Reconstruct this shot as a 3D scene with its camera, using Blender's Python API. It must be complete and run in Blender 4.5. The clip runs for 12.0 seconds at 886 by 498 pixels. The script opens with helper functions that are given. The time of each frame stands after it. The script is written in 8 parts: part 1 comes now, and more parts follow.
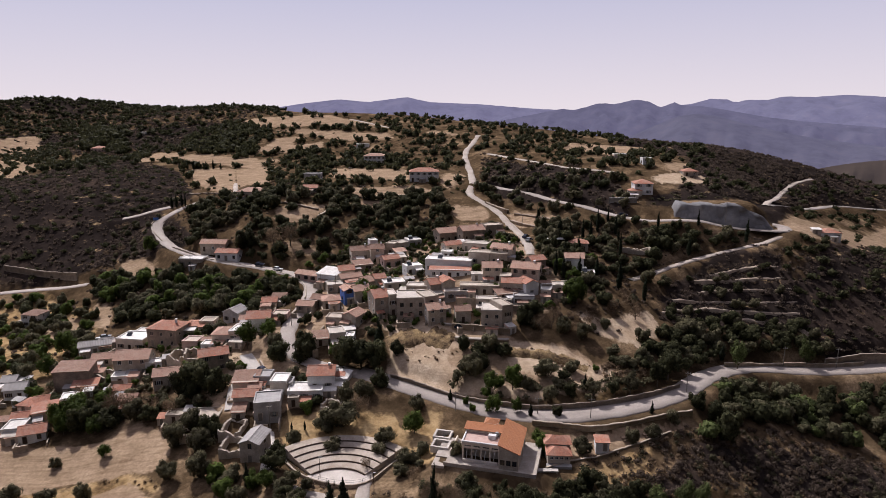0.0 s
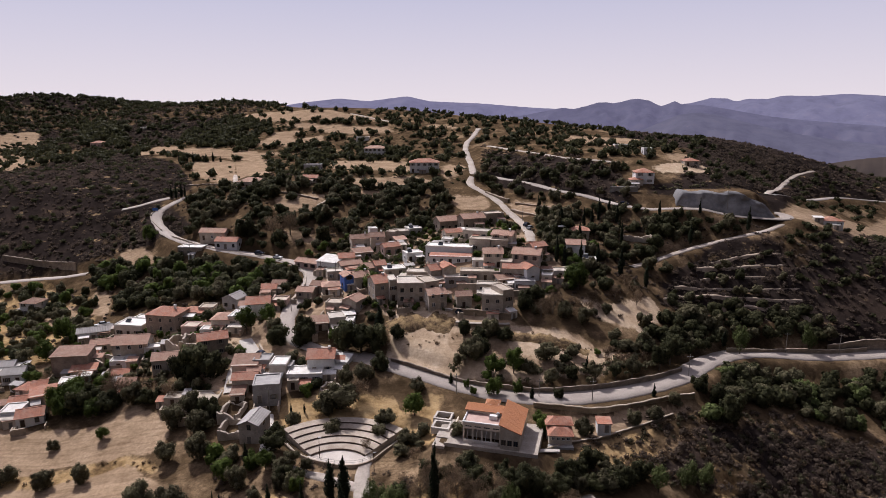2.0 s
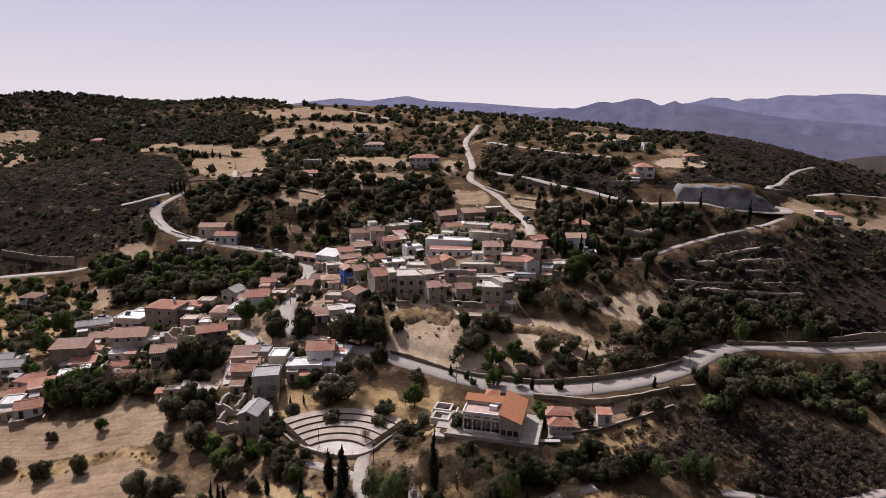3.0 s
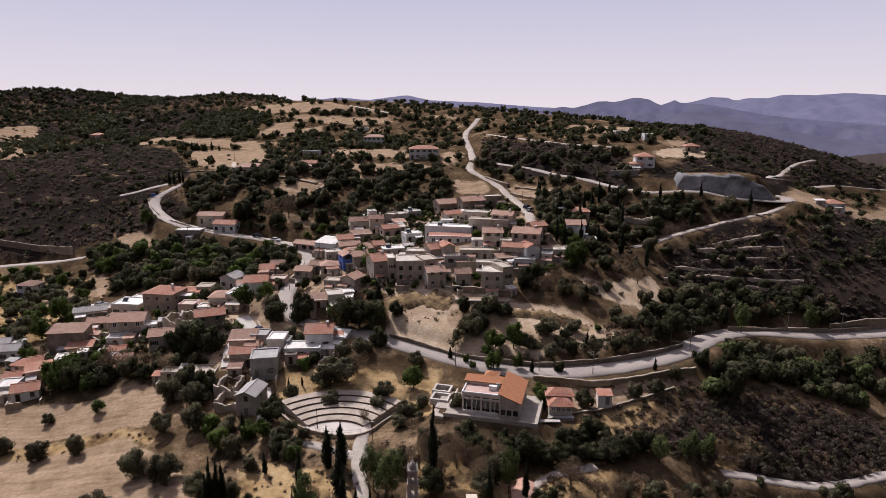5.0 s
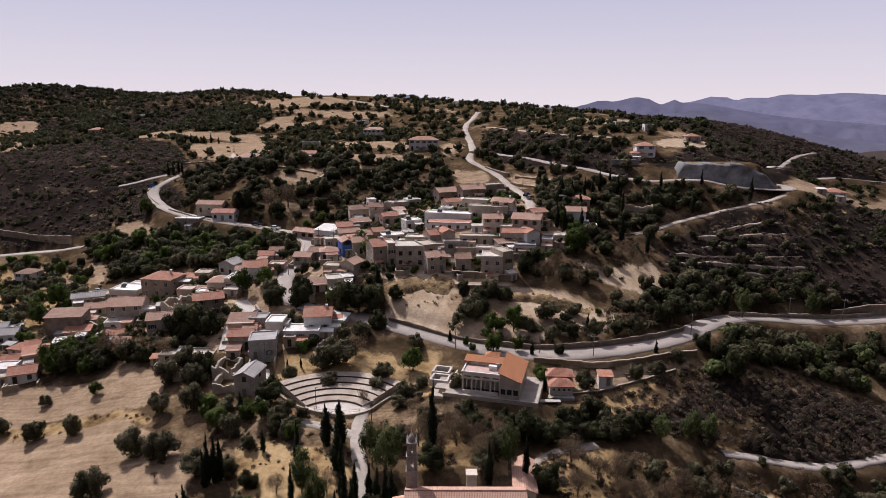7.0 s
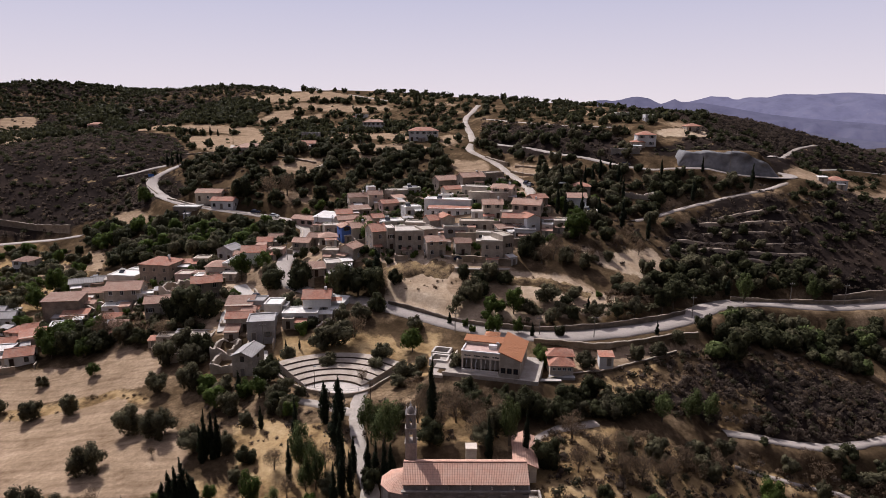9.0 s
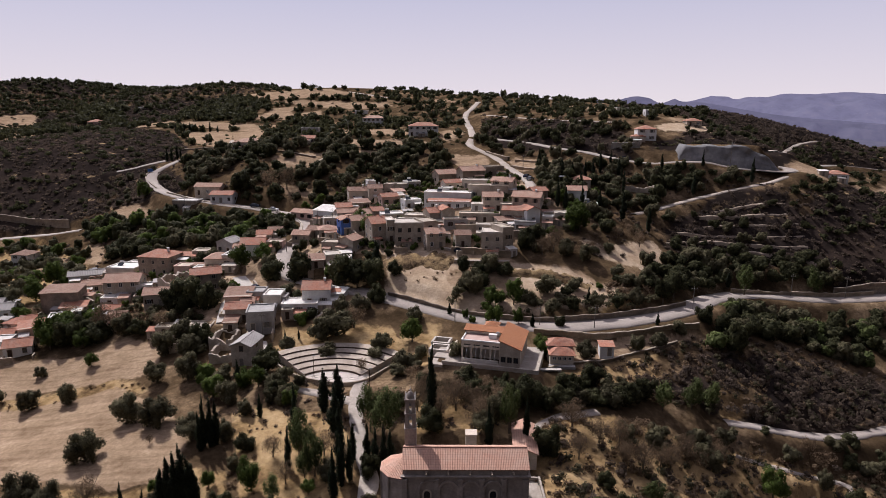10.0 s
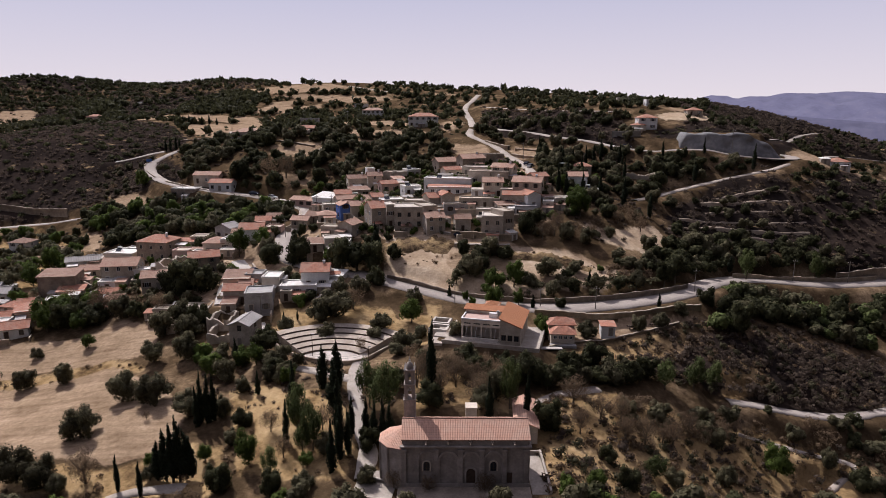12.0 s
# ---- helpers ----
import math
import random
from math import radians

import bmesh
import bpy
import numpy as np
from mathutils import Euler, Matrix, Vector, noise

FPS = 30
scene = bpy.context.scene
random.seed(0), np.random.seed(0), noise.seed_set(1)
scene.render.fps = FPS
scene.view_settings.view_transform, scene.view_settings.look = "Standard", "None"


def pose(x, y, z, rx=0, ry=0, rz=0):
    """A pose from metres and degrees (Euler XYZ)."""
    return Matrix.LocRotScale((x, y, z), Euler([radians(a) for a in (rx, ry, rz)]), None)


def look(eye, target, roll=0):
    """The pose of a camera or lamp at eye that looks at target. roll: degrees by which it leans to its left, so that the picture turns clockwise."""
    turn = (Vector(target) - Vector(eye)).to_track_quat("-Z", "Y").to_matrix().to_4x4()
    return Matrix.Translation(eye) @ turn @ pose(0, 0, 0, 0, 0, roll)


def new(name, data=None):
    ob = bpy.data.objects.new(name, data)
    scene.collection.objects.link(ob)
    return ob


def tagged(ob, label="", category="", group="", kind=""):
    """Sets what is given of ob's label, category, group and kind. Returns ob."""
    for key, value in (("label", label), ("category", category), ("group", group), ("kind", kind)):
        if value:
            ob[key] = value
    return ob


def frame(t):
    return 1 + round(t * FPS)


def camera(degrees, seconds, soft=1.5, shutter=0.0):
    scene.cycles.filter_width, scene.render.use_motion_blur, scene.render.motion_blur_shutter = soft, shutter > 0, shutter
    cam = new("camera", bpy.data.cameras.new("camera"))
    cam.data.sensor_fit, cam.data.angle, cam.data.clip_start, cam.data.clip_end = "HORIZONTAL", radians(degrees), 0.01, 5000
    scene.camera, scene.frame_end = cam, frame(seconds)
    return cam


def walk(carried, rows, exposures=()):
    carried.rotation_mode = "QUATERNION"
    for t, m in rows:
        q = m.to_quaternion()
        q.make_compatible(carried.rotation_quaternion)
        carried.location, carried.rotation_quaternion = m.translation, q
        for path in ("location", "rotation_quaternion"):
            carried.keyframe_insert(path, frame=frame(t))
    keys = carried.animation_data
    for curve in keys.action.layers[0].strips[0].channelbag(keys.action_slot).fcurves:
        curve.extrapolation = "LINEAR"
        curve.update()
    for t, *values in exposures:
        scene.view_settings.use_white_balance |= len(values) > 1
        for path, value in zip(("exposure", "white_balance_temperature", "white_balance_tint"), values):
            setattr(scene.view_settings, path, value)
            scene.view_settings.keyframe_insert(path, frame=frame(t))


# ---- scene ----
# The camera sinks straight down in front of a hillside village.
cam = camera(69.984, 12.0, soft=0.6)
PATH = [
    (0.0, -0.000, 0.000, 95.000, 77.271, 0.001, 0.000),
    (0.5, -0.050, 0.022, 93.741, 77.267, 0.004, 0.005),
    (1.0, -0.089, 0.045, 92.490, 77.264, 0.005, 0.008),
    (1.5, -0.112, 0.064, 91.250, 77.261, 0.005, 0.011),
    (2.0, -0.120, 0.073, 90.017, 77.259, 0.002, 0.012),
    (2.5, -0.110, 0.071, 88.789, 77.258, -0.001, 0.011),
    (3.0, -0.089, 0.056, 87.560, 77.258, -0.007, 0.009),
    (5.0, 0.002, -0.031, 82.653, 77.264, -0.057, -0.004),
    (5.5, 0.015, -0.058, 81.430, 77.266, -0.072, -0.006),
    (6.0, 0.017, -0.088, 80.204, 77.270, -0.088, -0.007),
    (6.5, 0.014, -0.112, 78.970, 77.273, -0.103, -0.007),
    (8.5, 0.046, -0.146, 73.964, 77.288, -0.145, -0.010),
    (9.0, 0.074, -0.153, 72.685, 77.291, -0.153, -0.011),
    (9.5, 0.099, -0.152, 71.391, 77.292, -0.159, -0.012),
    (10.0, 0.117, -0.137, 70.098, 77.294, -0.163, -0.012),
    (10.5, 0.134, -0.107, 68.820, 77.297, -0.164, -0.013),
    (11.0, 0.150, -0.063, 67.559, 77.300, -0.164, -0.013),
    (11.5, 0.160, -0.017, 66.286, 77.303, -0.164, -0.014),
    (12.0, 0.162, 0.024, 65.000, 77.305, -0.165, -0.014),
]
EXPOSURE, KELVIN, TINT = 0.06, 6200, 13
walk(cam, [(t, pose(x, y, z, rx, ry, rz)) for t, x, y, z, rx, ry, rz in PATH],
     exposures=[(0.0, EXPOSURE, KELVIN, TINT), (12.0, EXPOSURE, KELVIN, TINT)])

# ---- sky and sun ----
SUN_EL, SUN_DIR = 47.0, Vector((-0.53, 0.85, 0.0)).normalized()
world = bpy.data.worlds.new("sky")
scene.world = world
world.use_nodes = True
wt = world.node_tree
sky = wt.nodes.new("ShaderNodeTexSky")
sky.sky_type, sky.sun_disc = "NISHITA", False
sky.sun_elevation = radians(SUN_EL)
sky.sun_rotation = math.atan2(SUN_DIR.x, SUN_DIR.y)
sky.altitude, sky.air_density, sky.dust_density, sky.ozone_density = 600, 1.0, 1.0, 1.0
# dusty air: a pale band that thins out above the horizon, over the clear sky
geo = wt.nodes.new("ShaderNodeTexCoord")
sep = wt.nodes.new("ShaderNodeSeparateXYZ")
wt.links.new(geo.outputs["Generated"], sep.inputs[0])
veil = wt.nodes.new("ShaderNodeValToRGB")
for e, (p, v) in zip((veil.color_ramp.elements[0], veil.color_ramp.elements[1], veil.color_ramp.elements.new(0.18)),
                     ((0.0, 0.97), (0.36, 0.0), (0.18, 0.78))):
    e.position, e.color = p, (v, v, v, 1)
wt.links.new(sep.outputs[2], veil.inputs[0])
dust = wt.nodes.new("ShaderNodeValToRGB")
for e, (p, c) in zip((dust.color_ramp.elements[0], dust.color_ramp.elements[1]), ((0.0, (0.80, 0.715, 0.73)), (0.16, (0.65, 0.62, 0.75)))):
    e.position, e.color = p, (*c, 1)
wt.links.new(sep.outputs[2], dust.inputs[0])
bright = wt.nodes.new("ShaderNodeMix")
bright.data_type, bright.blend_type = "RGBA", "MULTIPLY"
bright.inputs[0].default_value, bright.inputs[7].default_value = 1.0, (0.024, 0.024, 0.025, 1)
wt.links.new(sky.outputs[0], bright.inputs[6])
haze = wt.nodes.new("ShaderNodeMix")
haze.data_type = "RGBA"
wt.links.new(veil.outputs[0], haze.inputs[0])
wt.links.new(bright.outputs[2], haze.inputs[6])
# the dust glows towards the sun and is dull on the far side of the sky
aim = wt.nodes.new("ShaderNodeVectorMath")
aim.operation = "DOT_PRODUCT"
aim.inputs[1].default_value = SUN_DIR
wt.links.new(geo.outputs["Generated"], aim.inputs[0])
glow = wt.nodes.new("ShaderNodeMapRange")
glow.inputs["From Min"].default_value, glow.inputs["From Max"].default_value = -0.7, 0.3
glow.inputs["To Min"].default_value, glow.inputs["To Max"].default_value = 0.08, 1.0
wt.links.new(aim.outputs["Value"], glow.inputs["Value"])
shine = wt.nodes.new("ShaderNodeMix")
shine.data_type, shine.blend_type = "RGBA", "MULTIPLY"
shine.inputs[0].default_value = 1.0
wt.links.new(dust.outputs[0], shine.inputs[6])
wt.links.new(glow.outputs[0], shine.inputs[7])
wt.links.new(shine.outputs[2], haze.inputs[7])
wt.links.new(haze.outputs[2], wt.nodes["Background"].inputs[0])
wt.nodes["Background"].inputs[1].default_value = 1.0
sun_data = bpy.data.lights.new("sun", "SUN")
sun_data.energy, sun_data.angle, sun_data.color = 5.0, radians(0.55), (1.0, 0.94, 0.90)
sun = new("sun", sun_data)
ce = math.cos(radians(SUN_EL))
sun_way = Vector((SUN_DIR.x * ce, SUN_DIR.y * ce, math.sin(radians(SUN_EL))))
sun.matrix_world = look(sun_way * 400, (0, 0, 0))

# ---- materials ----
def mat_new(name, rough=0.9, metal=0.0, spec=0.25):
    m = bpy.data.materials.new(name)
    m.use_nodes = True
    b = m.node_tree.nodes["Principled BSDF"]
    b.inputs["Roughness"].default_value = rough
    b.inputs["Metallic"].default_value = metal
    b.inputs["Specular IOR Level"].default_value = spec
    return m, m.node_tree.nodes, m.node_tree.links, b


def ramp_node(nodes, stops):
    r = nodes.new("ShaderNodeValToRGB")
    while len(r.color_ramp.elements) < len(stops):
        r.color_ramp.elements.new(0.5)
    for e, (p, c) in zip(r.color_ramp.elements, stops):
        e.position, e.color = p, (*c, 1)
    return r


def noise_node(nodes, links, scale, detail=4.0, rough=0.6, coords="Object"):
    tc = nodes.new("ShaderNodeTexCoord")
    n = nodes.new("ShaderNodeTexNoise")
    n.inputs["Scale"].default_value, n.inputs["Detail"].default_value, n.inputs["Roughness"].default_value = scale, detail, rough
    links.new(tc.outputs[coords], n.inputs["Vector"])
    return n


def mix_node(nodes, links, fac, a, b, mode="MIX"):
    m = nodes.new("ShaderNodeMix")
    m.data_type, m.blend_type = "RGBA", mode
    for sock, v in ((m.inputs[0], fac), (m.inputs[6], a), (m.inputs[7], b)):
        if isinstance(v, (int, float)):
            sock.default_value = v
        elif isinstance(v, tuple):
            sock.default_value = (*v, 1)
        else:
            links.new(v, sock)
    return m.outputs[2]


def bump_node(nodes, links, height, strength, distance, b):
    n = nodes.new("ShaderNodeBump")
    n.inputs["Strength"].default_value, n.inputs["Distance"].default_value = strength, distance
    links.new(height, n.inputs["Height"])
    links.new(n.outputs[0], b.inputs["Normal"])


def mat_plain(name, c1, c2, scale=0.6, fine=6.0, rough=0.9, bump=0.02, vary=0.12):
    """A weathered surface: two tones in large stains, fine grain on top, and each object a little different."""
    m, N, L, b = mat_new(name, rough)
    big, small = noise_node(N, L, scale, 3), noise_node(N, L, fine, 5, 0.7)
    r = ramp_node(N, [(0.35, c1), (0.68, c2)])
    L.new(big.outputs[0], r.inputs[0])
    g = ramp_node(N, [(0.25, (0.72, 0.72, 0.72)), (0.75, (1.12, 1.12, 1.12))])
    L.new(small.outputs[0], g.inputs[0])
    col = mix_node(N, L, 1.0, r.outputs[0], g.outputs[0], "MULTIPLY")
    oi = N.new("ShaderNodeObjectInfo")
    hsv = N.new("ShaderNodeHueSaturation")
    mr = N.new("ShaderNodeMapRange")
    mr.inputs["To Min"].default_value, mr.inputs["To Max"].default_value = 1 - vary, 1 + vary
    L.new(oi.outputs["Random"], mr.inputs["Value"])
    L.new(mr.outputs[0], hsv.inputs["Value"])
    L.new(col, hsv.inputs["Color"])
    L.new(hsv.outputs[0], b.inputs["Base Color"])
    bump_node(N, L, small.outputs[0], 0.6, bump, b)
    return m


def mat_bank():
    """Dry grass in tufts over crumbling brown earth."""
    m, N, L, b = mat_new("golden dry grass bank", 1.0, 0, 0.0)
    big, fine = noise_node(N, L, 0.45, 6, 0.7), noise_node(N, L, 3.2, 5, 0.75)
    r = ramp_node(N, [(0.36, (0.075, 0.052, 0.034)), (0.47, (0.21, 0.147, 0.088)), (0.58, (0.36, 0.255, 0.135)), (0.72, (0.46, 0.35, 0.23))])
    L.new(big.outputs[0], r.inputs[0])
    g = ramp_node(N, [(0.28, (0.5, 0.48, 0.45)), (0.72, (1.15, 1.15, 1.15))])
    L.new(fine.outputs[0], g.inputs[0])
    L.new(mix_node(N, L, 1.0, r.outputs[0], g.outputs[0], "MULTIPLY"), b.inputs["Base Color"])
    bump_node(N, L, fine.outputs[0], 0.9, 0.3, b)
    return m


def mat_tiles(name, c1, c2, c3, across=0.24, along=0.38, course=0.6):
    """Barrel roof tiles: rows down the slope in relief, single tiles in different fired tones, moss and dust in patches."""
    m, N, L, b = mat_new(name, 0.85)
    uv = N.new("ShaderNodeUVMap")
    mp = N.new("ShaderNodeMapping")
    mp.inputs["Scale"].default_value = (1 / across, 1 / along, 1)
    L.new(uv.outputs[0], mp.inputs["Vector"])
    br = N.new("ShaderNodeTexBrick")
    br.inputs["Scale"].default_value, br.inputs["Mortar Size"].default_value = 1.0, 0.0
    br.inputs["Brick Width"].default_value, br.inputs["Row Height"].default_value = 1.0, 1.0
    br.offset = 0.5
    br.inputs["Color1"].default_value, br.inputs["Color2"].default_value = (*c1, 1), (*c2, 1)
    L.new(mp.outputs[0], br.inputs["Vector"])
    big = noise_node(N, L, 0.5, 4)
    f = ramp_node(N, [(0.42, (0, 0, 0)), (0.72, (0.75, 0.75, 0.75))])
    L.new(big.outputs[0], f.inputs[0])
    col = mix_node(N, L, f.outputs[0], br.outputs[0], c3)
    wv = N.new("ShaderNodeTexWave")
    wv.wave_type, wv.bands_direction, wv.wave_profile = "BANDS", "X", "SIN"
    wv.inputs["Scale"].default_value = 0.314
    L.new(mp.outputs[0], wv.inputs["Vector"])
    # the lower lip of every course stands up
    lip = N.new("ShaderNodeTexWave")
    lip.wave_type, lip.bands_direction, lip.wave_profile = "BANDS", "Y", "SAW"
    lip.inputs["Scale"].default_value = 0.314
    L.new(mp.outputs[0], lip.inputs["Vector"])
    # shadow line at every course lip, painted into the tile colour
    lip_shade = ramp_node(N, [(0.0, (0.45, 0.43, 0.42)), (0.22, (1, 1, 1))])
    L.new(lip.outputs[1], lip_shade.inputs[0])
    L.new(mix_node(N, L, min(1.0, course), col, lip_shade.outputs[0], "MULTIPLY"), b.inputs["Base Color"])
    both = N.new("ShaderNodeMath")
    both.operation = "MULTIPLY_ADD"
    L.new(lip.outputs[1], both.inputs[0])
    both.inputs[1].default_value = course
    L.new(wv.outputs[1], both.inputs[2])
    bump_node(N, L, both.outputs[0], 0.9, 0.05, b)
    return m


def mat_leaf(name, c1, c2, c3, through_light=0.38):
    """Foliage: every clump its own tone, each tree a little different, some light passing through."""
    m, N, L, b = mat_new(name, 0.8, 0, 0.08)
    geo = N.new("ShaderNodeNewGeometry")
    r = ramp_node(N, [(0.0, c1), (0.55, c2), (1.0, c3)])
    L.new(geo.outputs["Random Per Island"], r.inputs[0])
    oi = N.new("ShaderNodeObjectInfo")
    mr = N.new("ShaderNodeMapRange")
    mr.inputs["To Min"].default_value, mr.inputs["To Max"].default_value = 0.7, 1.3
    L.new(oi.outputs["Random"], mr.inputs["Value"])
    hsv = N.new("ShaderNodeHueSaturation")
    L.new(mr.outputs[0], hsv.inputs["Value"])
    L.new(r.outputs[0], hsv.inputs["Color"])
    L.new(hsv.outputs[0], b.inputs["Base Color"])
    tr = N.new("ShaderNodeBsdfTranslucent")
    L.new(hsv.outputs[0], tr.inputs["Color"])
    mx = N.new("ShaderNodeMixShader")
    mx.inputs[0].default_value = through_light
    L.new(b.outputs[0], mx.inputs[1])
    L.new(tr.outputs[0], mx.inputs[2])
    L.new(mx.outputs[0], N["Material Output"].inputs["Surface"])
    return m


M = {}
M["stone"] = mat_plain("pale limestone masonry", (0.34, 0.285, 0.23), (0.49, 0.42, 0.345), 0.5, 3.0, bump=0.06)
M["darkstone"] = mat_plain("weathered brown stone", (0.21, 0.168, 0.134), (0.33, 0.27, 0.215), 0.5, 3.0, bump=0.06)
M["plaster"] = mat_plain("beige lime plaster", (0.50, 0.42, 0.34), (0.64, 0.555, 0.465), 0.4, 5.0)
M["white"] = mat_plain("white painted render", (0.62, 0.60, 0.58), (0.74, 0.73, 0.72), 0.3, 5.0, vary=0.05)
M["pink"] = mat_plain("pink washed render", (0.50, 0.34, 0.29), (0.58, 0.42, 0.36), 0.4, 5.0)
M["blue"] = mat_plain("bright blue wash", (0.08, 0.16, 0.48), (0.12, 0.22, 0.56), 0.5, 5.0, vary=0.03)
M["grey"] = mat_plain("grey cement screed", (0.30, 0.28, 0.27), (0.42, 0.40, 0.38), 0.5, 5.0)
M["flatwhite"] = mat_plain("whitewashed flat roof", (0.62, 0.58, 0.53), (0.78, 0.75, 0.71), 0.5, 4.0)
M["flattan"] = mat_plain("dusty earth roof", (0.40, 0.33, 0.26), (0.52, 0.45, 0.37), 0.5, 4.0)
M["flatpale"] = mat_plain("pale roof screed", (0.44, 0.385, 0.325), (0.60, 0.54, 0.475), 0.5, 4.0)
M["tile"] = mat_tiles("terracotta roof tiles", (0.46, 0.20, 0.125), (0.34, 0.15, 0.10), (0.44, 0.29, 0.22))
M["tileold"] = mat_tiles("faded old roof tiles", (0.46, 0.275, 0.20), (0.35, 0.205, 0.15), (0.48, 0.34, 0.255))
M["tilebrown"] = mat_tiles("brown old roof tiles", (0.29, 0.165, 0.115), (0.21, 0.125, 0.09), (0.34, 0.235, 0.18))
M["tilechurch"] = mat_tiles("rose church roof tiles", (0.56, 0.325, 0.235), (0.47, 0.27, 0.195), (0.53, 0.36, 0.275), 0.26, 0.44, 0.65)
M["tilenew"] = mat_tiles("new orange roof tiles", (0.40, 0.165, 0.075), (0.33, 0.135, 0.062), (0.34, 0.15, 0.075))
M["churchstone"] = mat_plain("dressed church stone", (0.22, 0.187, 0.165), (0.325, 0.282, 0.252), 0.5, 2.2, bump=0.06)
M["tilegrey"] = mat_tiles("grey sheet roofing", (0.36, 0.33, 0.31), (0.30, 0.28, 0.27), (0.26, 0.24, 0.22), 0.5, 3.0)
M["glass"], _n, _l, _b = mat_new("dark window glass", 0.12, 0, 0.5)
_b.inputs["Base Color"].default_value = (0.02, 0.024, 0.03, 1)
M["wood"] = mat_plain("dark brown timber", (0.045, 0.028, 0.020), (0.075, 0.048, 0.032), 2.0, 12.0)
M["greywood"] = mat_plain("weathered grey timber", (0.16, 0.14, 0.12), (0.24, 0.21, 0.18), 2.0, 12.0)
M["bark"] = mat_plain("grey brown bark", (0.09, 0.07, 0.05), (0.15, 0.12, 0.09), 2.0, 14.0)
M["asphalt"] = mat_plain("dusty pale asphalt", (0.30, 0.255, 0.222), (0.41, 0.352, 0.31), 0.06, 2.0, bump=0.01)
M["track"] = mat_plain("white dirt track", (0.36, 0.30, 0.25), (0.49, 0.42, 0.36), 0.12, 2.5, bump=0.02)
M["paving"] = mat_plain("pale stone paving", (0.42, 0.38, 0.34), (0.55, 0.50, 0.45), 0.2, 3.0, bump=0.01)
M["wall"] = mat_plain("rubble retaining wall", (0.30, 0.245, 0.185), (0.46, 0.38, 0.30), 0.4, 2.5, bump=0.08)
M["earthpale"] = mat_plain("pale terrace earth", (0.26, 0.20, 0.15), (0.40, 0.32, 0.245), 0.3, 2.0, bump=0.12)
M["bankearth"] = mat_bank()
M["tread"] = mat_plain("worn stone treads", (0.33, 0.28, 0.235), (0.46, 0.40, 0.345), 0.3, 2.5, bump=0.03)
M["sandstone"] = mat_plain("trodden sandy gravel", (0.34, 0.275, 0.215), (0.50, 0.42, 0.345), 0.25, 2.5, bump=0.03, vary=0.05)
M["palegravel"] = mat_plain("pale stage gravel", (0.46, 0.40, 0.35), (0.60, 0.54, 0.48), 0.25, 3.0, bump=0.02)
M["marl"] = mat_plain("grey marl", (0.15, 0.145, 0.15), (0.26, 0.25, 0.245), 0.12, 0.9, bump=0.25)
M["car_white"] = mat_plain("white car paint", (0.70, 0.70, 0.70), (0.74, 0.74, 0.74), 0.3, 3.0, rough=0.25, bump=0.001, vary=0.02)
M["car_grey"] = mat_plain("silver grey car paint", (0.28, 0.29, 0.31), (0.32, 0.33, 0.35), 0.3, 3.0, rough=0.25, bump=0.001, vary=0.02)
M["car_dark"] = mat_plain("dark blue car paint", (0.02, 0.025, 0.05), (0.03, 0.035, 0.06), 0.3, 3.0, rough=0.25, bump=0.001, vary=0.02)
M["rubber"] = mat_plain("black rubber", (0.015, 0.015, 0.015), (0.025, 0.025, 0.025), 2.0, 9.0)
M["signblue"] = mat_plain("blue enamel", (0.05, 0.14, 0.42), (0.07, 0.18, 0.48), 2.0, 9.0, rough=0.5)
M["metal"] = mat_plain("grey galvanised metal", (0.30, 0.30, 0.30), (0.40, 0.40, 0.40), 2.0, 12.0, rough=0.5)
M["olive"] = mat_leaf("olive foliage", (0.066, 0.059, 0.034), (0.098, 0.088, 0.050), (0.142, 0.126, 0.075))
M["carob"] = mat_leaf("dark evergreen foliage", (0.034, 0.035, 0.017), (0.051, 0.052, 0.025), (0.080, 0.077, 0.037))
M["cypress"] = mat_leaf("cypress foliage", (0.014, 0.018, 0.011), (0.024, 0.030, 0.017), (0.042, 0.048, 0.027))
M["green"] = mat_leaf("fresh green foliage", (0.050, 0.070, 0.016), (0.068, 0.092, 0.021), (0.094, 0.120, 0.030))
M["pine"] = mat_leaf("pine foliage", (0.060, 0.074, 0.026), (0.086, 0.102, 0.037), (0.122, 0.138, 0.055))
M["dry"] = mat_leaf("dry brown twigs", (0.105, 0.070, 0.044), (0.15, 0.104, 0.066), (0.21, 0.150, 0.098), 0.5)
M["scrub"] = mat_leaf("grey brown scrub", (0.066, 0.048, 0.037), (0.088, 0.066, 0.051), (0.116, 0.088, 0.068), 0.5)
M["pinkflower"] = mat_leaf("magenta blossom", (0.25, 0.02, 0.10), (0.40, 0.04, 0.18), (0.10, 0.12, 0.04))

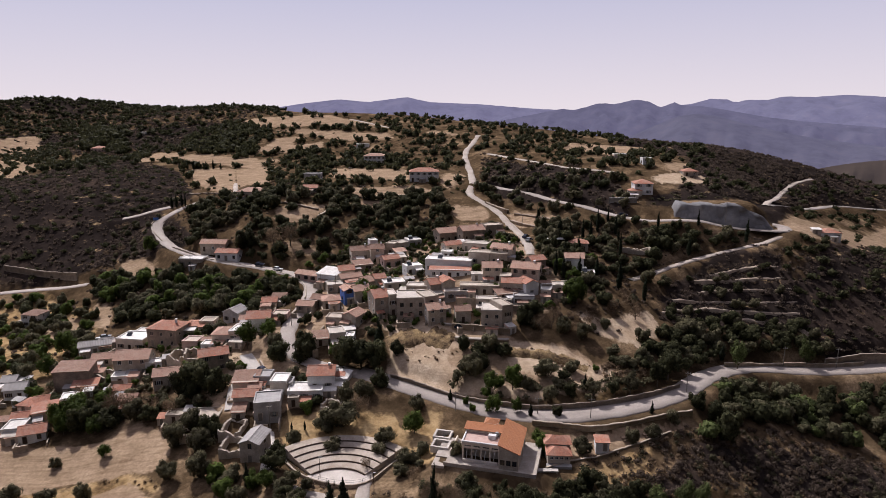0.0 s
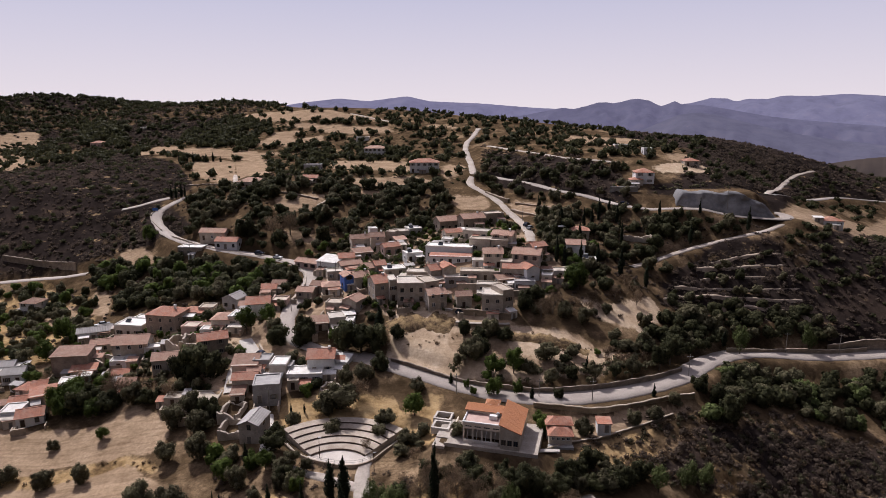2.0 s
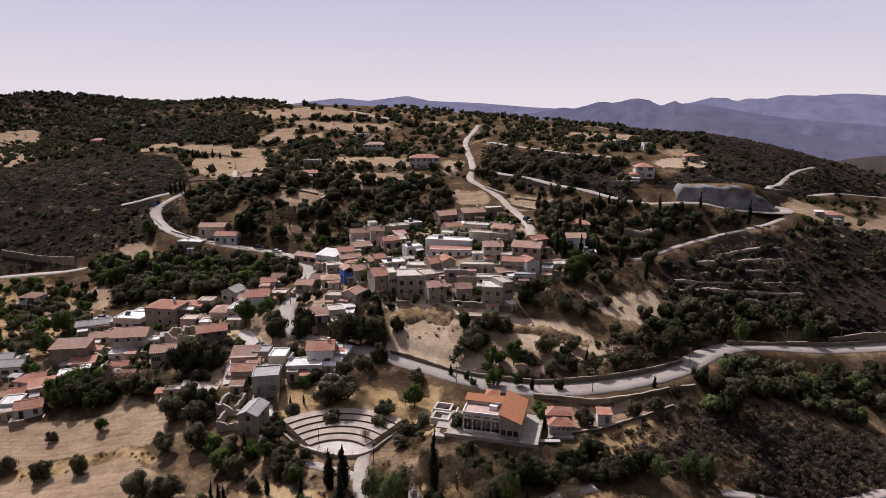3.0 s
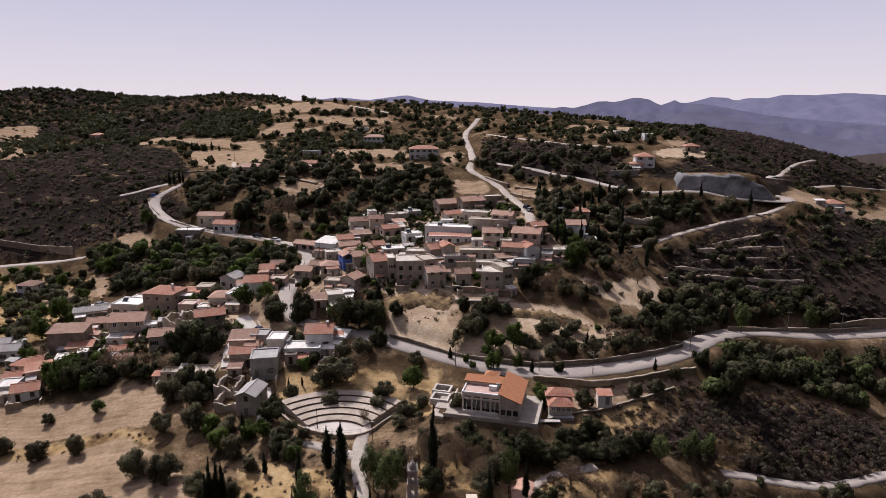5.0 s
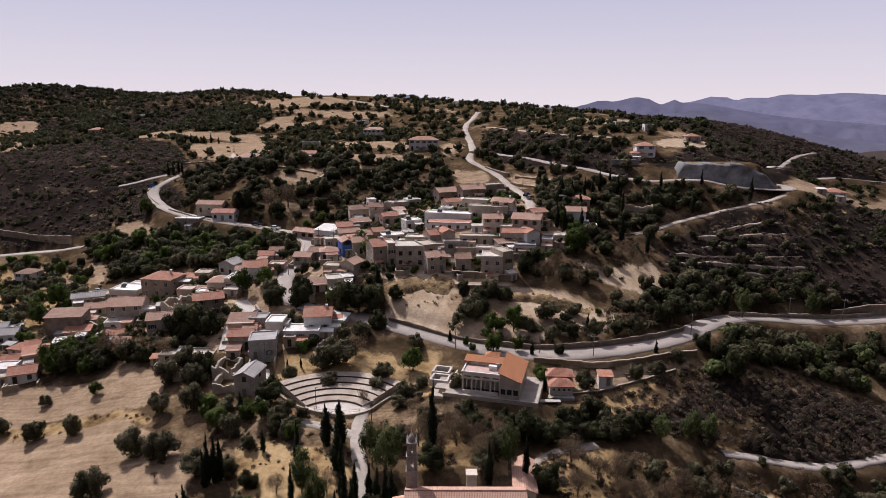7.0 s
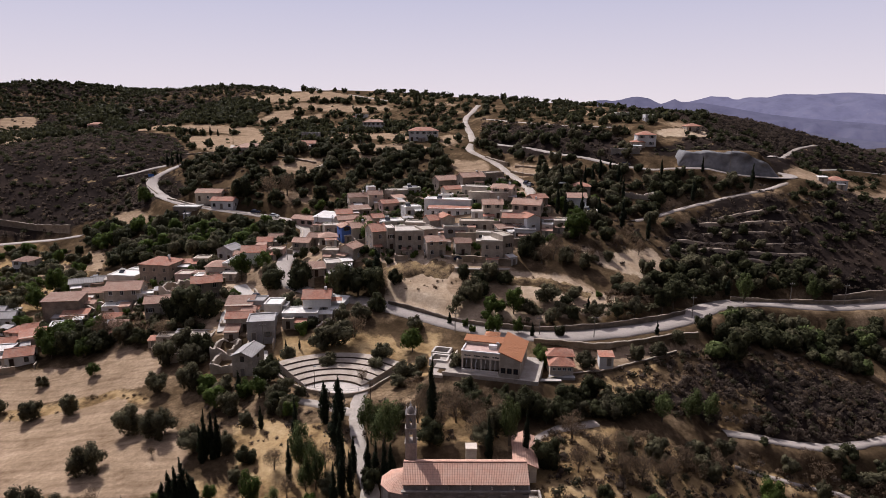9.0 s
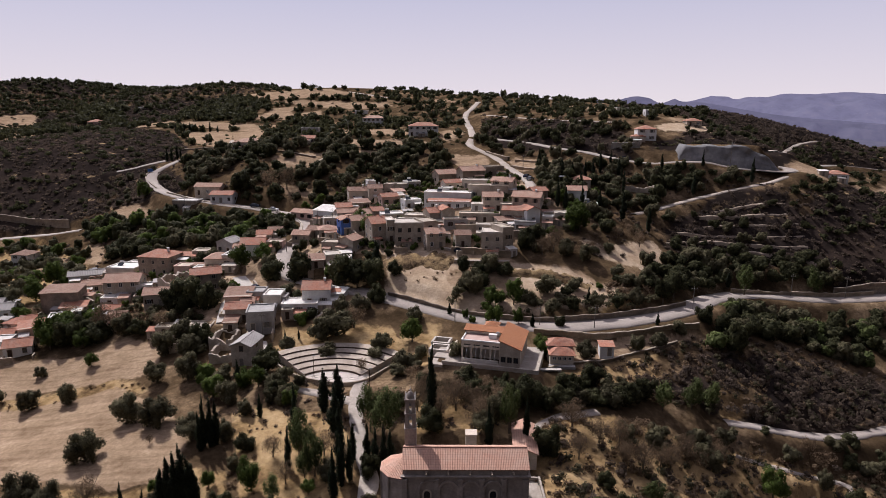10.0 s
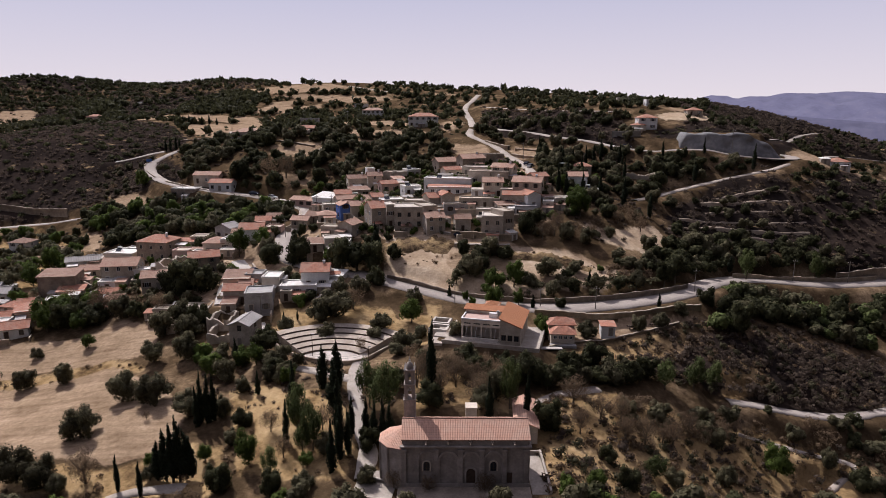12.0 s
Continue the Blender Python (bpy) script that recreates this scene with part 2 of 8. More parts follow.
# ---- the lie of the land ----
# hills and hollows: east, north, spread, rise
BROAD = [(-700, -100, 300, 13.5), (-700, 225, 300, 22.6), (-700, 550, 300, 1.7), (-700, 875, 300, 84.4), (-700, 1200, 300, -53.1), (-350, -100, 300, 3.5), (-350, 225, 300, -55.3), (-350, 550, 300, -21.6), (-350, 875, 300, 94.1), (-350, 1200, 300, 77.7), (0, -100, 300, -8.5), (0, 225, 300, 53.2), (0, 550, 300, 103.7), (0, 875, 300, -33.5), (0, 1200, 300, -44.1), (350, -100, 300, -13.9), (350, 225, 300, 46.9), (350, 550, 300, -25.3), (350, 875, 300, -14.0), (350, 1200, 300, 72.7), (700, -100, 300, -7.5), (700, 225, 300, -7.8), (700, 550, 300, -39.9), (700, 875, 300, 20.0), (700, 1200, 300, 63.6)]
WIDE = [(300, -200, 150, -4.2), (-420, 380, 150, 8.0), (-465, 726, 150, -40.4), (0, -200, 150, -2.2), (-500, 100, 150, 18.4), (500, 0, 150, -7.0), (-300, 1100, 150, -64.3), (250, 100, 150, -35.2), (-50, 444, 150, -17.0), (-800, 700, 150, -1.8), (-250, 120, 150, 1.1), (-300, -200, 150, 9.2)]
MIDDLE = [(244, 359, 75, -59.9), (250, 100, 75, 0.6), (-250, 120, 75, 2.0), (-169, 395, 75, -8.7), (130, 140, 75, -42.1), (-77, 306, 75, 26.5), (4, 284, 75, -28.3), (-176, 253, 75, -47.6), (-67, 180, 75, 4.8), (-11, 362, 75, 2.9), (-90, 90, 75, -5.1), (253, 392, 75, 43.8), (-50, 444, 75, -16.5), (89, 291, 75, 35.8), (40, 170, 75, -6.7), (-223, 343, 75, 19.9), (-160, 180, 75, 14.2), (170, 190, 75, -4.1), (104, 218, 75, -18.4), (18, 444, 75, 10.4), (20, 88, 75, -8.4), (-130, 100, 75, -8.2), (38, 366, 75, -17.2), (-36, 133, 75, -7.2)]
SMALL = [(31, 228, 38, 17.5), (-200, 200, 38, 8.8), (90, 146, 38, 18.7), (0, 70, 38, -9.0), (152, 233, 38, 14.7), (180, 150, 38, 18.2), (-65, 203, 38, 13.4), (-54, 241, 38, -11.1), (-123, 261, 38, 6.5), (-160, 180, 38, 3.7), (61, 195, 38, 6.0), (115, 95, 38, 12.7), (21, 271, 38, -7.2), (20, 88, 38, 28.3), (70, 90, 38, -19.7), (-16, 140, 38, -1.3), (-97, 142, 38, -12.1), (-87, 219, 38, -11.3), (170, 190, 38, 3.9), (57, 145, 38, 11.4), (-142, 234, 38, -4.7), (-68, 108, 38, 7.5), (70, 247, 38, -3.7), (250, 100, 38, 9.1), (215, 446, 38, 4.0), (187, 449, 38, 2.0), (-190, 770, 38, -2.0)]
KNOLLS = [(-512, 843, 70, -22.4), (-358, 656, 70, -4.4), (-266, 584, 70, -14.3), (-252, 796, 70, -3.2), (-590, 976, 70, 3.6), (-390, 920, 70, 4.4), (-249, 765, 70, 2.2), (-48, 663, 70, 5.1), (14, 612, 70, 4.0), (100, 504, 70, 0.8), (-264, 447, 70, 3.4), (-100, 560, 70, -2.0), (-20, 500, 70, 2.5), (40, 420, 70, -1.1), (-420, 520, 70, -2.4), (-460, 700, 70, -13.9), (-575, 945, 60, 8.0), (-470, 960, 60, 4.0), (-244, 755, 45, 4.0), (-310, 812, 50, 4.0)]
BASE = -26.22


def land(x, y):
    """Height of the smooth hillside, for arrays of places."""
    z = np.full(np.shape(x), BASE, float)
    for hx, hy, s, rise in BROAD + WIDE + MIDDLE + SMALL + KNOLLS:
        z += rise * np.exp(-((x - hx) ** 2 + (y - hy) ** 2) / (2 * s * s))
    return z


LEVELS = []    # levelled pads: x, y, half length, half depth, turn, height, soft edge


def pad(x, y, hl, hd, turn, z, edge=4.0):
    LEVELS.append((x, y, hl, hd, radians(turn), z, edge))


pad(4.0, 90.5, 13.0, 9.0, 0, 8.2, 7.0)
pad(-24.5, 134.0, 14.0, 7.5, 0, 10.9, 5.0)
pad(11.5, 136.5, 11.0, 7.0, -14.5, 14.4, 4.0)
pad(28.0, 136.0, 5.0, 5.5, -4, 12.8, 3.0)
pad(119.0, 271.5, 13.0, 6.0, -7, 54.3, 9.0)


def ground(x, y):
    """Height of the finished ground: the hillside, its pads, terraces and small unevenness."""
    x, y = np.asarray(x, float), np.asarray(y, float)
    z = land(x, y)
    # terraced slope on the right: six low banks
    inside = 1 / (1 + np.exp(-np.clip(np.minimum(np.minimum(x - 78, 140 - x), np.minimum(y - 197, 247 - y)), -40, 40) / 2.5))
    step = 3.4
    f = z / step
    saw = np.floor(f) + np.clip((f - np.floor(f)) * 3.0 - 1.0, 0, 1)
    z = z + inside * 0.75 * (saw * step - z + 0.3)
    z += 0.25 * np.sin(x * 0.21 + 1.3 * np.sin(y * 0.13)) * np.cos(y * 0.17 + np.sin(x * 0.11)) + 0.12 * np.sin(x * 0.63 + y * 0.41) * np.sin(y * 0.57 - x * 0.29)
    far = np.clip((np.hypot(x, y) - 300) / 400, 0, 1)
    z += far * 2.0 * np.sin(x * 0.031 + 2) * np.cos(y * 0.027 + x * 0.012)
    # beyond the hills the country falls away to the low valleys
    out = np.clip((np.hypot(x + 250, y - 450) - 640) / 350, 0, 1)
    z = z * (1 - out) + (-230) * out
    for px, py, hl, hd, a, pz, edge in LEVELS:
        u = (x - px) * math.cos(a) + (y - py) * math.sin(a)
        v = -(x - px) * math.sin(a) + (y - py) * math.cos(a)
        d = np.maximum(np.abs(u) - hl, np.abs(v) - hd)
        w = np.clip(1 - d / edge, 0, 1)
        w = w * w * (3 - 2 * w)
        z = z * (1 - w) + pz * w
    return z


def gz(x, y):
    return float(ground(np.array([x]), np.array([y]))[0])


def inside_poly(x, y, poly):
    r = np.zeros(np.shape(x), bool)
    n = len(poly)
    for i in range(n):
        (x0, y0), (x1, y1) = poly[i], poly[(i + 1) % n]
        if y0 != y1:
            r ^= ((y0 > y) != (y1 > y)) & (x < (x1 - x0) * (y - y0) / (y1 - y0) + x0)
    return r


FIELDS, PALES, GOLDS, SCRUBS, ROADS = [], [], [], [], []
FIELDS.append([(-16.8, 192.6), (2.9, 191.8), (20.0, 185.6), (36.2, 179.6), (48.3, 173.8), (53.6, 169.4), (42.6, 163.2), (26.8, 160.7), (10.2, 163.8), (-7.0, 168.3), (-15.4, 174.1)])
FIELDS.append([(29.6, 142.1), (38.9, 146.6), (52.7, 150.2), (66.4, 155.6), (67.5, 154.6), (56.4, 148.3), (40.0, 139.8), (29.7, 135.6)])
FIELDS.append([(-118.8, 156.9), (-99.0, 154.1), (-90.7, 155.7), (-86.3, 161.1), (-73.1, 155.8), (-71.4, 148.1), (-71.4, 140.5), (-79.6, 139.4), (-93.7, 139.7), (-112.7, 135.4), (-127.4, 156.3)])
FIELDS.append([(-107.4, 131.9), (-92.5, 132.9), (-84.1, 134.1), (-76.0, 136.4), (-58.4, 123.0), (-48.3, 110.7), (-47.8, 100.3), (-56.0, 96.8), (-72.5, 101.4), (-84.6, 101.2)])
FIELDS.append([(-211.3, 652.3), (-204.7, 685.2), (-125.5, 646.0), (-46.6, 560.8), (-158.7, 599.5)])
FIELDS.append([(-155.9, 588.6), (-111.1, 569.4), (-43.1, 528.4), (-41.5, 507.0), (-89.5, 528.6)])
FIELDS.append([(-148.6, 504.0), (-143.9, 551.4), (-122.0, 550.6), (-119.6, 517.9), (-96.9, 531.2), (-99.0, 504.8), (-124.6, 500.2)])
FIELDS.append([(-230.3, 471.9), (-251.1, 556.0), (-201.0, 504.0), (-164.5, 487.4), (-121.1, 468.2), (-129.0, 437.6), (-175.8, 459.8), (-205.8, 483.3)])
FIELDS.append([(-176.0, 434.5), (-148.2, 443.5), (-116.8, 342.3), (-156.7, 393.9)])
FIELDS.append([(-144.9, 436.5), (-119.9, 440.0), (-96.0, 347.4), (-120.4, 363.1)])
FIELDS.append([(-76.7, 426.4), (-22.2, 395.2), (-18.6, 352.0), (-61.7, 360.1)])
FIELDS.append([(-56.4, 328.1), (-19.2, 340.3), (0.4, 329.0), (-40.3, 315.5)])
FIELDS.append([(2.2, 376.8), (12.3, 361.7), (6.6, 329.0), (-1.1, 345.1)])
FIELDS.append([(-80.8, 308.7), (-54.3, 306.7), (-58.7, 292.8), (-79.2, 288.6)])
FIELDS.append([(-48.1, 310.7), (-26.1, 313.2), (-38.4, 299.3)])
FIELDS.append([(4.5, 310.7), (18.0, 302.9), (20.2, 287.8), (8.1, 288.6)])
FIELDS.append([(32.3, 298.4), (53.2, 274.7), (42.1, 265.8), (31.1, 279.2)])
FIELDS.append([(82.6, 435.8), (117.0, 422.0), (139.0, 409.8), (102.2, 367.8), (75.1, 395.1)])
FIELDS.append([(119.4, 342.3), (156.0, 383.8), (111.8, 303.7)])
FIELDS.append([(145.8, 268.5), (255.8, 362.8), (243.9, 329.9), (165.7, 252.2), (143.0, 258.3)])
FIELDS.append([(-543.3, 753.2), (-490.9, 785.2), (-386.5, 609.6), (-525.7, 726.8)])
FIELDS.append([(-493.9, 680.3), (-327.4, 542.2), (-292.4, 431.7), (-348.0, 476.3)])
FIELDS.append([(-71.7, 278.7), (-44.1, 265.0), (-45.4, 258.2), (-63.8, 266.9)])
FIELDS.append([(-157.3, 293.8), (-141.5, 286.5), (-118.9, 261.1), (-138.1, 270.5)])
FIELDS.append([(-11.0, 536.1), (17.5, 482.2), (-14.9, 508.9)])
FIELDS.append([(-147.3, 255.9), (-133.6, 243.3), (-127.2, 224.3), (-137.7, 233.7)])
FIELDS.append([(-167.2, 248.5), (-152.1, 239.2), (-139.7, 218.4), (-153.3, 226.8)])
FIELDS.append([(-157.5, 252.4), (-146.3, 245.3), (-136.9, 228.3), (-145.2, 232.0)])
PALES.append([(-16.7, 191.0), (-4.3, 192.7), (4.6, 187.4), (2.7, 175.9), (10.5, 167.7), (22.7, 164.1), (34.9, 163.2), (43.5, 167.0), (38.6, 174.2), (29.6, 179.8), (20.0, 185.6), (29.9, 182.3), (37.4, 177.0), (44.9, 173.5), (52.3, 170.4), (44.2, 163.3), (26.8, 160.7), (10.3, 164.0), (-7.0, 168.8), (-15.6, 176.7)])
PALES.append([(42.7, 195.9), (55.9, 197.5), (70.8, 209.9), (72.9, 199.4), (60.7, 182.5), (54.8, 186.4), (46.9, 190.3)])
PALES.append([(-54.5, 207.7), (-50.2, 205.8), (-44.8, 181.5), (-37.0, 176.1), (-46.4, 177.2), (-51.4, 191.2)])
PALES.append([(-24.4, 234.5), (-4.8, 221.6), (-2.6, 209.2), (-24.8, 218.0)])
PALES.append([(2.8, 190.4), (11.4, 184.8), (19.8, 183.1), (17.9, 180.7), (2.8, 183.6)])
PALES.append([(-67.8, 188.9), (-57.4, 183.7), (-54.3, 175.5), (-57.9, 168.2), (-62.3, 171.8)])
PALES.append([(103.4, 311.2), (132.9, 322.5), (128.3, 304.2), (100.1, 300.5)])
GOLDS.append([(-215.9, 277.4), (-183.6, 275.2), (-139.9, 246.5), (-121.6, 204.6), (-128.4, 187.5), (-149.3, 187.0)])
GOLDS.append([(-15.0, 192.5), (-2.5, 192.5), (2.8, 188.4), (1.0, 183.8), (-10.9, 183.3)])
GOLDS.append([(63.6, 135.2), (68.3, 138.4), (74.9, 139.5), (71.5, 133.5), (62.1, 129.8)])
GOLDS.append([(29.9, 126.7), (40.2, 133.2), (53.2, 137.6), (50.2, 132.4), (37.5, 123.1), (29.2, 118.0)])
GOLDS.append([(18.4, 114.4), (25.5, 116.6), (67.0, 123.3), (84.3, 118.9), (90.6, 115.8), (93.1, 107.0), (13.4, 79.0)])
GOLDS.append([(-46.4, 154.5), (-33.6, 157.5), (-12.5, 156.4), (-6.1, 143.4), (-13.8, 136.3), (-38.9, 141.3)])
GOLDS.append([(-9.4, 153.8), (0.9, 155.9), (-1.9, 135.3), (-8.3, 133.3)])
GOLDS.append([(-110.2, 135.7), (-95.8, 138.1), (-87.4, 140.1), (-75.8, 140.0), (-69.8, 134.4), (-82.4, 131.2), (-97.5, 128.7), (-105.3, 129.1)])
GOLDS.append([(19.2, 112.5), (25.1, 114.4), (28.0, 103.3), (33.8, 101.7), (28.2, 92.2), (19.9, 92.7), (20.1, 101.6)])
GOLDS.append([(-43.2, 120.2), (-20.5, 116.6), (-14.2, 101.3), (-16.2, 88.9), (-33.1, 91.5)])
GOLDS.append([(27.3, 104.5), (44.7, 108.9), (62.0, 115.0), (56.8, 103.4), (39.4, 94.2), (24.4, 91.8)])
GOLDS.append([(-14.8, 189.3), (-0.7, 188.8), (1.0, 179.9), (-14.3, 182.1)])
GOLDS.append([(-104.3, 134.9), (-70.6, 138.1), (-66.9, 132.9), (-101.2, 130.3)])
GOLDS.append([(63.9, 119.3), (79.3, 118.4), (73.8, 112.6), (58.8, 107.9)])
GOLDS.append([(-41.9, 154.2), (-33.1, 154.4), (-28.4, 144.3), (-36.6, 143.5)])
GOLDS.append([(-77.6, 99.8), (-55.6, 96.0), (-47.8, 100.3), (-37.9, 100.6), (-34.7, 87.8), (-71.8, 91.4)])
GOLDS.append([(43.3, 173.3), (56.2, 172.5), (55.5, 164.6), (42.6, 163.2)])
FIELDS.append([(-58.0, 250.0), (-30.0, 262.0), (12.0, 268.0), (34.0, 262.0), (36.0, 225.0), (44.0, 208.0), (30.0, 194.0), (4.0, 188.0), (-20.0, 196.0), (-44.0, 186.0), (-50.0, 215.0)])
PALES.append([(18.6, 183.4), (37.2, 178.5), (42.5, 170.5), (30.9, 166.4), (22.4, 172.0), (16.2, 179.4)])
PALES.append([(-16.4, 178.9), (1.9, 172.5), (1.8, 166.8), (-15.9, 172.9)])
PALES.append([(-26.0, 222.0), (-12.0, 224.0), (-8.0, 216.0), (-24.0, 214.0)])
PALES.append([(-20.0, 196.0), (-4.0, 194.0), (14.0, 189.0), (12.0, 186.5), (-4.0, 191.0), (-18.0, 192.5)])
FIELDS.append([(-128.0, 206.0), (-104.0, 214.0), (-84.0, 212.0), (-60.0, 212.0), (-44.0, 178.0), (-32.0, 164.0), (-44.0, 155.0), (-62.0, 158.0), (-74.0, 172.0), (-92.0, 178.0), (-122.0, 190.0)])
GOLDS.append([(28.0, 128.0), (42.0, 142.0), (52.0, 147.0), (54.0, 138.0), (44.0, 130.0), (34.0, 125.0)])
GOLDS.append([(66.0, 136.0), (72.0, 141.0), (78.0, 138.0), (74.0, 132.0)])
GOLDS.append([(-6.0, 124.0), (12.0, 124.0), (14.0, 106.0), (-6.0, 106.0)])
SCRUBS.append([(110.0, 400.0), (140.0, 490.0), (260.0, 490.0), (360.0, 450.0), (430.0, 430.0), (300.0, 380.0), (180.0, 400.0)])
SCRUBS.append([(74.0, 206.0), (84.0, 226.0), (104.0, 243.0), (132.0, 246.0), (134.0, 212.0), (100.0, 206.0)])
SCRUBS.append([(169.8, 437.8), (212.7, 425.7), (246.2, 427.0), (264.2, 431.6), (223.6, 382.6), (151.9, 270.6), (139.9, 266.4), (140.1, 285.2), (111.1, 279.6), (91.4, 279.7), (94.4, 290.2), (122.4, 289.4)])
SCRUBS.append([(-419.0, 560.9), (-277.5, 433.0), (-319.9, 581.8), (-185.3, 433.9), (-143.4, 359.1), (-145.2, 335.7), (-172.3, 334.4), (-163.0, 291.3), (-180.1, 287.4), (-224.7, 290.4)])
SCRUBS.append([(137.2, 237.4), (221.8, 299.2), (154.9, 197.3), (130.3, 199.4), (129.4, 212.7)])
SCRUBS.append([(166.6, 425.1), (212.7, 434.7), (229.1, 392.7), (146.4, 290.3), (128.3, 291.1), (109.2, 288.4)])
SCRUBS.append([(23.6, 403.9), (86.3, 308.5), (81.1, 269.1), (55.6, 287.9), (31.9, 308.1), (19.9, 337.7)])
SCRUBS.append([(-174.0, 336.0), (-150.0, 332.0), (-138.0, 318.0), (-126.0, 300.0), (-116.0, 285.0), (-128.0, 280.0), (-146.0, 288.0), (-164.0, 291.0)])
SCRUBS.append([(44.0, 131.0), (62.0, 144.0), (84.0, 154.0), (105.0, 158.0), (122.0, 157.0), (114.0, 136.0), (86.0, 130.0), (64.0, 130.0)])
SCRUBS.append([(-211.9, 669.2), (-232.9, 548.2), (-477.4, 798.0), (-566.3, 767.7)])
SCRUBS.append([(234.7, 403.0), (618.5, 832.0), (289.7, 386.6), (217.8, 371.9)])
SCRUBS.append([(-681.9, 753.7), (-597.8, 875.3), (-422.8, 898.6), (-330.0, 960.0), (-400.0, 1090.0), (-760.0, 1090.0)])
ROADS.append(("lane", "tread", 2.0, [(-35.9, 128.9), (-30.1, 125.8), (-26.5, 124.3), (-19.3, 121.2), (-15.8, 119.5)]))
ROADS.append(("lane", "paving", 2.6, [(-45.3, 150.3), (-43.2, 142.8), (-41.7, 134.9)]))
ROADS.append(("road", "asphalt", 7.0, [(156.7, 194.5), (144.3, 195.5), (128.0, 195.1), (113.1, 195.0), (100.8, 192.6), (89.1, 187.2), (77.7, 176.7), (68.0, 166.6), (57.1, 159.6), (46.9, 156.0), (31.4, 152.3), (17.1, 154.6), (4.0, 160.3), (-6.9, 165.8), (-15.0, 169.4), (-25.1, 173.4)]))
ROADS.append(("road", "asphalt", 4.6, [(-25.1, 173.4), (-37.0, 175.8), (-45.3, 180.1), (-50.4, 191.0), (-51.1, 204.0), (-49.8, 217.2), (-50.1, 231.7), (-52.6, 240.6), (-59.0, 250.0), (-68.1, 254.3), (-78.5, 258.6), (-91.6, 262.5), (-106.3, 270.1), (-119.5, 279.0), (-128.5, 289.0), (-139.7, 305.5), (-146.0, 316.5), (-146.8, 323.0), (-144.8, 328.0), (-141.0, 333.5), (-133.4, 341.1)]))
ROADS.append(("road", "asphalt", 6.0, [(-171.8, 334.9), (-160.0, 339.1), (-150.0, 344.6)]))
ROADS.append(("road", "track", 3.2, [(32.9, 232.2), (34.3, 250.1), (30.1, 276.0), (25.7, 298.4), (18.5, 312.2), (12.7, 322.6), (16.5, 343.2), (15.6, 381.3), (13.8, 430.2), (21.9, 457.5), (26.6, 487.0)]))
ROADS.append(("road", "asphalt", 3.8, [(17.1, 342.9), (28.0, 327.9), (43.4, 312.2), (53.1, 296.3), (65.3, 285.8), (75.1, 274.2), (88.0, 268.2), (101.9, 263.3), (119.5, 257.5), (134.7, 255.5), (142.2, 258.1)]))
ROADS.append(("road", "track", 2.4, [(142.2, 258.1), (141.3, 254.7), (129.5, 249.1), (115.1, 246.5), (103.2, 244.2), (90.7, 239.8), (69.2, 225.4)]))
ROADS.append(("road", "asphalt", 5.0, [(142.2, 258.1), (143.8, 263.6), (140.4, 265.4)]))
ROADS.append(("road", "track", 3.5, [(29.9, 418.1), (51.9, 376.6), (64.7, 339.4), (86.0, 318.0)]))
ROADS.append(("road", "track", 2.6, [(147.2, 286.6), (206.3, 383.1), (237.7, 408.7)]))
ROADS.append(("road", "asphalt", 5.0, [(147.4, 285.8), (221.1, 371.6), (268.8, 382.8), (295.9, 385.4)]))
ROADS.append(("road", "asphalt", 2.6, [(62.6, 127.9), (70.4, 128.3), (76.8, 128.1), (83.5, 128.7), (92.9, 131.4), (103.7, 136.1), (118.7, 143.1)]))
ROADS.append(("path", "track", 0.9, [(62.1, 120.6), (66.2, 119.0), (78.2, 118.8), (85.0, 119.0), (86.5, 117.3), (82.1, 115.0), (76.5, 111.3)]))
ROADS.append(("lane", "tread", 2.4, [(-17.6, 140.3), (-18.2, 122.3), (-16.0, 111.2), (-14.1, 102.1), (-12.0, 95.4), (-11.9, 88.2)]))
ROADS.append(("lane", "tread", 1.8, [(-52.8, 88.6), (-50.1, 90.5), (-45.9, 91.3), (-41.2, 91.0)]))
ROADS.append(("road", "asphalt", 4.6, [(-222.5, 279.4), (-204.5, 283.6), (-188.7, 283.8), (-170.0, 278.9), (-162.3, 279.6)]))
ROADS.append(("lane", "paving", 4.0, [(-61.2, 184.8), (-54.7, 174.2), (-52.8, 169.8)]))
ROADS.append(("lane", "paving", 4.5, [(-57.3, 158.4), (-59.2, 167.2), (-56.5, 174.5)]))
ROADS.append(("lane", "track", 1.8, [(17.1, 108.8), (19.8, 112.7), (24.2, 115.8), (31.8, 119.0)]))
ROADS.append(("track", "track", 3.0, [(-85.9, 603.4), (-45.1, 553.9)]))
ROADS.append(("track", "track", 2.0, [(-122.6, 373.9), (-110.1, 332.7)]))


def big_mesh(name, verts, quads, material, smooth=True):
    """One mesh from arrays of vertices and of faces that all have the same number of corners."""
    me = bpy.data.meshes.new(name)
    verts, quads = np.asarray(verts, np.float32), np.asarray(quads, np.int32)
    k = quads.shape[1]
    me.vertices.add(len(verts))
    me.vertices.foreach_set("co", verts.ravel())
    me.loops.add(quads.size)
    me.loops.foreach_set("vertex_index", quads.ravel())
    me.polygons.add(len(quads))
    me.polygons.foreach_set("loop_start", np.arange(0, quads.size, k, dtype=np.int32))
    me.polygons.foreach_set("loop_total", np.full(len(quads), k, np.int32))
    if smooth:
        me.polygons.foreach_set("use_smooth", np.ones(len(quads), bool))
    me.update(calc_edges=True)
    me.materials.append(material)
    return new(name, me)


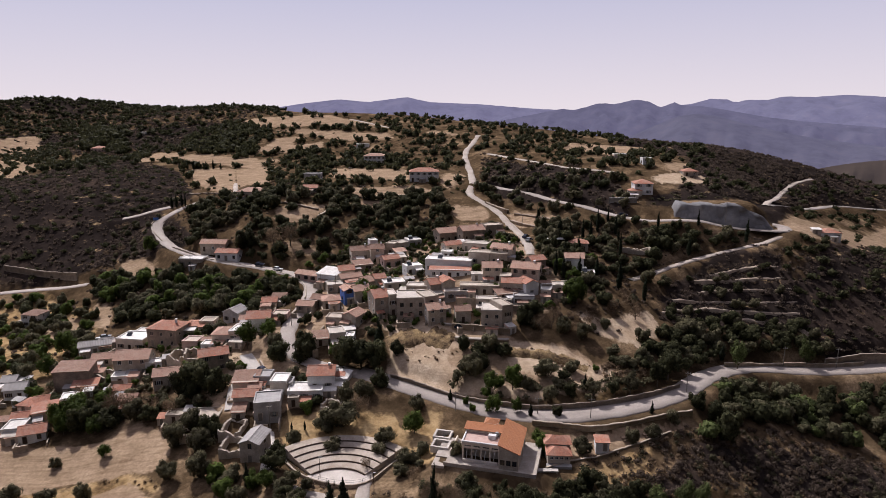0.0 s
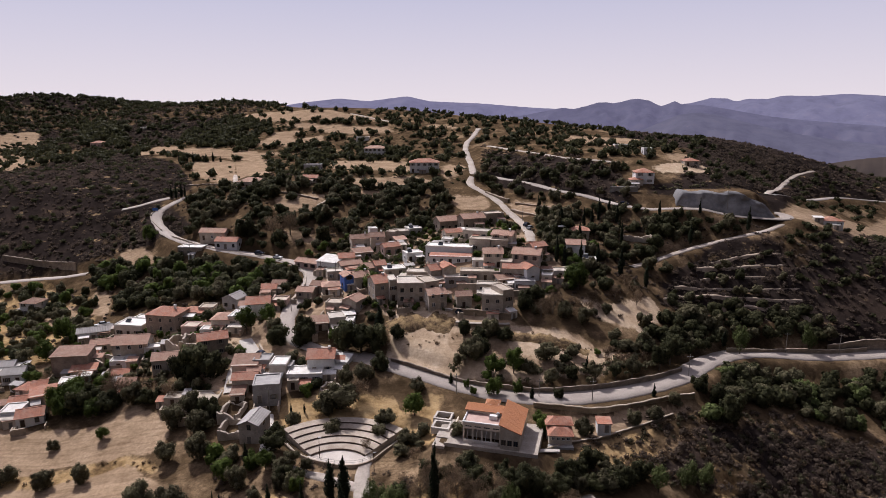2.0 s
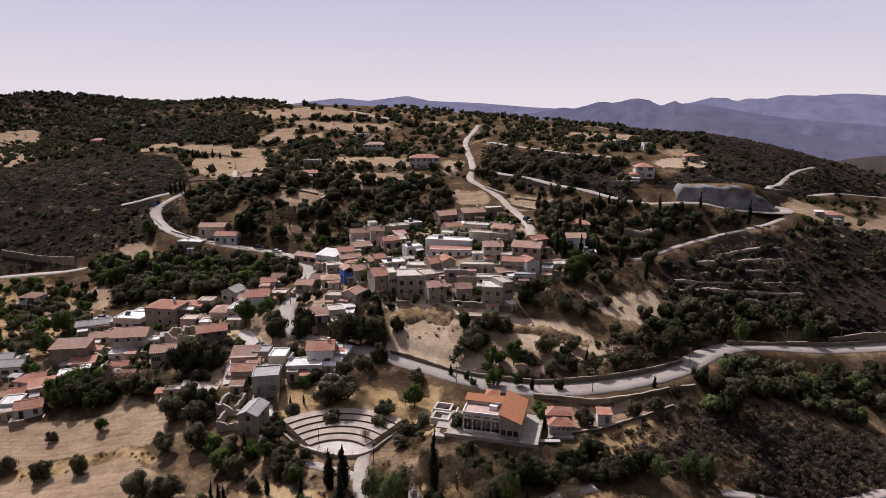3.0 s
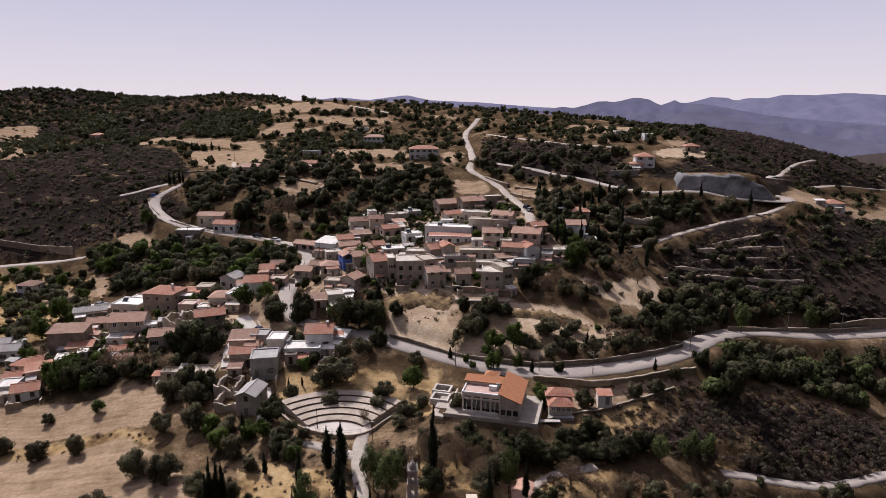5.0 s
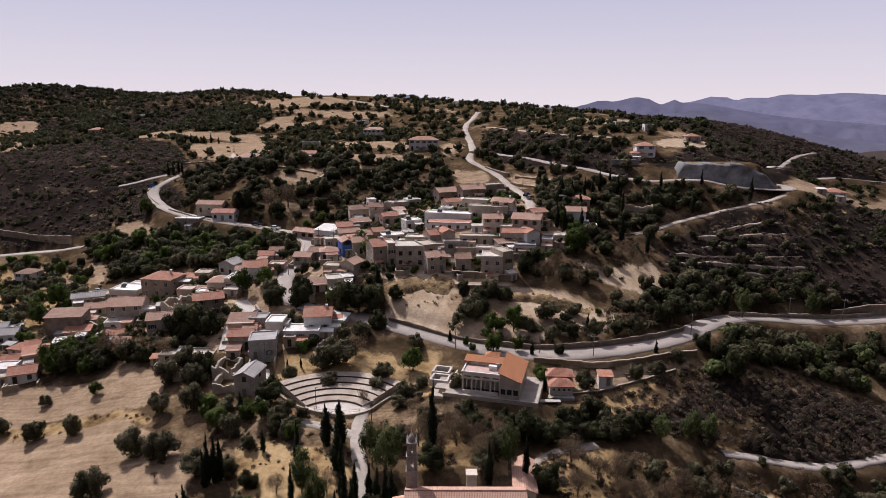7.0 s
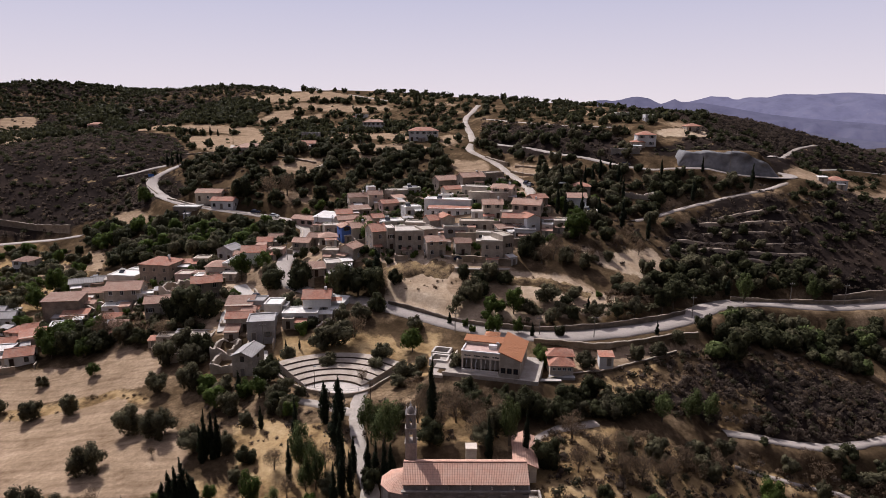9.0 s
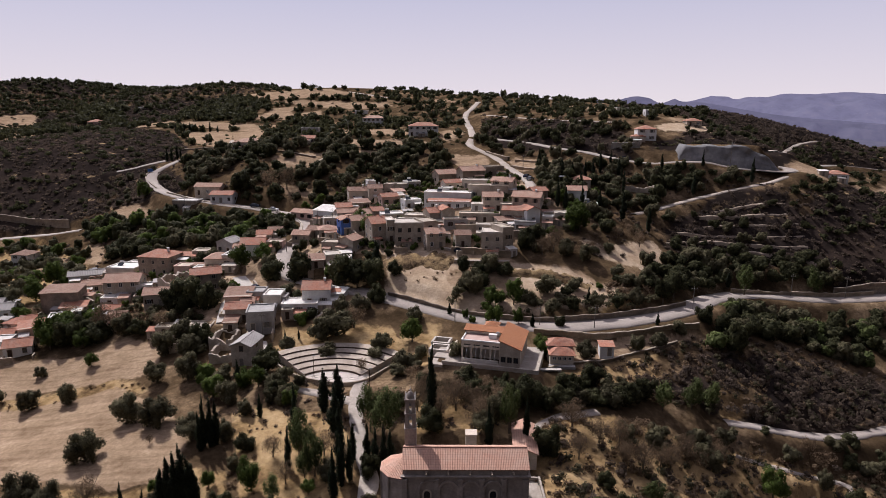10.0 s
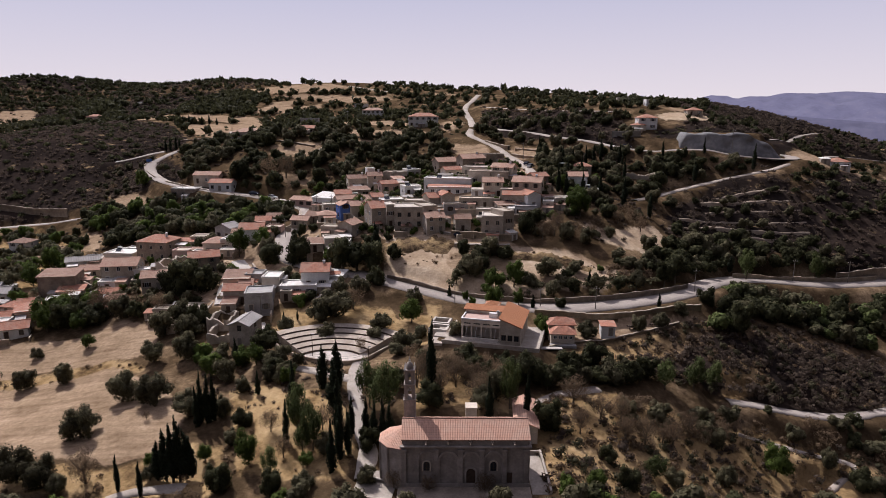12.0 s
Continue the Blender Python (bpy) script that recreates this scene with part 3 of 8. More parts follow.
def smooth_line(pts, step=1.6):
    p = np.array(pts, float)
    for _ in range(3):
        q = np.empty((2 * len(p), 2))
        q[0], q[-1] = p[0], p[-1]
        q[1:-1:2], q[2:-1:2] = 0.75 * p[:-1] + 0.25 * p[1:], 0.25 * p[:-1] + 0.75 * p[1:]
        p = q
    d = np.concatenate([[0], np.cumsum(np.hypot(*np.diff(p, axis=0).T))])
    s = np.linspace(0, d[-1], max(4, int(d[-1] / step)))
    return np.stack([np.interp(s, d, p[:, 0]), np.interp(s, d, p[:, 1])], -1)


def sides(p):
    t = np.gradient(p, axis=0)
    t /= np.linalg.norm(t, axis=1)[:, None] + 1e-9
    return np.stack([t[:, 1], -t[:, 0]], -1)


ROAD_LINES = []    # centre line, width, height along it


def lay(width, pts):
    """The bed of a road: its line, and its height, evened out along the way."""
    p = smooth_line(pts)
    n, h = sides(p), width / 2
    z = np.mean([ground(p[:, 0] + n[:, 0] * o, p[:, 1] + n[:, 1] * o) for o in (-h, 0, h)], axis=0)
    z = np.convolve(np.pad(z, 6, mode="edge"), np.ones(13) / 13, "valid")
    # a side road takes up the height of the road that it leaves
    run = np.concatenate([[0], np.cumsum(np.hypot(*np.diff(p, axis=0).T))])
    for end, away in ((0, run), (-1, run[-1] - run)):
        for q, wide, zq in ROAD_LINES:
            d = np.hypot(q[:, 0] - p[end, 0], q[:, 1] - p[end, 1])
            if d.min() < wide / 2 + 1:
                z = z + (zq[d.argmin()] - z[end]) * np.clip(1 - away / 16, 0, 1)
    ROAD_LINES.append((p, width, z))


for _, _, width, pts in ROADS:
    lay(width, pts)


def cut_roads(x, y, z):
    """Cuts and fills the ground so that every road lies in it."""
    z = z.copy()
    for p, width, zr in ROAD_LINES:
        for k in range(0, len(p), 12):
            first = max(0, k - 12)
            q, zq = p[first:k + 24], zr[first:k + 24]
            lo, hi = q.min(0) - width - 5, q.max(0) + width + 5
            m = (x > lo[0]) & (x < hi[0]) & (y > lo[1]) & (y < hi[1])
            if not m.any():
                continue
            d = np.hypot(x[m][:, None] - q[:, 0], y[m][:, None] - q[:, 1])
            i = d.argmin(1)
            own = (i + first >= k) & (i + first < k + 12)
            w = own * np.clip(1 - (d.min(1) - width * 0.5 - 2.2) / 3.4, 0, 1)
            zz = z[m]
            z[m] = zz + w * (zq[i] - 0.28 - zz)
    return z


# ---- ground sheet ----
ang = np.radians(np.concatenate([np.arange(-180, -39, 3.0), np.arange(-39, 39, 0.22), np.arange(39, 179, 3.0), [180.0]]))
rad = np.concatenate([[0.0, 8, 20, 32], np.geomspace(42, 1000, 400), np.geomspace(1030, 4900, 36)])
RA, AN = np.meshgrid(rad, ang, indexing="ij")
GX, GY = RA * np.sin(AN), RA * np.cos(AN)
GZ = cut_roads(GX, GY, ground(GX, GY))
nr, na = GX.shape
idx = np.arange(nr * na).reshape(nr, na)
quads = np.stack([idx[:-1, :-1], idx[:-1, 1:], idx[1:, 1:], idx[1:, :-1]], -1).reshape(-1, 4)[:, ::-1]


def wobble(x, y, s=1.0):
    return s * (np.sin(x * 0.35 + 2 * np.sin(y * 0.21)) + np.sin(y * 0.43 + 2 * np.sin(x * 0.17)) + 0.6 * np.sin(x * 0.9 - y * 0.7))


def cover(polys, x, y, jitter=0.8):
    k = np.clip(np.hypot(x, y) / 180, 0.6, 2.5)
    r = np.zeros(np.shape(x), bool)
    xx, yy = x + k * jitter * wobble(x / k, y / k), y + k * jitter * wobble(y / k + 50, x / k)
    for p in polys:
        r |= inside_poly(xx, yy, p)
    return r


def mat_ground():
    m, N, L, b = mat_new("dry Mediterranean ground", 1.0, 0, 0.0)

    def attr(name, rough=1.1, lo=0.88, hi=1.22):
        a = N.new("ShaderNodeAttribute")
        a.attribute_name = name
        add = N.new("ShaderNodeMath")
        add.operation = "MULTIPLY_ADD"
        L.new(ragged.outputs[0], add.inputs[0])
        add.inputs[1].default_value = rough
        L.new(a.outputs["Fac"], add.inputs[2])
        edge = N.new("ShaderNodeMapRange")
        edge.interpolation_type = "SMOOTHSTEP"
        edge.inputs["From Min"].default_value, edge.inputs["From Max"].default_value = lo, hi
        L.new(add.outputs[0], edge.inputs["Value"])
        return edge.outputs[0]
    ragged = noise_node(N, L, 0.16, 7, 0.72)
    n1, n2, n3 = noise_node(N, L, 0.02, 5), noise_node(N, L, 0.14, 6, 0.7), noise_node(N, L, 1.1, 5, 0.75)
    earth = ramp_node(N, [(0.34, (0.048, 0.033, 0.019)), (0.56, (0.105, 0.071, 0.041)), (0.74, (0.26, 0.178, 0.105))])
    L.new(n2.outputs[0], earth.inputs[0])
    scrub = ramp_node(N, [(0.35, (0.024, 0.0185, 0.0165)), (0.6, (0.034, 0.026, 0.023)), (0.8, (0.056, 0.042, 0.035))])
    L.new(n2.outputs[0], scrub.inputs[0])
    field = ramp_node(N, [(0.3, (0.25, 0.175, 0.112)), (0.52, (0.335, 0.241, 0.160)), (0.75, (0.43, 0.318, 0.218))])
    L.new(n2.outputs[0], field.inputs[0])
    gold = ramp_node(N, [(0.34, (0.14, 0.090, 0.045)), (0.47, (0.325, 0.219, 0.108)), (0.70, (0.48, 0.345, 0.19))])
    L.new(n2.outputs[0], gold.inputs[0])
    pale = ramp_node(N, [(0.3, (0.36, 0.26, 0.17)), (0.52, (0.48, 0.365, 0.255)), (0.7, (0.57, 0.455, 0.335))])
    L.new(n2.outputs[0], pale.inputs[0])
    n4 = noise_node(N, L, 0.05, 6, 0.62)
    bare = ramp_node(N, [(0.54, (0, 0, 0)), (0.66, (1, 1, 1))])
    L.new(n4.outputs[0], bare.inputs[0])
    dry = ramp_node(N, [(0.35, (0.19, 0.13, 0.078)), (0.65, (0.32, 0.228, 0.142))])
    L.new(n3.outputs[0], dry.inputs[0])
    open_land = mix_node(N, L, bare.outputs[0], earth.outputs[0], dry.outputs[0])
    patch = noise_node(N, L, 0.035, 5, 0.6)
    tone = ramp_node(N, [(0.36, (0.62, 0.62, 0.62)), (0.52, (1.0, 1.0, 1.0)), (0.66, (1.75, 1.65, 1.5))])
    L.new(patch.outputs[0], tone.inputs[0])
    brush = mix_node(N, L, 1.0, scrub.outputs[0], tone.outputs[0], "MULTIPLY")
    gaps = ramp_node(N, [(0.60, (0, 0, 0)), (0.70, (0.8, 0.8, 0.8))])
    L.new(n2.outputs[0], gaps.inputs[0])
    heath = mix_node(N, L, gaps.outputs[0], brush, gold.outputs[0])
    c = mix_node(N, L, attr("scrub", 2.0, 1.15, 1.75), open_land, heath)
    c = mix_node(N, L, attr("gold", 2.4, 1.5, 2.15), c, gold.outputs[0])
    # ploughing and mowing marks: long soft streaks that bend with the field
    tc = N.new("ShaderNodeTexCoord")
    bend = noise_node(N, L, 0.02, 2)
    warp = mix_node(N, L, 26.0, tc.outputs["Object"], bend.outputs["Color"], "ADD")
    stretch = N.new("ShaderNodeMapping")
    stretch.inputs["Rotation"].default_value = (0, 0, 0.35)
    stretch.inputs["Scale"].default_value = (0.07, 1.0, 1.0)
    L.new(warp, stretch.inputs["Vector"])
    streak = N.new("ShaderNodeTexNoise")
    streak.inputs["Scale"].default_value, streak.inputs["Detail"].default_value = 0.75, 4.0
    L.new(stretch.outputs[0], streak.inputs["Vector"])
    rows = ramp_node(N, [(0.36, (0.78, 0.76, 0.74)), (0.5, (0.97, 0.97, 0.97)), (0.66, (1.08, 1.08, 1.08))])
    L.new(streak.outputs[0], rows.inputs[0])
    stubble = mix_node(N, L, 1.0, field.outputs[0], rows.outputs[0], "MULTIPLY")
    c = mix_node(N, L, attr("field"), c, stubble)
    c = mix_node(N, L, attr("pale"), c, pale.outputs[0])
    g = ramp_node(N, [(0.25, (0.62, 0.60, 0.58)), (0.75, (1.15, 1.15, 1.15))])
    L.new(n3.outputs[0], g.inputs[0])
    c = mix_node(N, L, 1.0, c, g.outputs[0], "MULTIPLY")
    L.new(c, b.inputs["Base Color"])
    bump_node(N, L, n3.outputs[0], 0.8, 0.25, b)
    return m


land_ob = big_mesh("ground", np.stack([GX, GY, GZ], -1).reshape(-1, 3), quads, mat_ground())
for key, polys in (("field", FIELDS), ("pale", PALES), ("gold", GOLDS), ("scrub", SCRUBS)):
    a = land_ob.data.attributes.new(key, "FLOAT", "POINT")
    soft = np.clip(np.hypot(GX, GY) / 150, 0.7, 3.0)
    v = sum(cover(polys, GX + soft * ox, GY + soft * oy).astype(np.float32) for ox, oy in ((0, 0), (1.4, 0.5), (-0.6, 1.5), (-1.5, -0.6), (0.7, -1.4))) / 5
    a.data.foreach_set("value", v.ravel())
tagged(land_ob, "dry hillside of stubble, bare earth and scrub", "ground", kind="structure")

# ---- roads ----
def strip(name, p, n, offs, zs, material):
    """A band swept along p: one column of points per offset, with heights zs[column]."""
    V = np.stack([np.concatenate([p + n * np.reshape(o, (-1, 1)), np.reshape(z, (-1, 1))], 1) for o, z in zip(offs, zs)], 1).reshape(-1, 3)
    k, m = len(offs), len(p)
    i = np.arange(k * m).reshape(m, k)
    q = np.stack([i[:-1, :-1], i[:-1, 1:], i[1:, 1:], i[1:, :-1]], -1).reshape(-1, 4)
    return big_mesh(name, V, q, material, smooth=False)


def road(kind, material, line):
    """A road bed, slightly cambered, its worn edges uneven, with low shoulders."""
    p, width, zc = line
    n = sides(p)
    s = np.arange(len(p))
    wob = 0.14 * np.sin(s * 0.9) + 0.2 * np.sin(s * 0.37 + 1) + 0.12 * np.sin(s * 1.7 + 2)
    h = width / 2
    lo, hi = -h + wob, h + 0.8 * wob[::-1]
    zc = zc + 0.1
    offs = [lo - 0.25, lo, lo * 0.35, hi * 0.35, hi, hi + 0.25]
    ob = strip(kind, p, n, offs, [zc - 0.35, zc, zc + 0.04, zc + 0.04, zc, zc - 0.35], M[material])
    tagged(ob, {"asphalt": "pale dusty asphalt road winding over the slope", "track": "white unpaved dirt track up the hillside",
                "paving": "pale paved village lane between the trees", "tread": "grey worn stone lane between the cypresses"}[material], "road", kind="structure")
    return ob


for (kind, material, _, _), line in zip(ROADS, ROAD_LINES):
    road(kind, material, line)


def retaining_wall(pts, height, thick=0.5, rise=0.0, label="long rubble stone retaining wall beside the road", material="wall"):
    """A masonry wall that follows the ground, with a rough coping."""
    p = smooth_line(pts, 1.0)
    n = sides(p)
    z = ground(p[:, 0], p[:, 1])
    z = np.convolve(np.pad(z, 3, mode="edge"), np.ones(7) / 7, "valid") + rise
    s = np.arange(len(p))
    top = z + height + 0.08 * np.sin(s * 1.3) + 0.05 * np.sin(s * 2.9 + 1)
    h = thick / 2
    o = [np.full(len(p), v) for v in (-h, -h, -h - 0.06, -h - 0.06, h + 0.06, h + 0.06, h, h)]
    ob = strip("wall", p, n, o, [z - 1.5, top - 0.15, top - 0.15, top, top, top - 0.15, top - 0.15, z - 1.5], M[material])
    tagged(ob, label, "wall", kind="structure")
    return ob


retaining_wall([(22.9, 148.7), (30.5, 147.2), (37.3, 146.1), (44.9, 148.2), (54.6, 151.5), (67.0, 156.4)], 2.2, 0.5, 0, material="wall")
retaining_wall([(23.8, 131.6), (33.8, 136.1), (40.0, 139.8), (49.5, 144.2), (59.0, 149.3)], 0.7, 0.4, 0, "low rubble wall along the lower terrace", material="wall")
retaining_wall([(-15.2, 171.5), (-7.0, 167.8), (2.5, 162.9), (13.0, 159.0), (24.7, 156.0), (39.7, 157.0), (56.2, 161.8), (68.2, 169.3)], 0.7, 0.35, 0, "low dark stone wall on the upper road edge", material="darkstone")
retaining_wall([(127.5, 197.7), (140.7, 198.2), (151.4, 197.6)], 2.2, 0.5, 0, "dark concrete wall above the road", material="darkstone")
retaining_wall([(90.1, 189.5), (114.4, 197.6), (127.1, 196.9), (140.0, 197.0)], 0.9, 0.3, 0, "low parapet on the road edge", material="wall")
retaining_wall([(-133.5, 294.5), (-143.2, 308.0), (-149.4, 317.5), (-150.2, 323.5)], 0.7, 0.3, 0.6, "low parapet on the bend of the road", material="wall")
retaining_wall([(-124.0, 283.2), (-105.8, 268.7), (-91.2, 261.2), (-78.1, 256.9), (-67.6, 252.5), (-58.3, 246.8), (-52.8, 236.3), (-50.9, 223.6)], 0.8, 0.3, 0, "low parapet below the village road", material="flattan")
retaining_wall([(2.9, 190.9), (11.6, 189.2), (21.0, 186.3)], 2, 0.5, 0, "rubble terrace wall below the houses", material="wall")
retaining_wall([(-55.1, 178.5), (-51.9, 172.9)], 1.2, 0.4, 0, "stone lane wall", material="wall")
retaining_wall([(33.3, 290.1), (44.4, 281.3), (52.7, 271.9)], 0.55, 1.3, 0, "pale bare lip of an old stone terrace", material="earthpale")
retaining_wall([(30.6, 281.3), (40.2, 269.3)], 0.55, 1.3, 0, "pale bare lip of an old stone terrace", material="earthpale")
retaining_wall([(-98.8, 313.1), (-78.7, 311.3), (-60.1, 300.8)], 0.55, 1.3, 0, "pale bare lip of an old stone terrace", material="earthpale")
retaining_wall([(-58.8, 293.8), (-54.7, 300.8), (-50.4, 307.6)], 0.55, 1.3, 0, "pale bare lip of an old stone terrace", material="earthpale")
retaining_wall([(-145.5, 360.3), (-121.8, 348.1), (-105.9, 327.2)], 0.55, 1.3, 0, "pale bare lip of an old stone terrace", material="earthpale")
retaining_wall([(-40.2, 314.7), (-18.4, 324.9), (-1.0, 317.8)], 0.55, 1.3, 0, "pale bare lip of an old stone terrace", material="earthpale")
retaining_wall([(21.0, 308.9), (30.6, 294.6)], 0.55, 1.3, 0, "pale bare lip of an old stone terrace", material="earthpale")
retaining_wall([(-13.0, 88.3), (-7.2, 87.5), (-5.0, 85.8)], 0.6, 0.4, 0, "low pale churchyard wall", material="paving")
retaining_wall([(-214.2, 299.2), (-194.8, 294.2), (-171.3, 286.3)], 3, 0.5, 0, "dark retaining wall over the lower road", material="darkstone")
retaining_wall([(75.5, 285.9), (87.4, 283.2)], 2.5, 0.5, 0, "grey garden retaining wall", material="grey")


def terrace_lip(pts):
    """The bare trodden edge of an old terrace and the rough dry-stone face below it."""
    p = smooth_line(pts, 0.8)
    n = sides(p)
    s = np.arange(len(p))
    z = ground(p[:, 0], p[:, 1])
    z = np.convolve(np.pad(z, 6, mode="edge"), np.ones(13) / 13, "valid")
    z = z + 0.55 + 0.14 * np.sin(s * 0.31) + 0.08 * np.sin(s * 1.1 + 2)
    wide = 1.25 + 0.4 * np.sin(s * 0.23 + p[0, 0]) + 0.25 * np.sin(s * 0.83)
    fade = np.clip(np.minimum(s, s[::-1]) / 6.0, 0.15, 1)
    wide = wide * fade
    ob = strip("terrace", p, n, [-wide - 1.2, -wide, 0.1 * wide, 0.3 + 0 * s, 0.6 + 0 * s], [z - 0.5, z + 0.02, z, z - 0.3, z - 1.9], M["earthpale"])
    tagged(ob, "bare pale earth edge of an old stone terrace", "terrace", kind="structure")


def earth_bank(pts, high, deep, material="bankearth"):
    """A rough grassy bank across the meadow, steep towards the road and flat on top."""
    p = smooth_line(pts, 0.6)
    n = sides(p)
    s = np.arange(len(p))
    fade = np.clip(np.minimum(s, s[::-1]) / 8.0, 0.02, 1)
    lump = [1 + 0.6 * noise.fractal(Vector((q * 0.24, k * 1.7, p[0, 0])), 0.8, 2.1, 4) for k in range(3) for q in s]
    a, b, c = np.array(lump).reshape(3, -1)
    h = high * fade
    offs = [-deep * 1.9 * b, -deep * 0.9 * a, -0.2 * deep * c, 0.35 * deep * a, 0.8 * deep * b, 1.15 * deep + 0 * s]
    under = [ground(p[:, 0] + n[:, 0] * o, p[:, 1] + n[:, 1] * o) for o in offs]
    zs = [u + v for u, v in zip(under, (-0.4 + 0 * s, 0.72 * h * a, h * b, 0.62 * h * c, 0.16 * h * a, -0.5 + 0 * s))]
    ob = strip("bank", p, n, offs, zs, M[material])
    ob.data.polygons.foreach_set("use_smooth", [True] * len(ob.data.polygons))
    tagged(ob, "rough bank of golden dry grass and bare earth", "bank", kind="structure")


terrace_lip([(102.1, 234.4), (112.2, 235.9), (121.8, 235.6), (129.8, 237.2)])
terrace_lip([(94.5, 229.7), (108.0, 230.5), (118.8, 230.8), (129.6, 231.9)])
terrace_lip([(94.0, 224.0), (102.0, 225.8), (113.3, 227.4), (129.7, 226.7)])
terrace_lip([(82.3, 217.4), (91, 220.2), (100.7, 222.0), (115.4, 222.4), (130.1, 221.0)])
terrace_lip([(75.7, 209.3), (84, 213.5), (94.3, 216.2), (111.3, 217.8), (127.8, 216.0)])
terrace_lip([(99.4, 214.7), (108.4, 213.1), (119.5, 211.7)])
terrace_lip([(121.9, 212.0), (124.9, 210.9), (127.0, 207.4)])
earth_bank([(-17.0, 184.5), (-12.3, 187.0), (-4.3, 187.6), (2.5, 184.5)], 1.0, 3.2)
earth_bank([(18.9, 179.0), (28.0, 177.4), (35.9, 174.4), (42.0, 171.4)], 1.3, 1.5)
retaining_wall([(-0.7, 193.6), (3.5, 192.2), (7.4, 191.1)], 0.5, 0.6, 0.1, "low pale kerb in front of the stone houses", material="paving")
retaining_wall([(3.9, 186.4), (11.5, 184.3), (20.2, 183.8)], 0.7, 1.6, 0, "broad pale stone terrace wall above the meadow", material="tread")


def quarry_face():
    """A bare cut cliff of pale grey marl above the hairpin, ribbed and rounded at its ends."""
    foot = smooth_line([(99.0, 267.5), (109.3, 261.6), (119.8, 258.8), (129.5, 257.4), (138.5, 257.6)], 0.7)
    n = len(foot)
    s = np.linspace(0, 1, n)
    high = 10.2 * np.clip(np.minimum(s / 0.08, (1 - s) / 0.34), 0, 1) ** 0.55
    rows = np.linspace(0, 1, 22)
    V = []
    for r in rows:
        rib = np.array([1.3 * noise.fractal(Vector((q * 9.0, r * 2.2, 4.0)), 1.0, 2.1, 4) for q in s])
        V.append(np.stack([foot[:, 0], foot[:, 1] + 3.6 * r ** 1.2 + rib * (0.3 + r), ground(foot[:, 0], foot[:, 1]) * 0 + 44.0 + r * high + 0.3 * np.sin(s * 23) * r], -1))
    cap = V[-1].copy()
    cap[:, 1] += 6.0
    cap[:, 2] += 0.3
    V.append(cap)
    V = np.array(V)
    i = np.arange(V.shape[0] * V.shape[1]).reshape(V.shape[:2])
    q = np.stack([i[:-1, :-1], i[:-1, 1:], i[1:, 1:], i[1:, :-1]], -1).reshape(-1, 4)
    ob = big_mesh("cliff", V.reshape(-1, 3), q, M["marl"])
    tagged(ob, "bare pale grey road cut above the hairpin", "cliff", kind="structure")


quarry_face()

# ---- far mountains ----
def mountains(name, dist, near, profile, colour, glow, relief, label, low=-230):
    """A far range: a lit, folded face that drops from its crest to the valley; profile: bearing in degrees and crest
    height; glow: haze colour painted as emission.
    """
    pr = np.array(profile, float)
    b = np.linspace(pr[0, 0], pr[-1, 0], 220)
    crest = np.interp(b, pr[:, 0], pr[:, 1])
    crest = crest + relief * 0.06 * (np.sin(b * 9.0) + 0.7 * np.sin(b * 21 + 1) + 0.5 * np.sin(b * 47 + 2))
    rows = np.linspace(0, 1, 32)
    V = []
    for r in rows:
        f = [relief * (noise.fractal(Vector((t * 0.55, r * 5, dist * 0.01)), 0.9, 2.1, 5)) for t in b]
        d = dist * (1 - near * r) + np.zeros(len(b))
        z = crest * (1 - r) ** 1.2 + low * (1 - (1 - r) ** 1.2) + np.array(f) * 6.0 * min(1, r * 5) * (1 - 0.6 * r)
        V.append(np.stack([d * np.sin(np.radians(b)), d * np.cos(np.radians(b)), z], -1))
    V = np.array(V)
    i = np.arange(V.shape[0] * V.shape[1]).reshape(V.shape[:2])
    q = np.stack([i[:-1, :-1], i[1:, :-1], i[1:, 1:], i[:-1, 1:]], -1).reshape(-1, 4)
    m, N, L, bs = mat_new(name, 1.0, 0, 0.0)
    n1 = noise_node(N, L, 0.004, 6, 0.65)
    r = ramp_node(N, [(0.35, tuple(c * 0.8 for c in colour)), (0.65, tuple(c * 1.3 for c in colour))])
    L.new(n1.outputs[0], r.inputs[0])
    L.new(r.outputs[0], bs.inputs["Base Color"])
    # haze painted as emission, its tone varied for woods, bare slopes and small pale clearings
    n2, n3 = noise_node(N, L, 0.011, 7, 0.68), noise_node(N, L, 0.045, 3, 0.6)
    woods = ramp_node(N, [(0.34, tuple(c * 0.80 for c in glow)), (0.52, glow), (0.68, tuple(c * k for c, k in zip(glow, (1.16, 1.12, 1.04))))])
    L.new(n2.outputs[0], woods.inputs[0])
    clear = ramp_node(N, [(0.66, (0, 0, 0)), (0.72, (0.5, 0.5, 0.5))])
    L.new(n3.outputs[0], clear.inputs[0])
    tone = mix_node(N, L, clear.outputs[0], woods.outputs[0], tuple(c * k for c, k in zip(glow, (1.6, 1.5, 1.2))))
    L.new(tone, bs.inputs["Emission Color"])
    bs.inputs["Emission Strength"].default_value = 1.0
    ob = big_mesh("mountain_range", V.reshape(-1, 3), q, m)
    tagged(ob, label, "mountains", kind="structure")
    return ob


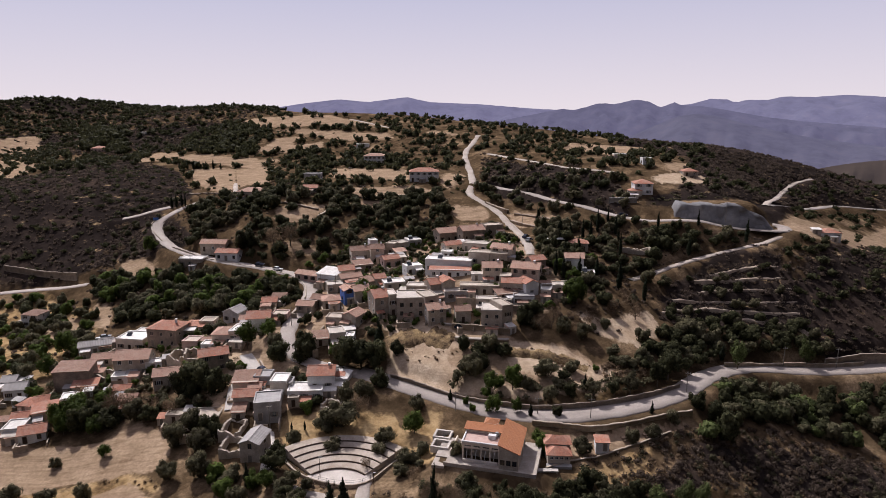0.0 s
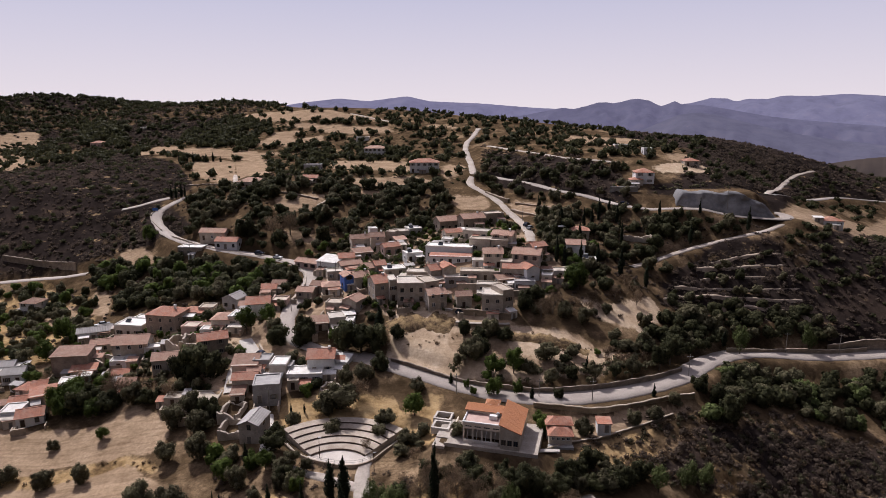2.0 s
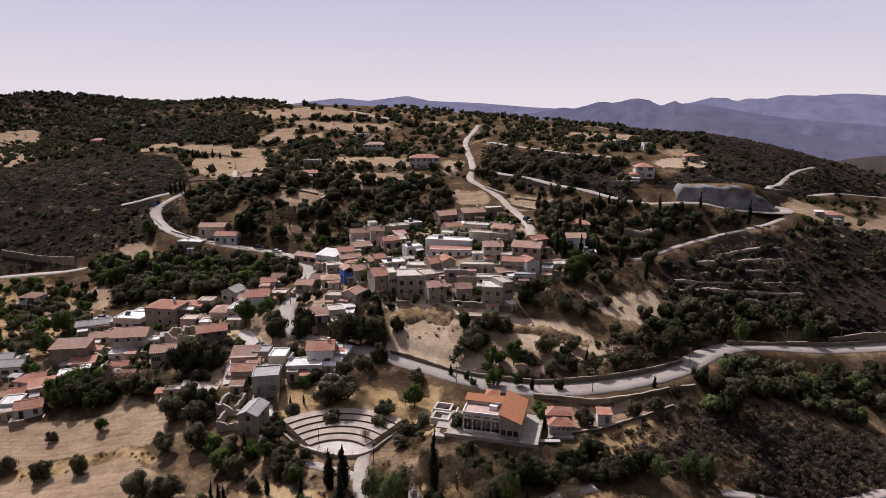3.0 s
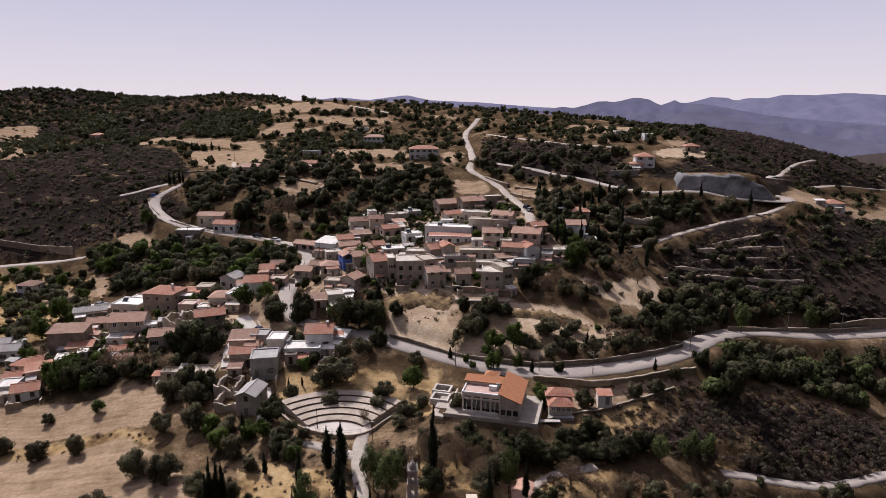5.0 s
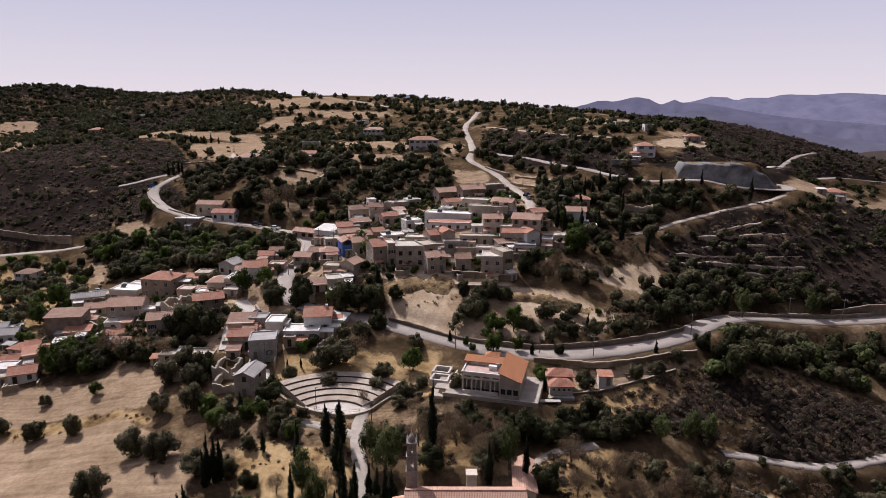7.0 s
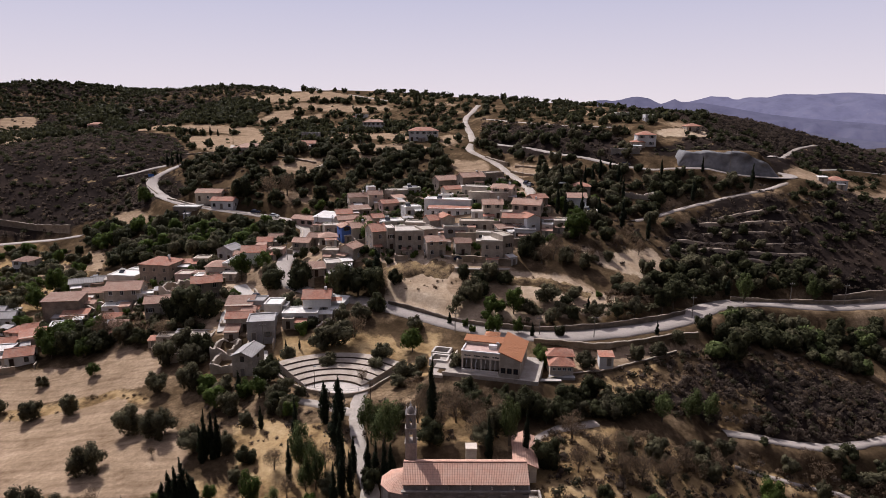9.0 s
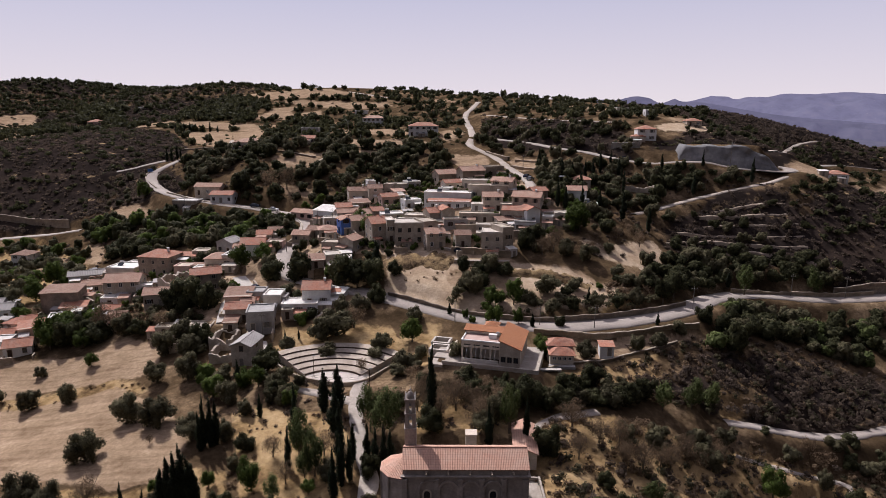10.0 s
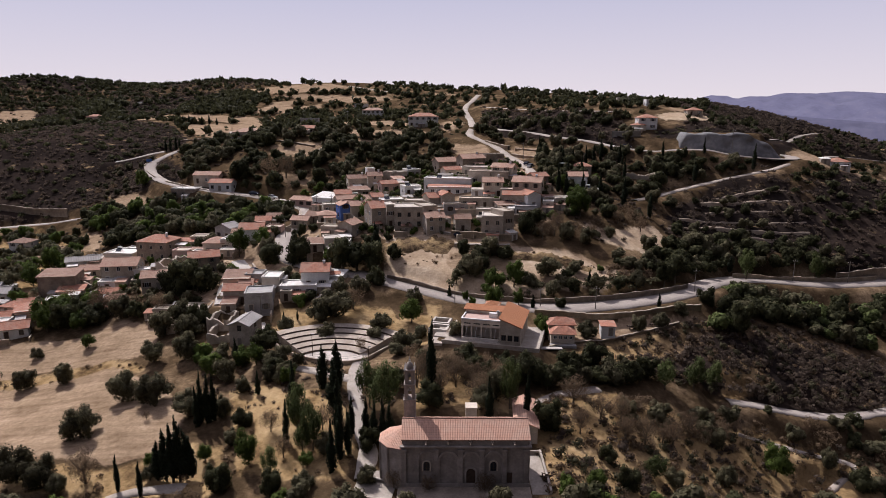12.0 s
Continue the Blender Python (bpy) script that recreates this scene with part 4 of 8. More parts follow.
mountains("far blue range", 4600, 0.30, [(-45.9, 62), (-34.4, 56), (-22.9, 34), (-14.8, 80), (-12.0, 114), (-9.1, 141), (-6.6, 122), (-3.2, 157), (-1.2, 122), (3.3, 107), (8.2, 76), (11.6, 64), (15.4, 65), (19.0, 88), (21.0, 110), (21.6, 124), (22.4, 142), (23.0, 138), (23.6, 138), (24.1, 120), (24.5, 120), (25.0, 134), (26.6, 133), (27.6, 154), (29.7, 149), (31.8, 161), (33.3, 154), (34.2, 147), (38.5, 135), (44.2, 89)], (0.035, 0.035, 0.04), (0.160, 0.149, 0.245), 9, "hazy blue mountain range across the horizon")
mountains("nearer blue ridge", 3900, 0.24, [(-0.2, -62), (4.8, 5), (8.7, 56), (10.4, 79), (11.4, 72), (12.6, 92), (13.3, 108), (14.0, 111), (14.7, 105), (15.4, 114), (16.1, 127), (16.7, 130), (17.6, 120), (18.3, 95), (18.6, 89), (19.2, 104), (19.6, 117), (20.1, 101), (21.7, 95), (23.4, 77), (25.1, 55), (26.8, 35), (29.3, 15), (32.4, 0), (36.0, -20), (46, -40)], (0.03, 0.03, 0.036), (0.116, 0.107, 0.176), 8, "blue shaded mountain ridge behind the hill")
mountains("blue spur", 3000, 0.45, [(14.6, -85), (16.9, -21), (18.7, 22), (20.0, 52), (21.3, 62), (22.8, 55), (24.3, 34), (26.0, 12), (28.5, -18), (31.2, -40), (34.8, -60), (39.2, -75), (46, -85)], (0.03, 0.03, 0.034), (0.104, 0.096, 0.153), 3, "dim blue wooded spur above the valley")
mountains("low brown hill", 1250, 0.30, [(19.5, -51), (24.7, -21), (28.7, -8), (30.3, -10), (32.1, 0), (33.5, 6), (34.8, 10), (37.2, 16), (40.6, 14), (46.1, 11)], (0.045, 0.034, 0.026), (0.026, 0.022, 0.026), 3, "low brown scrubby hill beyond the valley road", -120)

# ---- building blocks ----
def part(name, bm, material, parent, label=""):
    me = bpy.data.meshes.new(name)
    bm.to_mesh(me)
    bm.free()
    me.materials.append(material)
    ob = new(name, me)
    ob.parent = parent
    if label:
        tagged(ob, label)
    return ob


def add_box(bm, x0, x1, y0, y1, z0, z1, bevel=0.0):
    v = [bm.verts.new(c) for c in ((x0, y0, z0), (x1, y0, z0), (x1, y1, z0), (x0, y1, z0), (x0, y0, z1), (x1, y0, z1), (x1, y1, z1), (x0, y1, z1))]
    for f in ((0, 3, 2, 1), (4, 5, 6, 7), (0, 1, 5, 4), (1, 2, 6, 5), (2, 3, 7, 6), (3, 0, 4, 7)):
        bm.faces.new([v[i] for i in f])
    return v


def box_mesh(x0, x1, y0, y1, z0, z1):
    bm = bmesh.new()
    add_box(bm, x0, x1, y0, y1, z0, z1)
    return bm


def slab(bm, corners, thick):
    """A sloping slab from four corners (counter-clockwise from above), with tile coordinates down its slope."""
    uv = bm.loops.layers.uv.verify()
    c = [Vector(p) for p in corners]
    nrm = (c[1] - c[0]).cross(c[3] - c[0]).normalized()
    top = [bm.verts.new(p) for p in c]
    bot = [bm.verts.new(p - nrm * thick) for p in c]
    ex = (c[1] - c[0]).normalized()
    ey = nrm.cross(ex)
    faces = [bm.faces.new(top), bm.faces.new(bot[::-1])]
    for i in range(4):
        j = (i + 1) % 4
        faces.append(bm.faces.new((top[j], top[i], bot[i], bot[j])))
    for f in faces:
        for lp in f.loops:
            d = lp.vert.co - c[0]
            lp[uv].uv = (d.dot(ex), d.dot(ey))


def roof_mesh(kind, w, d, h, rise, over=0.35, thick=0.16):
    """Pitched roofs over a w by d plan whose walls end at h."""
    bm = bmesh.new()
    a, b = w / 2 + over, d / 2 + over
    drop = rise * over / (d / 2)
    if kind == "gable":
        z = h - drop + 0.02
        slab(bm, [(-a, -b, z), (a, -b, z), (a, 0, h + rise), (-a, 0, h + rise)], thick)
        slab(bm, [(a, b, z), (-a, b, z), (-a, 0, h + rise), (a, 0, h + rise)], thick)
        slab(bm, [(-a, -0.16, h + rise + 0.03), (a, -0.16, h + rise + 0.03), (a, 0.16, h + rise + 0.05), (-a, 0.16, h + rise + 0.05)], 0.12)
    elif kind == "gable_y":
        dr = rise * over / (w / 2)
        z = h - dr + 0.02
        slab(bm, [(-a, b, z), (-a, -b, z), (0, -b, h + rise), (0, b, h + rise)], thick)
        slab(bm, [(a, -b, z), (a, b, z), (0, b, h + rise), (0, -b, h + rise)], thick)
        slab(bm, [(-0.16, -b, h + rise + 0.03), (0.16, -b, h + rise + 0.03), (0.16, b, h + rise + 0.05), (-0.16, b, h + rise + 0.05)], 0.12)
    elif kind == "shed":
        slab(bm, [(-a, -b, h - drop * 0.5), (a, -b, h - drop * 0.5), (a, b, h + rise), (-a, b, h + rise)], thick)
    elif kind == "shed_x":
        slab(bm, [(-a, b, h + rise), (-a, -b, h + rise), (a, -b, h - 0.1), (a, b, h - 0.1)], thick)
    elif kind == "hip":
        r = max(0.05, w / 2 - d / 2) if w > d else 0.05
        s = max(0.05, d / 2 - w / 2) if d > w else 0.05
        z = h - 0.1
        p = [(-a, -b, z), (a, -b, z), (a, b, z), (-a, b, z)]
        t = [(-r, -s, h + rise), (r, -s, h + rise), (r, s, h + rise), (-r, s, h + rise)]
        for i in range(4):
            j = (i + 1) % 4
            slab(bm, [p[i], p[j], t[j], t[i]], thick)
    return bm


def gable_walls(bm, kind, w, d, h, rise, base):
    """Wall body with its gable ends, from base to the eaves."""
    a, b = w / 2, d / 2
    if kind == "gable":
        prof = [(-b, base), (b, base), (b, h), (0, h + rise - 0.05), (-b, h)]
        rows = [[bm.verts.new((x, y, z)) for y, z in prof] for x in (-a, a)]
    elif kind == "gable_y":
        prof = [(-a, base), (a, base), (a, h), (0, h + rise - 0.05), (-a, h)]
        rows = [[bm.verts.new((x, y, z)) for x, z in prof] for y in (b, -b)]
    elif kind == "shed":
        prof = [(-b, base), (b, base), (b, h + rise - 0.1), (-b, h)]
        rows = [[bm.verts.new((x, y, z)) for y, z in prof] for x in (-a, a)]
    elif kind == "shed_x":
        prof = [(-a, base), (a, base), (a, h - 0.1), (-a, h + rise - 0.1)]
        rows = [[bm.verts.new((x, y, z)) for x, z in prof] for y in (b, -b)]
    else:
        add_box(bm, -a, a, -b, b, base, h)
        return
    k = len(rows[0])
    bm.faces.new(rows[0][::-1])
    bm.faces.new(rows[1])
    for i in range(k):
        j = (i + 1) % k
        bm.faces.new((rows[0][i], rows[0][j], rows[1][j], rows[1][i]))


RNG = random.Random(7)
HOUSES = []


def add_window(parent, m, w, h, shutter, frame_mat):
    """A small window: a proud surround, a sunk dark pane with a cross bar, a sill, and shutters on some."""
    bm = bmesh.new()
    t = 0.09
    for x0, x1, z0, z1 in ((-w / 2 - t, -w / 2, -t, h + t), (w / 2, w / 2 + t, -t, h + t), (-w / 2, w / 2, h, h + t), (-w / 2, w / 2, -t, 0), (-0.03, 0.03, 0, h)):
        add_box(bm, x0, x1, -0.07, 0.0, z0, z1)
    win = part("window", bm, frame_mat, parent)
    win.matrix_local = m
    part("pane", box_mesh(-w / 2, w / 2, -0.02, 0.01, 0, h), M["glass"], win)
    part("sill", box_mesh(-w / 2 - 0.15, w / 2 + 0.15, -0.16, -0.0, -0.16, -t - 0.003), M["stone"], win)
    if shutter:
        for sgn in (-1, 1):
            x0, x1 = sorted((sgn * (w / 2 + t + 0.01), sgn * (w + t)))
            part("shutter", box_mesh(x0, x1, -0.09, -0.01, 0, h), shutter, win)
    return win


def add_door(parent, m, w, h, mat):
    bm = bmesh.new()
    add_box(bm, -w / 2, w / 2, -0.03, 0.0, 0, h)
    add_box(bm, -0.015, 0.015, -0.045, -0.031, 0.05, h - 0.05)
    door = part("door", bm, mat, parent)
    door.matrix_local = m
    fb = bmesh.new()
    for x0, x1, z0, z1 in ((-w / 2 - 0.14, -w / 2 - 0.002, 0, h + 0.14), (w / 2 + 0.002, w / 2 + 0.14, 0, h + 0.14), (-w / 2, w / 2, h + 0.002, h + 0.14)):
        add_box(fb, x0, x1, -0.08, 0.0, z0, z1)
    part("door_frame", fb, M["stone"], door)
    return door


WALL_WORDS = {"stone": "pale limestone", "darkstone": "dark weathered stone", "plaster": "beige plastered", "white": "white rendered",
              "pink": "pink washed", "blue": "bright blue washed", "grey": "grey cement"}
ROOF_WORDS = {"tile": "terracotta tiled", "tileold": "faded tiled", "tilebrown": "brown tiled", "tilegrey": "grey sheet", "flatwhite": "whitewashed flat",
              "flattan": "dusty flat", "flatpale": "pale screeded flat", "grey": "grey cement flat", "tilechurch": "rose tiled"}


def house(x, y, w, d, h, turn=0.0, roof="gable", wall="stone", top="tile", rise=None, windows=True, z=None, label="", chimney=False, tank=False):
    """A village house with walls, roof, door and windows, its floor level with the lowest corner's ground."""
    a = radians(turn)
    ca, sa = math.cos(a), math.sin(a)
    cs = [gz(x + sx * w / 2 * ca - sy * d / 2 * sa, y + sx * w / 2 * sa + sy * d / 2 * ca) for sx in (-1, 1) for sy in (-1, 1)]
    front = 0.5 * (cs[0] + cs[2])
    z0 = front if z is None else z
    base = min(cs) - z0 - 0.6
    if roof in ("gable", "gable_y", "hip", "shed", "shed_x") and rise is None:
        rise = {"gable": 0.22 * d, "gable_y": 0.22 * w, "hip": 0.2 * min(w, d), "shed": 0.18 * d, "shed_x": 0.18 * w}[roof]
    storeys = 2 if h > 4.8 else 1
    words = label or "%s %s house with a %s roof" % ("two-storey" if storeys == 2 else "low", WALL_WORDS[wall], ROOF_WORDS[top])
    hs = tagged(new("house"), words, "house", group="village houses")
    hs.matrix_world = pose(x, y, z0, 0, 0, turn)
    HOUSES.append((x, y, max(w, d) / 2))
    bm = bmesh.new()
    if roof == "flat":
        add_box(bm, -w / 2, w / 2, -d / 2, d / 2, base, h)
    else:
        gable_walls(bm, roof, w, d, h, rise, base)
    part("wall", bm, M[wall], hs)
    if roof == "flat":
        bm = bmesh.new()
        add_box(bm, -w / 2 - 0.05, w / 2 + 0.05, -d / 2 - 0.05, d / 2 + 0.05, h + 0.003, h + 0.12)
        part("roof", bm, M[top], hs)
        bm = bmesh.new()
        t = 0.28
        for x0, x1, y0, y1 in ((-w / 2 - 0.05, w / 2 + 0.05, -d / 2 - 0.05, -d / 2 + t), (-w / 2 - 0.05, w / 2 + 0.05, d / 2 - t, d / 2 + 0.05),
                               (-w / 2 - 0.05, -w / 2 + t, -d / 2 + t + 0.002, d / 2 - t - 0.002), (w / 2 - t, w / 2 + 0.05, -d / 2 + t + 0.002, d / 2 - t - 0.002)):
            add_box(bm, x0, x1, y0, y1, h + 0.124, h + 0.42)
        part("parapet", bm, M[top if top != "flattan" else wall], hs)
    else:
        part("roof", roof_mesh(roof, w, d, h, rise), M[top], hs)
    if windows:
        shut = RNG.choice([None, None, M["wood"], M["greywood"]])
        fm = RNG.choice([M["white"], M["wood"], M["stone"]])
        n = max(1, int(w / 2.9))
        door_at = RNG.randrange(n)
        for s in range(storeys):
            for i in range(n):
                cx = -w / 2 + (i + 0.5) * w / n + RNG.uniform(-0.15, 0.15)
                m = Matrix.Translation((cx, -d / 2, 0))
                if s == 0 and i == door_at:
                    add_door(hs, m, 1.0, 2.1, RNG.choice([M["wood"], M["greywood"]]))
                else:
                    add_window(hs, m @ Matrix.Translation((0, 0, 1.0 + s * 2.9)), RNG.choice([0.8, 0.9, 1.0]), 1.2, shut, fm)
            for i in range(max(1, int(d / 4))):
                cy = -d / 2 + (i + 0.5) * d / max(1, int(d / 4))
                for sgn in (1, -1):
                    m = Matrix.Translation((sgn * w / 2, cy, 1.0 + s * 2.9)) @ Matrix.Rotation(sgn * math.pi / 2, 4, "Z")
                    add_window(hs, m, 0.8, 1.1, None, fm)
    if 150 < y < 260 and w > 4.5 and RNG.random() < 0.6:
        yard_wall(x + 0.5 * d * sa, y - 0.5 * d * ca, w * RNG.uniform(0.9, 1.3), RNG.uniform(3, 5), turn)
    for _ in range(RNG.choice((0, 1, 1, 2, 2)) if y > 150 and w > 3 else 0):
        outhouse(x, y, w, d, h, turn, RNG)
    if chimney:
        bm = bmesh.new()
        zt = h + (rise or 0) * 0.5
        add_box(bm, w * 0.25, w * 0.25 + 0.6, -0.3, 0.3, zt - 0.5, zt + 1.3)
        add_box(bm, w * 0.25 - 0.08, w * 0.25 + 0.68, -0.38, 0.38, zt + 1.303, zt + 1.42)
        part("chimney", bm, M["white"], hs)
    if tank:
        water_tank(x - w * 0.2 * ca, y - w * 0.2 * sa, z0 + h + 0.12 + (0 if roof == "flat" else (rise or 0)), turn)
    return hs


def outhouse(x, y, w, d, h, turn, rng):
    """A low store or lean-to built against the front or the side of a house."""
    a = radians(turn)
    ca, sa = math.cos(a), math.sin(a)
    ow, od, oh = rng.uniform(2.2, 3.8), rng.uniform(2.0, 3.2), rng.uniform(2.0, min(2.7, h - 0.2))
    if rng.random() < 0.6:
        u, v = rng.uniform(-0.5, 0.5) * (w - ow), -d / 2 - od / 2 - 0.05
    else:
        u, v = rng.choice((-1, 1)) * (w / 2 + ow / 2 + 0.05), rng.uniform(-0.3, 0.2) * d
    ox, oy = x + u * ca - v * sa, y + u * sa + v * ca
    if any(np.hypot(p[:, 0] - ox, p[:, 1] - oy).min() < wide / 2 + 1.6 for p, wide, _ in ROAD_LINES):
        return
    top = rng.choice(("tileold", "tilebrown", "tile", "flatpale", "flatwhite", "tilegrey"))
    wall = rng.choice(("stone", "plaster", "stone", "white"))
    s = tagged(new("outhouse"), "low %s lean-to with a %s roof" % (WALL_WORDS[wall], ROOF_WORDS[top]), "outhouse", group="outhouses")
    z = gz(ox - 0.5 * od * -sa, oy - 0.5 * od * ca)
    s.matrix_world = pose(ox, oy, z, 0, 0, turn)
    bm = bmesh.new()
    gable_walls(bm, "shed", ow, od, oh, 0.35, -1.6)
    part("wall", bm, M[wall], s)
    part("roof", roof_mesh("shed", ow, od, oh, 0.35, 0.2, 0.12), M[top], s)
    add_door(s, Matrix.Translation((rng.uniform(-0.3, 0.3), -od / 2, 0)), 0.8, 1.75, M["greywood"])


def yard_wall(x, y, w, d, turn):
    """A low rubble wall round a small yard in front of a house, with an opening."""
    ob = tagged(new("yard_wall"), "low rubble wall round a small house yard", "wall", group="yard walls")
    z = gz(x, y - d / 2)
    ob.matrix_world = pose(x, y, z, 0, 0, turn)
    h = RNG.uniform(0.9, 1.5)
    k = RNG.uniform(0.3, 0.6) * w
    for x0, x1, y0, y1 in ((-w / 2, -w / 2 + 0.35, -d, -0.4), (w / 2 - 0.35, w / 2, -d, -0.4), (-w / 2 + 0.352, -w / 2 + k, -d, -d + 0.35)):
        bm = bmesh.new()
        add_box(bm, x0, x1, y0, y1, -1.6, h * RNG.uniform(0.85, 1.1))
        part("wall", bm, M["wall"], ob)


def water_tank(x, y, z, turn=0):
    """A rooftop solar heater: a drum on a steel frame with a tilted dark panel."""
    t = tagged(new("water_heater"), "white water drum with a tilted solar panel on a roof", "water heater", group="rooftop heaters")
    t.matrix_world = pose(x, y, z, 0, 0, turn)
    bm = bmesh.new()
    bmesh.ops.create_cone(bm, cap_ends=True, segments=12, radius1=0.32, radius2=0.32, depth=1.4, matrix=Matrix.Translation((0, 0.4, 1.3)) @ Matrix.Rotation(math.pi / 2, 4, "Y"))
    part("drum", bm, M["white"], t)
    bm = bmesh.new()
    slab(bm, [(-0.9, -1.0, 0.15), (0.9, -1.0, 0.15), (0.9, 0.25, 1.0), (-0.9, 0.25, 1.0)], 0.08)
    part("panel", bm, M["glass"], t)
    bm = bmesh.new()
    add_box(bm, -0.63, 0.63, 0.41, 0.45, 0.5, 0.55)
    for sx in (-0.7, 0.64):
        add_box(bm, sx, sx + 0.06, 0.4, 0.46, -0.1, 1.2)
        add_box(bm, sx, sx + 0.06, -0.9, -0.84, -0.1, 0.2)
        add_box(bm, sx, sx + 0.06, -0.83, 0.39, 0.0, 0.06)
    part("stand", bm, M["metal"], t)


def ruin(x, y, w, d, h, turn=0.0):
    """A roofless stone shell with broken wall tops."""
    r = tagged(new("ruin"), "roofless ruined stone house with broken walls", "ruin", group="ruined houses")
    z0 = gz(x, y)
    r.matrix_world = pose(x, y, z0, 0, 0, turn)
    HOUSES.append((x, y, max(w, d) / 2))
    t = 0.55
    for x0, y0, x1, y1 in ((-w / 2, -d / 2, w / 2, -d / 2), (w / 2, -d / 2, w / 2, d / 2), (w / 2, d / 2, -w / 2, d / 2), (-w / 2, d / 2, -w / 2, -d / 2)):
        L = math.hypot(x1 - x0, y1 - y0)
        k = max(4, int(L / 0.7))
        bm = bmesh.new()
        ux, uy = (x1 - x0) / L, (y1 - y0) / L
        prof = []
        hh = h * RNG.uniform(0.6, 1)
        for i in range(k + 1):
            hh = min(h, max(0.6, hh + RNG.uniform(-0.55, 0.5)))
            prof.append((i * (L - t - 0.01) / k, hh))
        ring = []
        for s, hh in prof:
            px, py = x0 + ux * s, y0 + uy * s
            ring.append([bm.verts.new((px + nx * t * -uy, py + nx * t * ux, zz)) for nx, zz in ((0, -1.5), (0, hh), (1, hh - 0.05), (1, -1.5))])
        for a, b in zip(ring[:-1], ring[1:]):
            for i in range(4):
                j = (i + 1) % 4
                bm.faces.new((a[i], b[i], b[j], a[j]))
        bm.faces.new(ring[0])
        bm.faces.new(ring[-1][::-1])
        bmesh.ops.recalc_face_normals(bm, faces=bm.faces[:])
        part("wall", bm, M["stone"], r)
    return r


house(-169.2, 250.3, 7.4, 7.0, 5.5, -8, "hip", "white", "tilebrown")
house(-94.6, 207.0, 10.8, 9.0, 6.3, -10, "hip", "darkstone", "tile", chimney=True)
house(-107.1, 208.6, 10.1, 8.0, 3.9, -8, "flat", "plaster", "flatwhite", tank=True)
house(-98.3, 189.3, 10.2, 8.0, 5.5, 8, "gable", "stone", "tileold")
house(-121.5, 208.5, 10.0, 5.0, 3.3, 22, "gable", "white", "tilegrey")
house(-112.8, 197.2, 6.1, 5.0, 2.9, 15, "gable", "plaster", "tileold")
house(-115.1, 184.9, 10.4, 7.0, 6.1, 8, "shed", "darkstone", "tilebrown", rise=0.8, windows=False)
house(-99.7, 182.7, 4.9, 4.0, 2.6, 10, "flat", "white", "flatwhite")
house(-82.0, 177.5, 8.9, 6.0, 3.7, 14, "gable", "stone", "tileold")
house(-82.0, 195.8, 5.1, 5.0, 3.2, -3, "flat", "pink", "flattan", windows=False)
house(-69.5, 179.9, 8.3, 6.0, 5.5, 22, "gable", "darkstone", "tile")
house(-71.2, 196.2, 6.8, 7.0, 3.9, 0, "hip", "plaster", "tileold")
house(-86.7, 212.0, 5.8, 6.0, 2.9, 0, "gable", "plaster", "tile", rise=0.6)
house(-65.9, 196.0, 5.8, 7.0, 3.7, -5, "flat", "plaster", "flatwhite")
house(-73.5, 213.9, 6.2, 6.0, 4.0, -20, "gable_y", "grey", "tilegrey")
house(-61.8, 202.7, 7.5, 7.0, 4.4, 10, "gable", "white", "tile")
house(-63.4, 222.2, 5.3, 5.0, 2.8, 5, "gable", "plaster", "tile")
house(-55.4, 206.0, 5.3, 5.0, 2.6, 0, "flat", "pink", "flattan", windows=False)
house(-113.6, 160.3, 6.6, 6.0, 2.8, 22, "gable", "white", "tile")
house(-119.4, 161.8, 5.3, 6.0, 2.9, 10, "flat", "white", "flatwhite")
house(-114.4, 169.2, 8.3, 5.0, 3.1, 28, "shed", "plaster", "tile")
house(-111.1, 174.3, 4.5, 5.0, 2.8, 20, "flat", "white", "flatwhite", windows=False)
house(-130.2, 179.8, 5.9, 6.0, 3.3, 12, "gable", "white", "tilegrey")
house(-122.2, 172.6, 4.3, 5.0, 2.6, -10, "hip", "plaster", "tile")
house(-109.7, 180.5, 7.0, 4.0, 2.4, 15, "shed", "stone", "tile", windows=False)
house(-91.3, 170.3, 4.8, 5.0, 2.6, 5, "gable", "stone", "tileold")
house(-55.9, 167.8, 6.9, 6.0, 4.1, 6, "shed", "plaster", "tilebrown")
house(-54.2, 161.5, 6.4, 5.0, 3.9, 6, "gable", "stone", "tile")
house(-47.2, 157.5, 6.9, 7.0, 4.8, 10, "flat", "grey", "grey")
house(-45.9, 166.5, 4.7, 6.0, 3.9, 0, "flat", "plaster", "flatwhite", windows=False)
house(-51.5, 169.6, 4.7, 5.0, 3.3, 0, "flat", "grey", "grey")
house(-34.5, 168.5, 7.4, 7.0, 4.8, 4, "gable", "white", "tile", chimney=True)
house(-38.2, 163.7, 9.5, 6.0, 2.8, 4, "flat", "white", "flatwhite")
house(-28.9, 169.3, 4.3, 4.0, 2.4, -15, "shed", "white", "flatwhite", windows=False)
house(-46.3, 141.8, 4.9, 7.0, 5.3, -8, "gable_y", "stone", "tilegrey")
house(-64.3, 156.8, 8.6, 6.0, 2.6, 4, "flat", "stone", "flattan")
house(-101.4, 275.4, 11.4, 6.0, 3.7, -4, "gable", "stone", "tileold")
house(-92.8, 267.3, 9.7, 6.0, 3.5, -6, "gable", "white", "tile")
house(-108.0, 266.4, 10.6, 6.0, 3.5, -6, "flat", "darkstone", "flatwhite")
house(-10.6, 354.2, 16.1, 9.0, 5.7, 3, "hip", "white", "tile")
